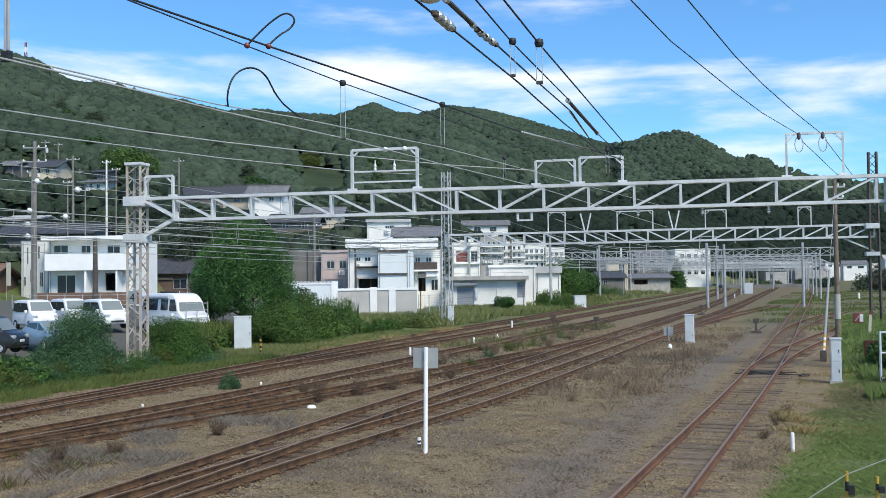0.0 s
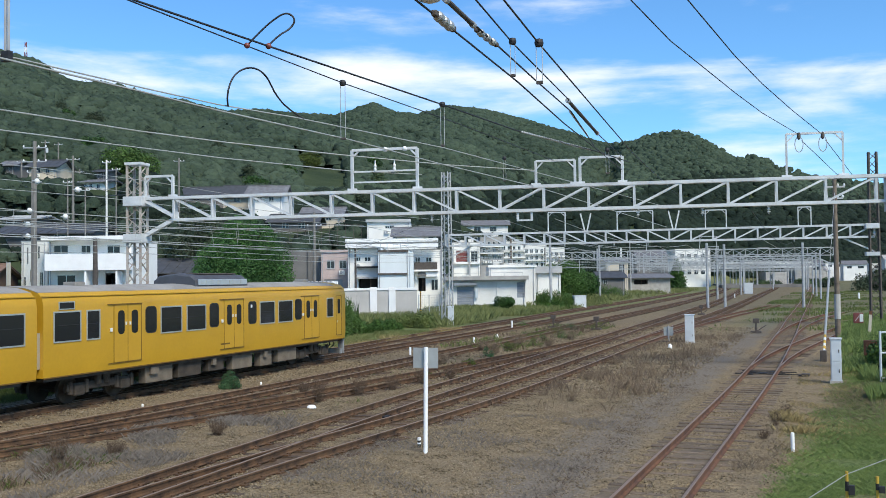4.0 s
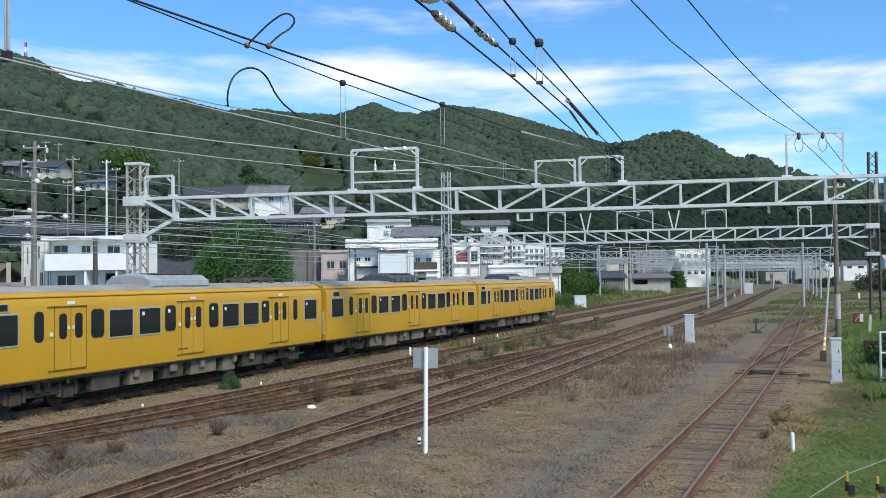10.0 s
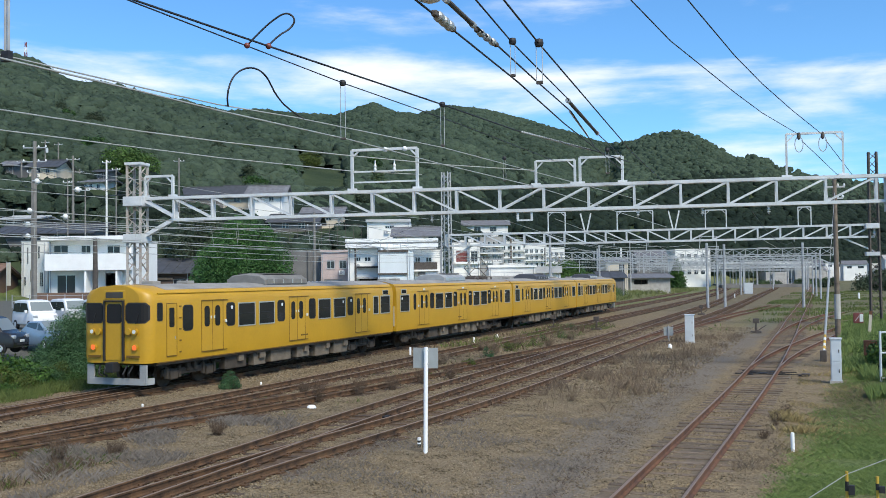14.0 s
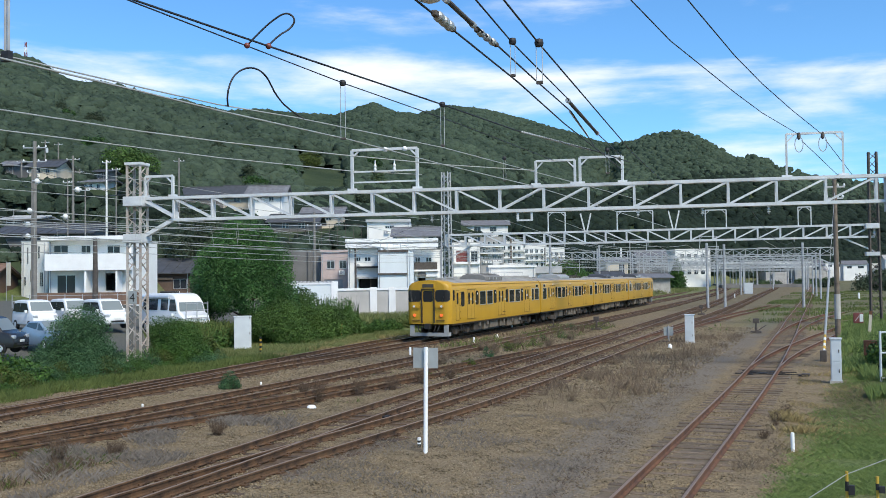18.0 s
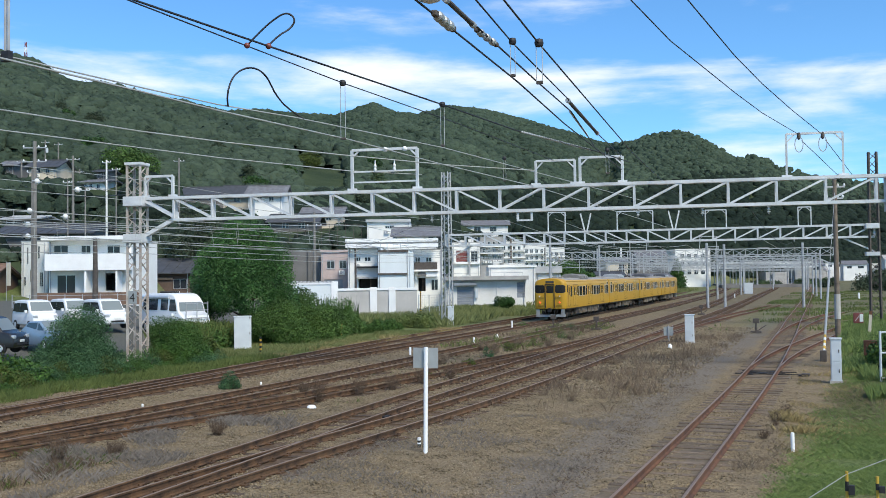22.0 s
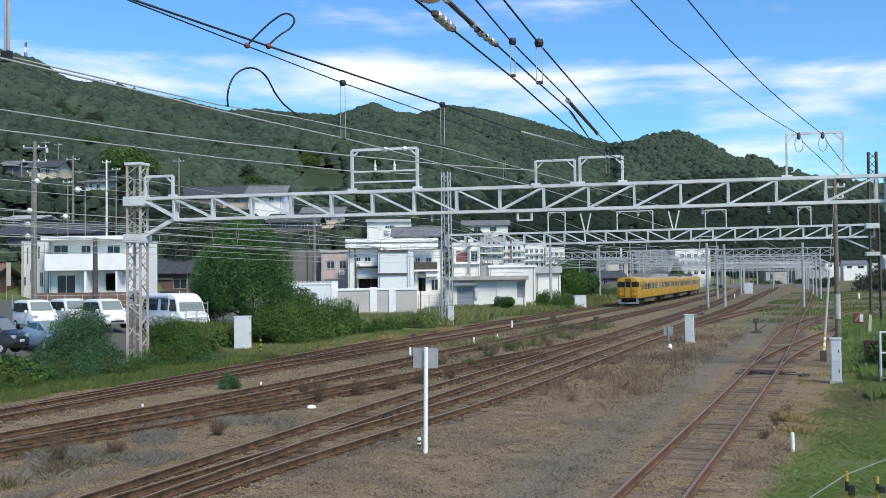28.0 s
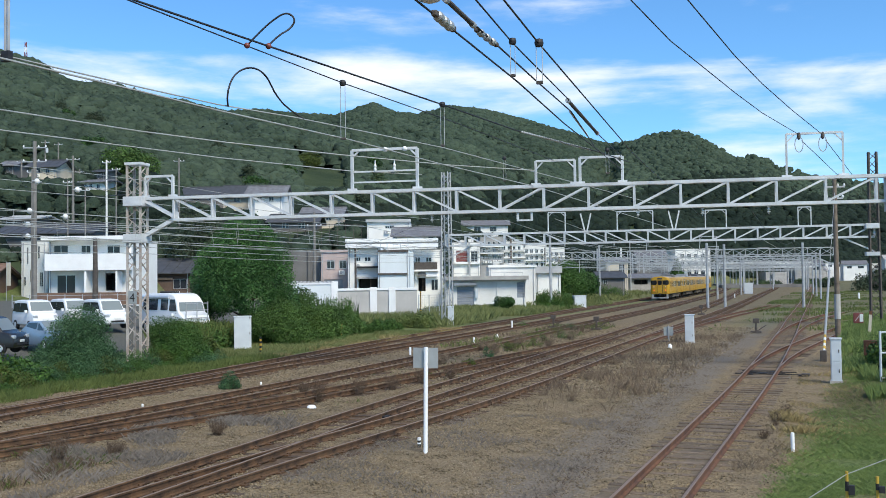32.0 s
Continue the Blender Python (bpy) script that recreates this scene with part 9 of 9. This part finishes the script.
def hill_woods(count, seed, d0, d1, az0, az1, r0, r1, per, s0, s1, rings, seg, label):
    """Tree crowns over the hillsides, each a lumpy dome with leaf clumps, joined: nobody could count them."""
    rng = np.random.default_rng(seed)
    C, R, low = [], [], []
    while len(C) < count:
        az = rng.uniform(az0, az1)
        d = math.sqrt(rng.uniform(d0 ** 2, d1 ** 2))
        x, y = 22.3 + d * math.sin(math.radians(az)), d * math.cos(math.radians(az))
        u, h = hill_part(x, y)
        z = ground_z(x, y)
        if (u < 0.015 and z < (1.35 if r1 < 2 and x < -48 else 4)) or u > 1.04:
            continue
        r = rng.uniform(r0, r1)
        if d < 400 and (any((x - a[0]) ** 2 + (y - a[1]) ** 2 < 52 for a in HOUSES) or not clears_camera_view(x, y, z + r * (1.4 if r1 > 2 else 0.8))):
            continue
        # lower slopes take the darker tone for their shade; near crowns at random
        low.append(u + rng.normal(0, 0.035) < lerp_table(SHADE_TOP, az) if d > 200 else rng.random() < 0.4)
        C.append((x, y, z + r * 0.45))
        R.append(r)
    C, R, low = np.array(C), np.array(R), np.array(low)
    # one lumpy dome a crown: rings from the skirt up to a top
    ring = [(1.0, -0.45), (1.02, 0.05), (0.78, 0.62)][-rings:] if rings < 4 else [(0.92, -0.5), (1.05, 0.0), (0.88, 0.45), (0.5, 0.82)]
    unit = [(q * math.cos(2 * math.pi * (k + 0.5 * (i % 2)) / seg), q * math.sin(2 * math.pi * (k + 0.5 * (i % 2)) / seg), z) for i, (q, z) in enumerate(ring) for k in range(seg)] + [(0, 0, 0.98)]
    tri = []
    for i in range(len(ring) - 1):
        for k in range(seg):
            a, b, c, d = i * seg + k, i * seg + (k + 1) % seg, (i + 1) * seg + k, (i + 1) * seg + (k + 1) % seg
            tri += [(a, b, d), (a, d, c)]
    tri += [((len(ring) - 1) * seg + k, (len(ring) - 1) * seg + (k + 1) % seg, len(unit) - 1) for k in range(seg)]
    U, T = np.array(unit), np.array(tri)
    for pick, m, lab in ((~low, "canopy", label), (low, "canopydark", "darker-toned woods, shaded lower slopes and scattered near crowns")):
        k = int(pick.sum())
        if not k:
            continue
        an = rng.uniform(0, 2 * np.pi, k)
        rot = np.stack([np.cos(an), -np.sin(an), np.sin(an), np.cos(an)], 1).reshape(-1, 2, 2)
        P = U[None] * rng.uniform(0.74, 1.22, (k, len(unit), 1)) * R[pick][:, None, None] * rng.uniform(0.85, 1.2, (k, 1, 3))
        P[:, :, :2] = np.einsum("kij,knj->kni", rot, P[:, :, :2])
        P += C[pick][:, None]
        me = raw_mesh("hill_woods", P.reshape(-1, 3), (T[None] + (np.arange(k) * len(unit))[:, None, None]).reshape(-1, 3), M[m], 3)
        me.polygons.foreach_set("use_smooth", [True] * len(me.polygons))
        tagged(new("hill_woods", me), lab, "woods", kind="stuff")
        if not per:
            continue
        # loose leaf clumps that break up the crowns' outlines
        n = k * per
        c, r = np.repeat(C[pick], per, axis=0), np.repeat(R[pick], per)
        d = rng.normal(size=(n, 3))
        d[:, 2] = np.abs(d[:, 2]) * 0.9 - 0.15
        d /= np.linalg.norm(d, axis=1)[:, None]
        p = c + d * (r * rng.uniform(0.92, 1.2, n))[:, None]
        nrm = d + rng.normal(size=(n, 3)) * 0.3
        nrm /= np.linalg.norm(nrm, axis=1)[:, None]
        t = np.cross(nrm, rng.normal(size=(n, 3)))
        t /= np.linalg.norm(t, axis=1)[:, None]
        b = np.cross(nrm, t)
        s = (r * rng.uniform(s0, s1, n))[:, None]
        V = np.zeros((n * 4, 3))
        for q, (e, f) in enumerate(((-1, -0.2), (0.1, -0.9), (1, 0.25), (-0.2, 0.9))):
            V[q::4] = p + t * s * e + b * s * f
        me = raw_mesh("hill_leaves", V, np.arange(n * 4).reshape(-1, 4), M[m], 4)
        tagged(new("hill_leaves", me), "loose leafy twigs of the hillside woods", "woods", kind="stuff")


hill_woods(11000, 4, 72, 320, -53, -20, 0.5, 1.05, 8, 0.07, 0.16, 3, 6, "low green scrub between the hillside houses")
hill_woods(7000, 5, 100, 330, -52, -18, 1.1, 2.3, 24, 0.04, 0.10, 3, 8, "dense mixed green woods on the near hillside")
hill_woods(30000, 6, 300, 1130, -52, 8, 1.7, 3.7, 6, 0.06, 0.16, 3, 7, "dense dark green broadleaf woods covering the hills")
motions()
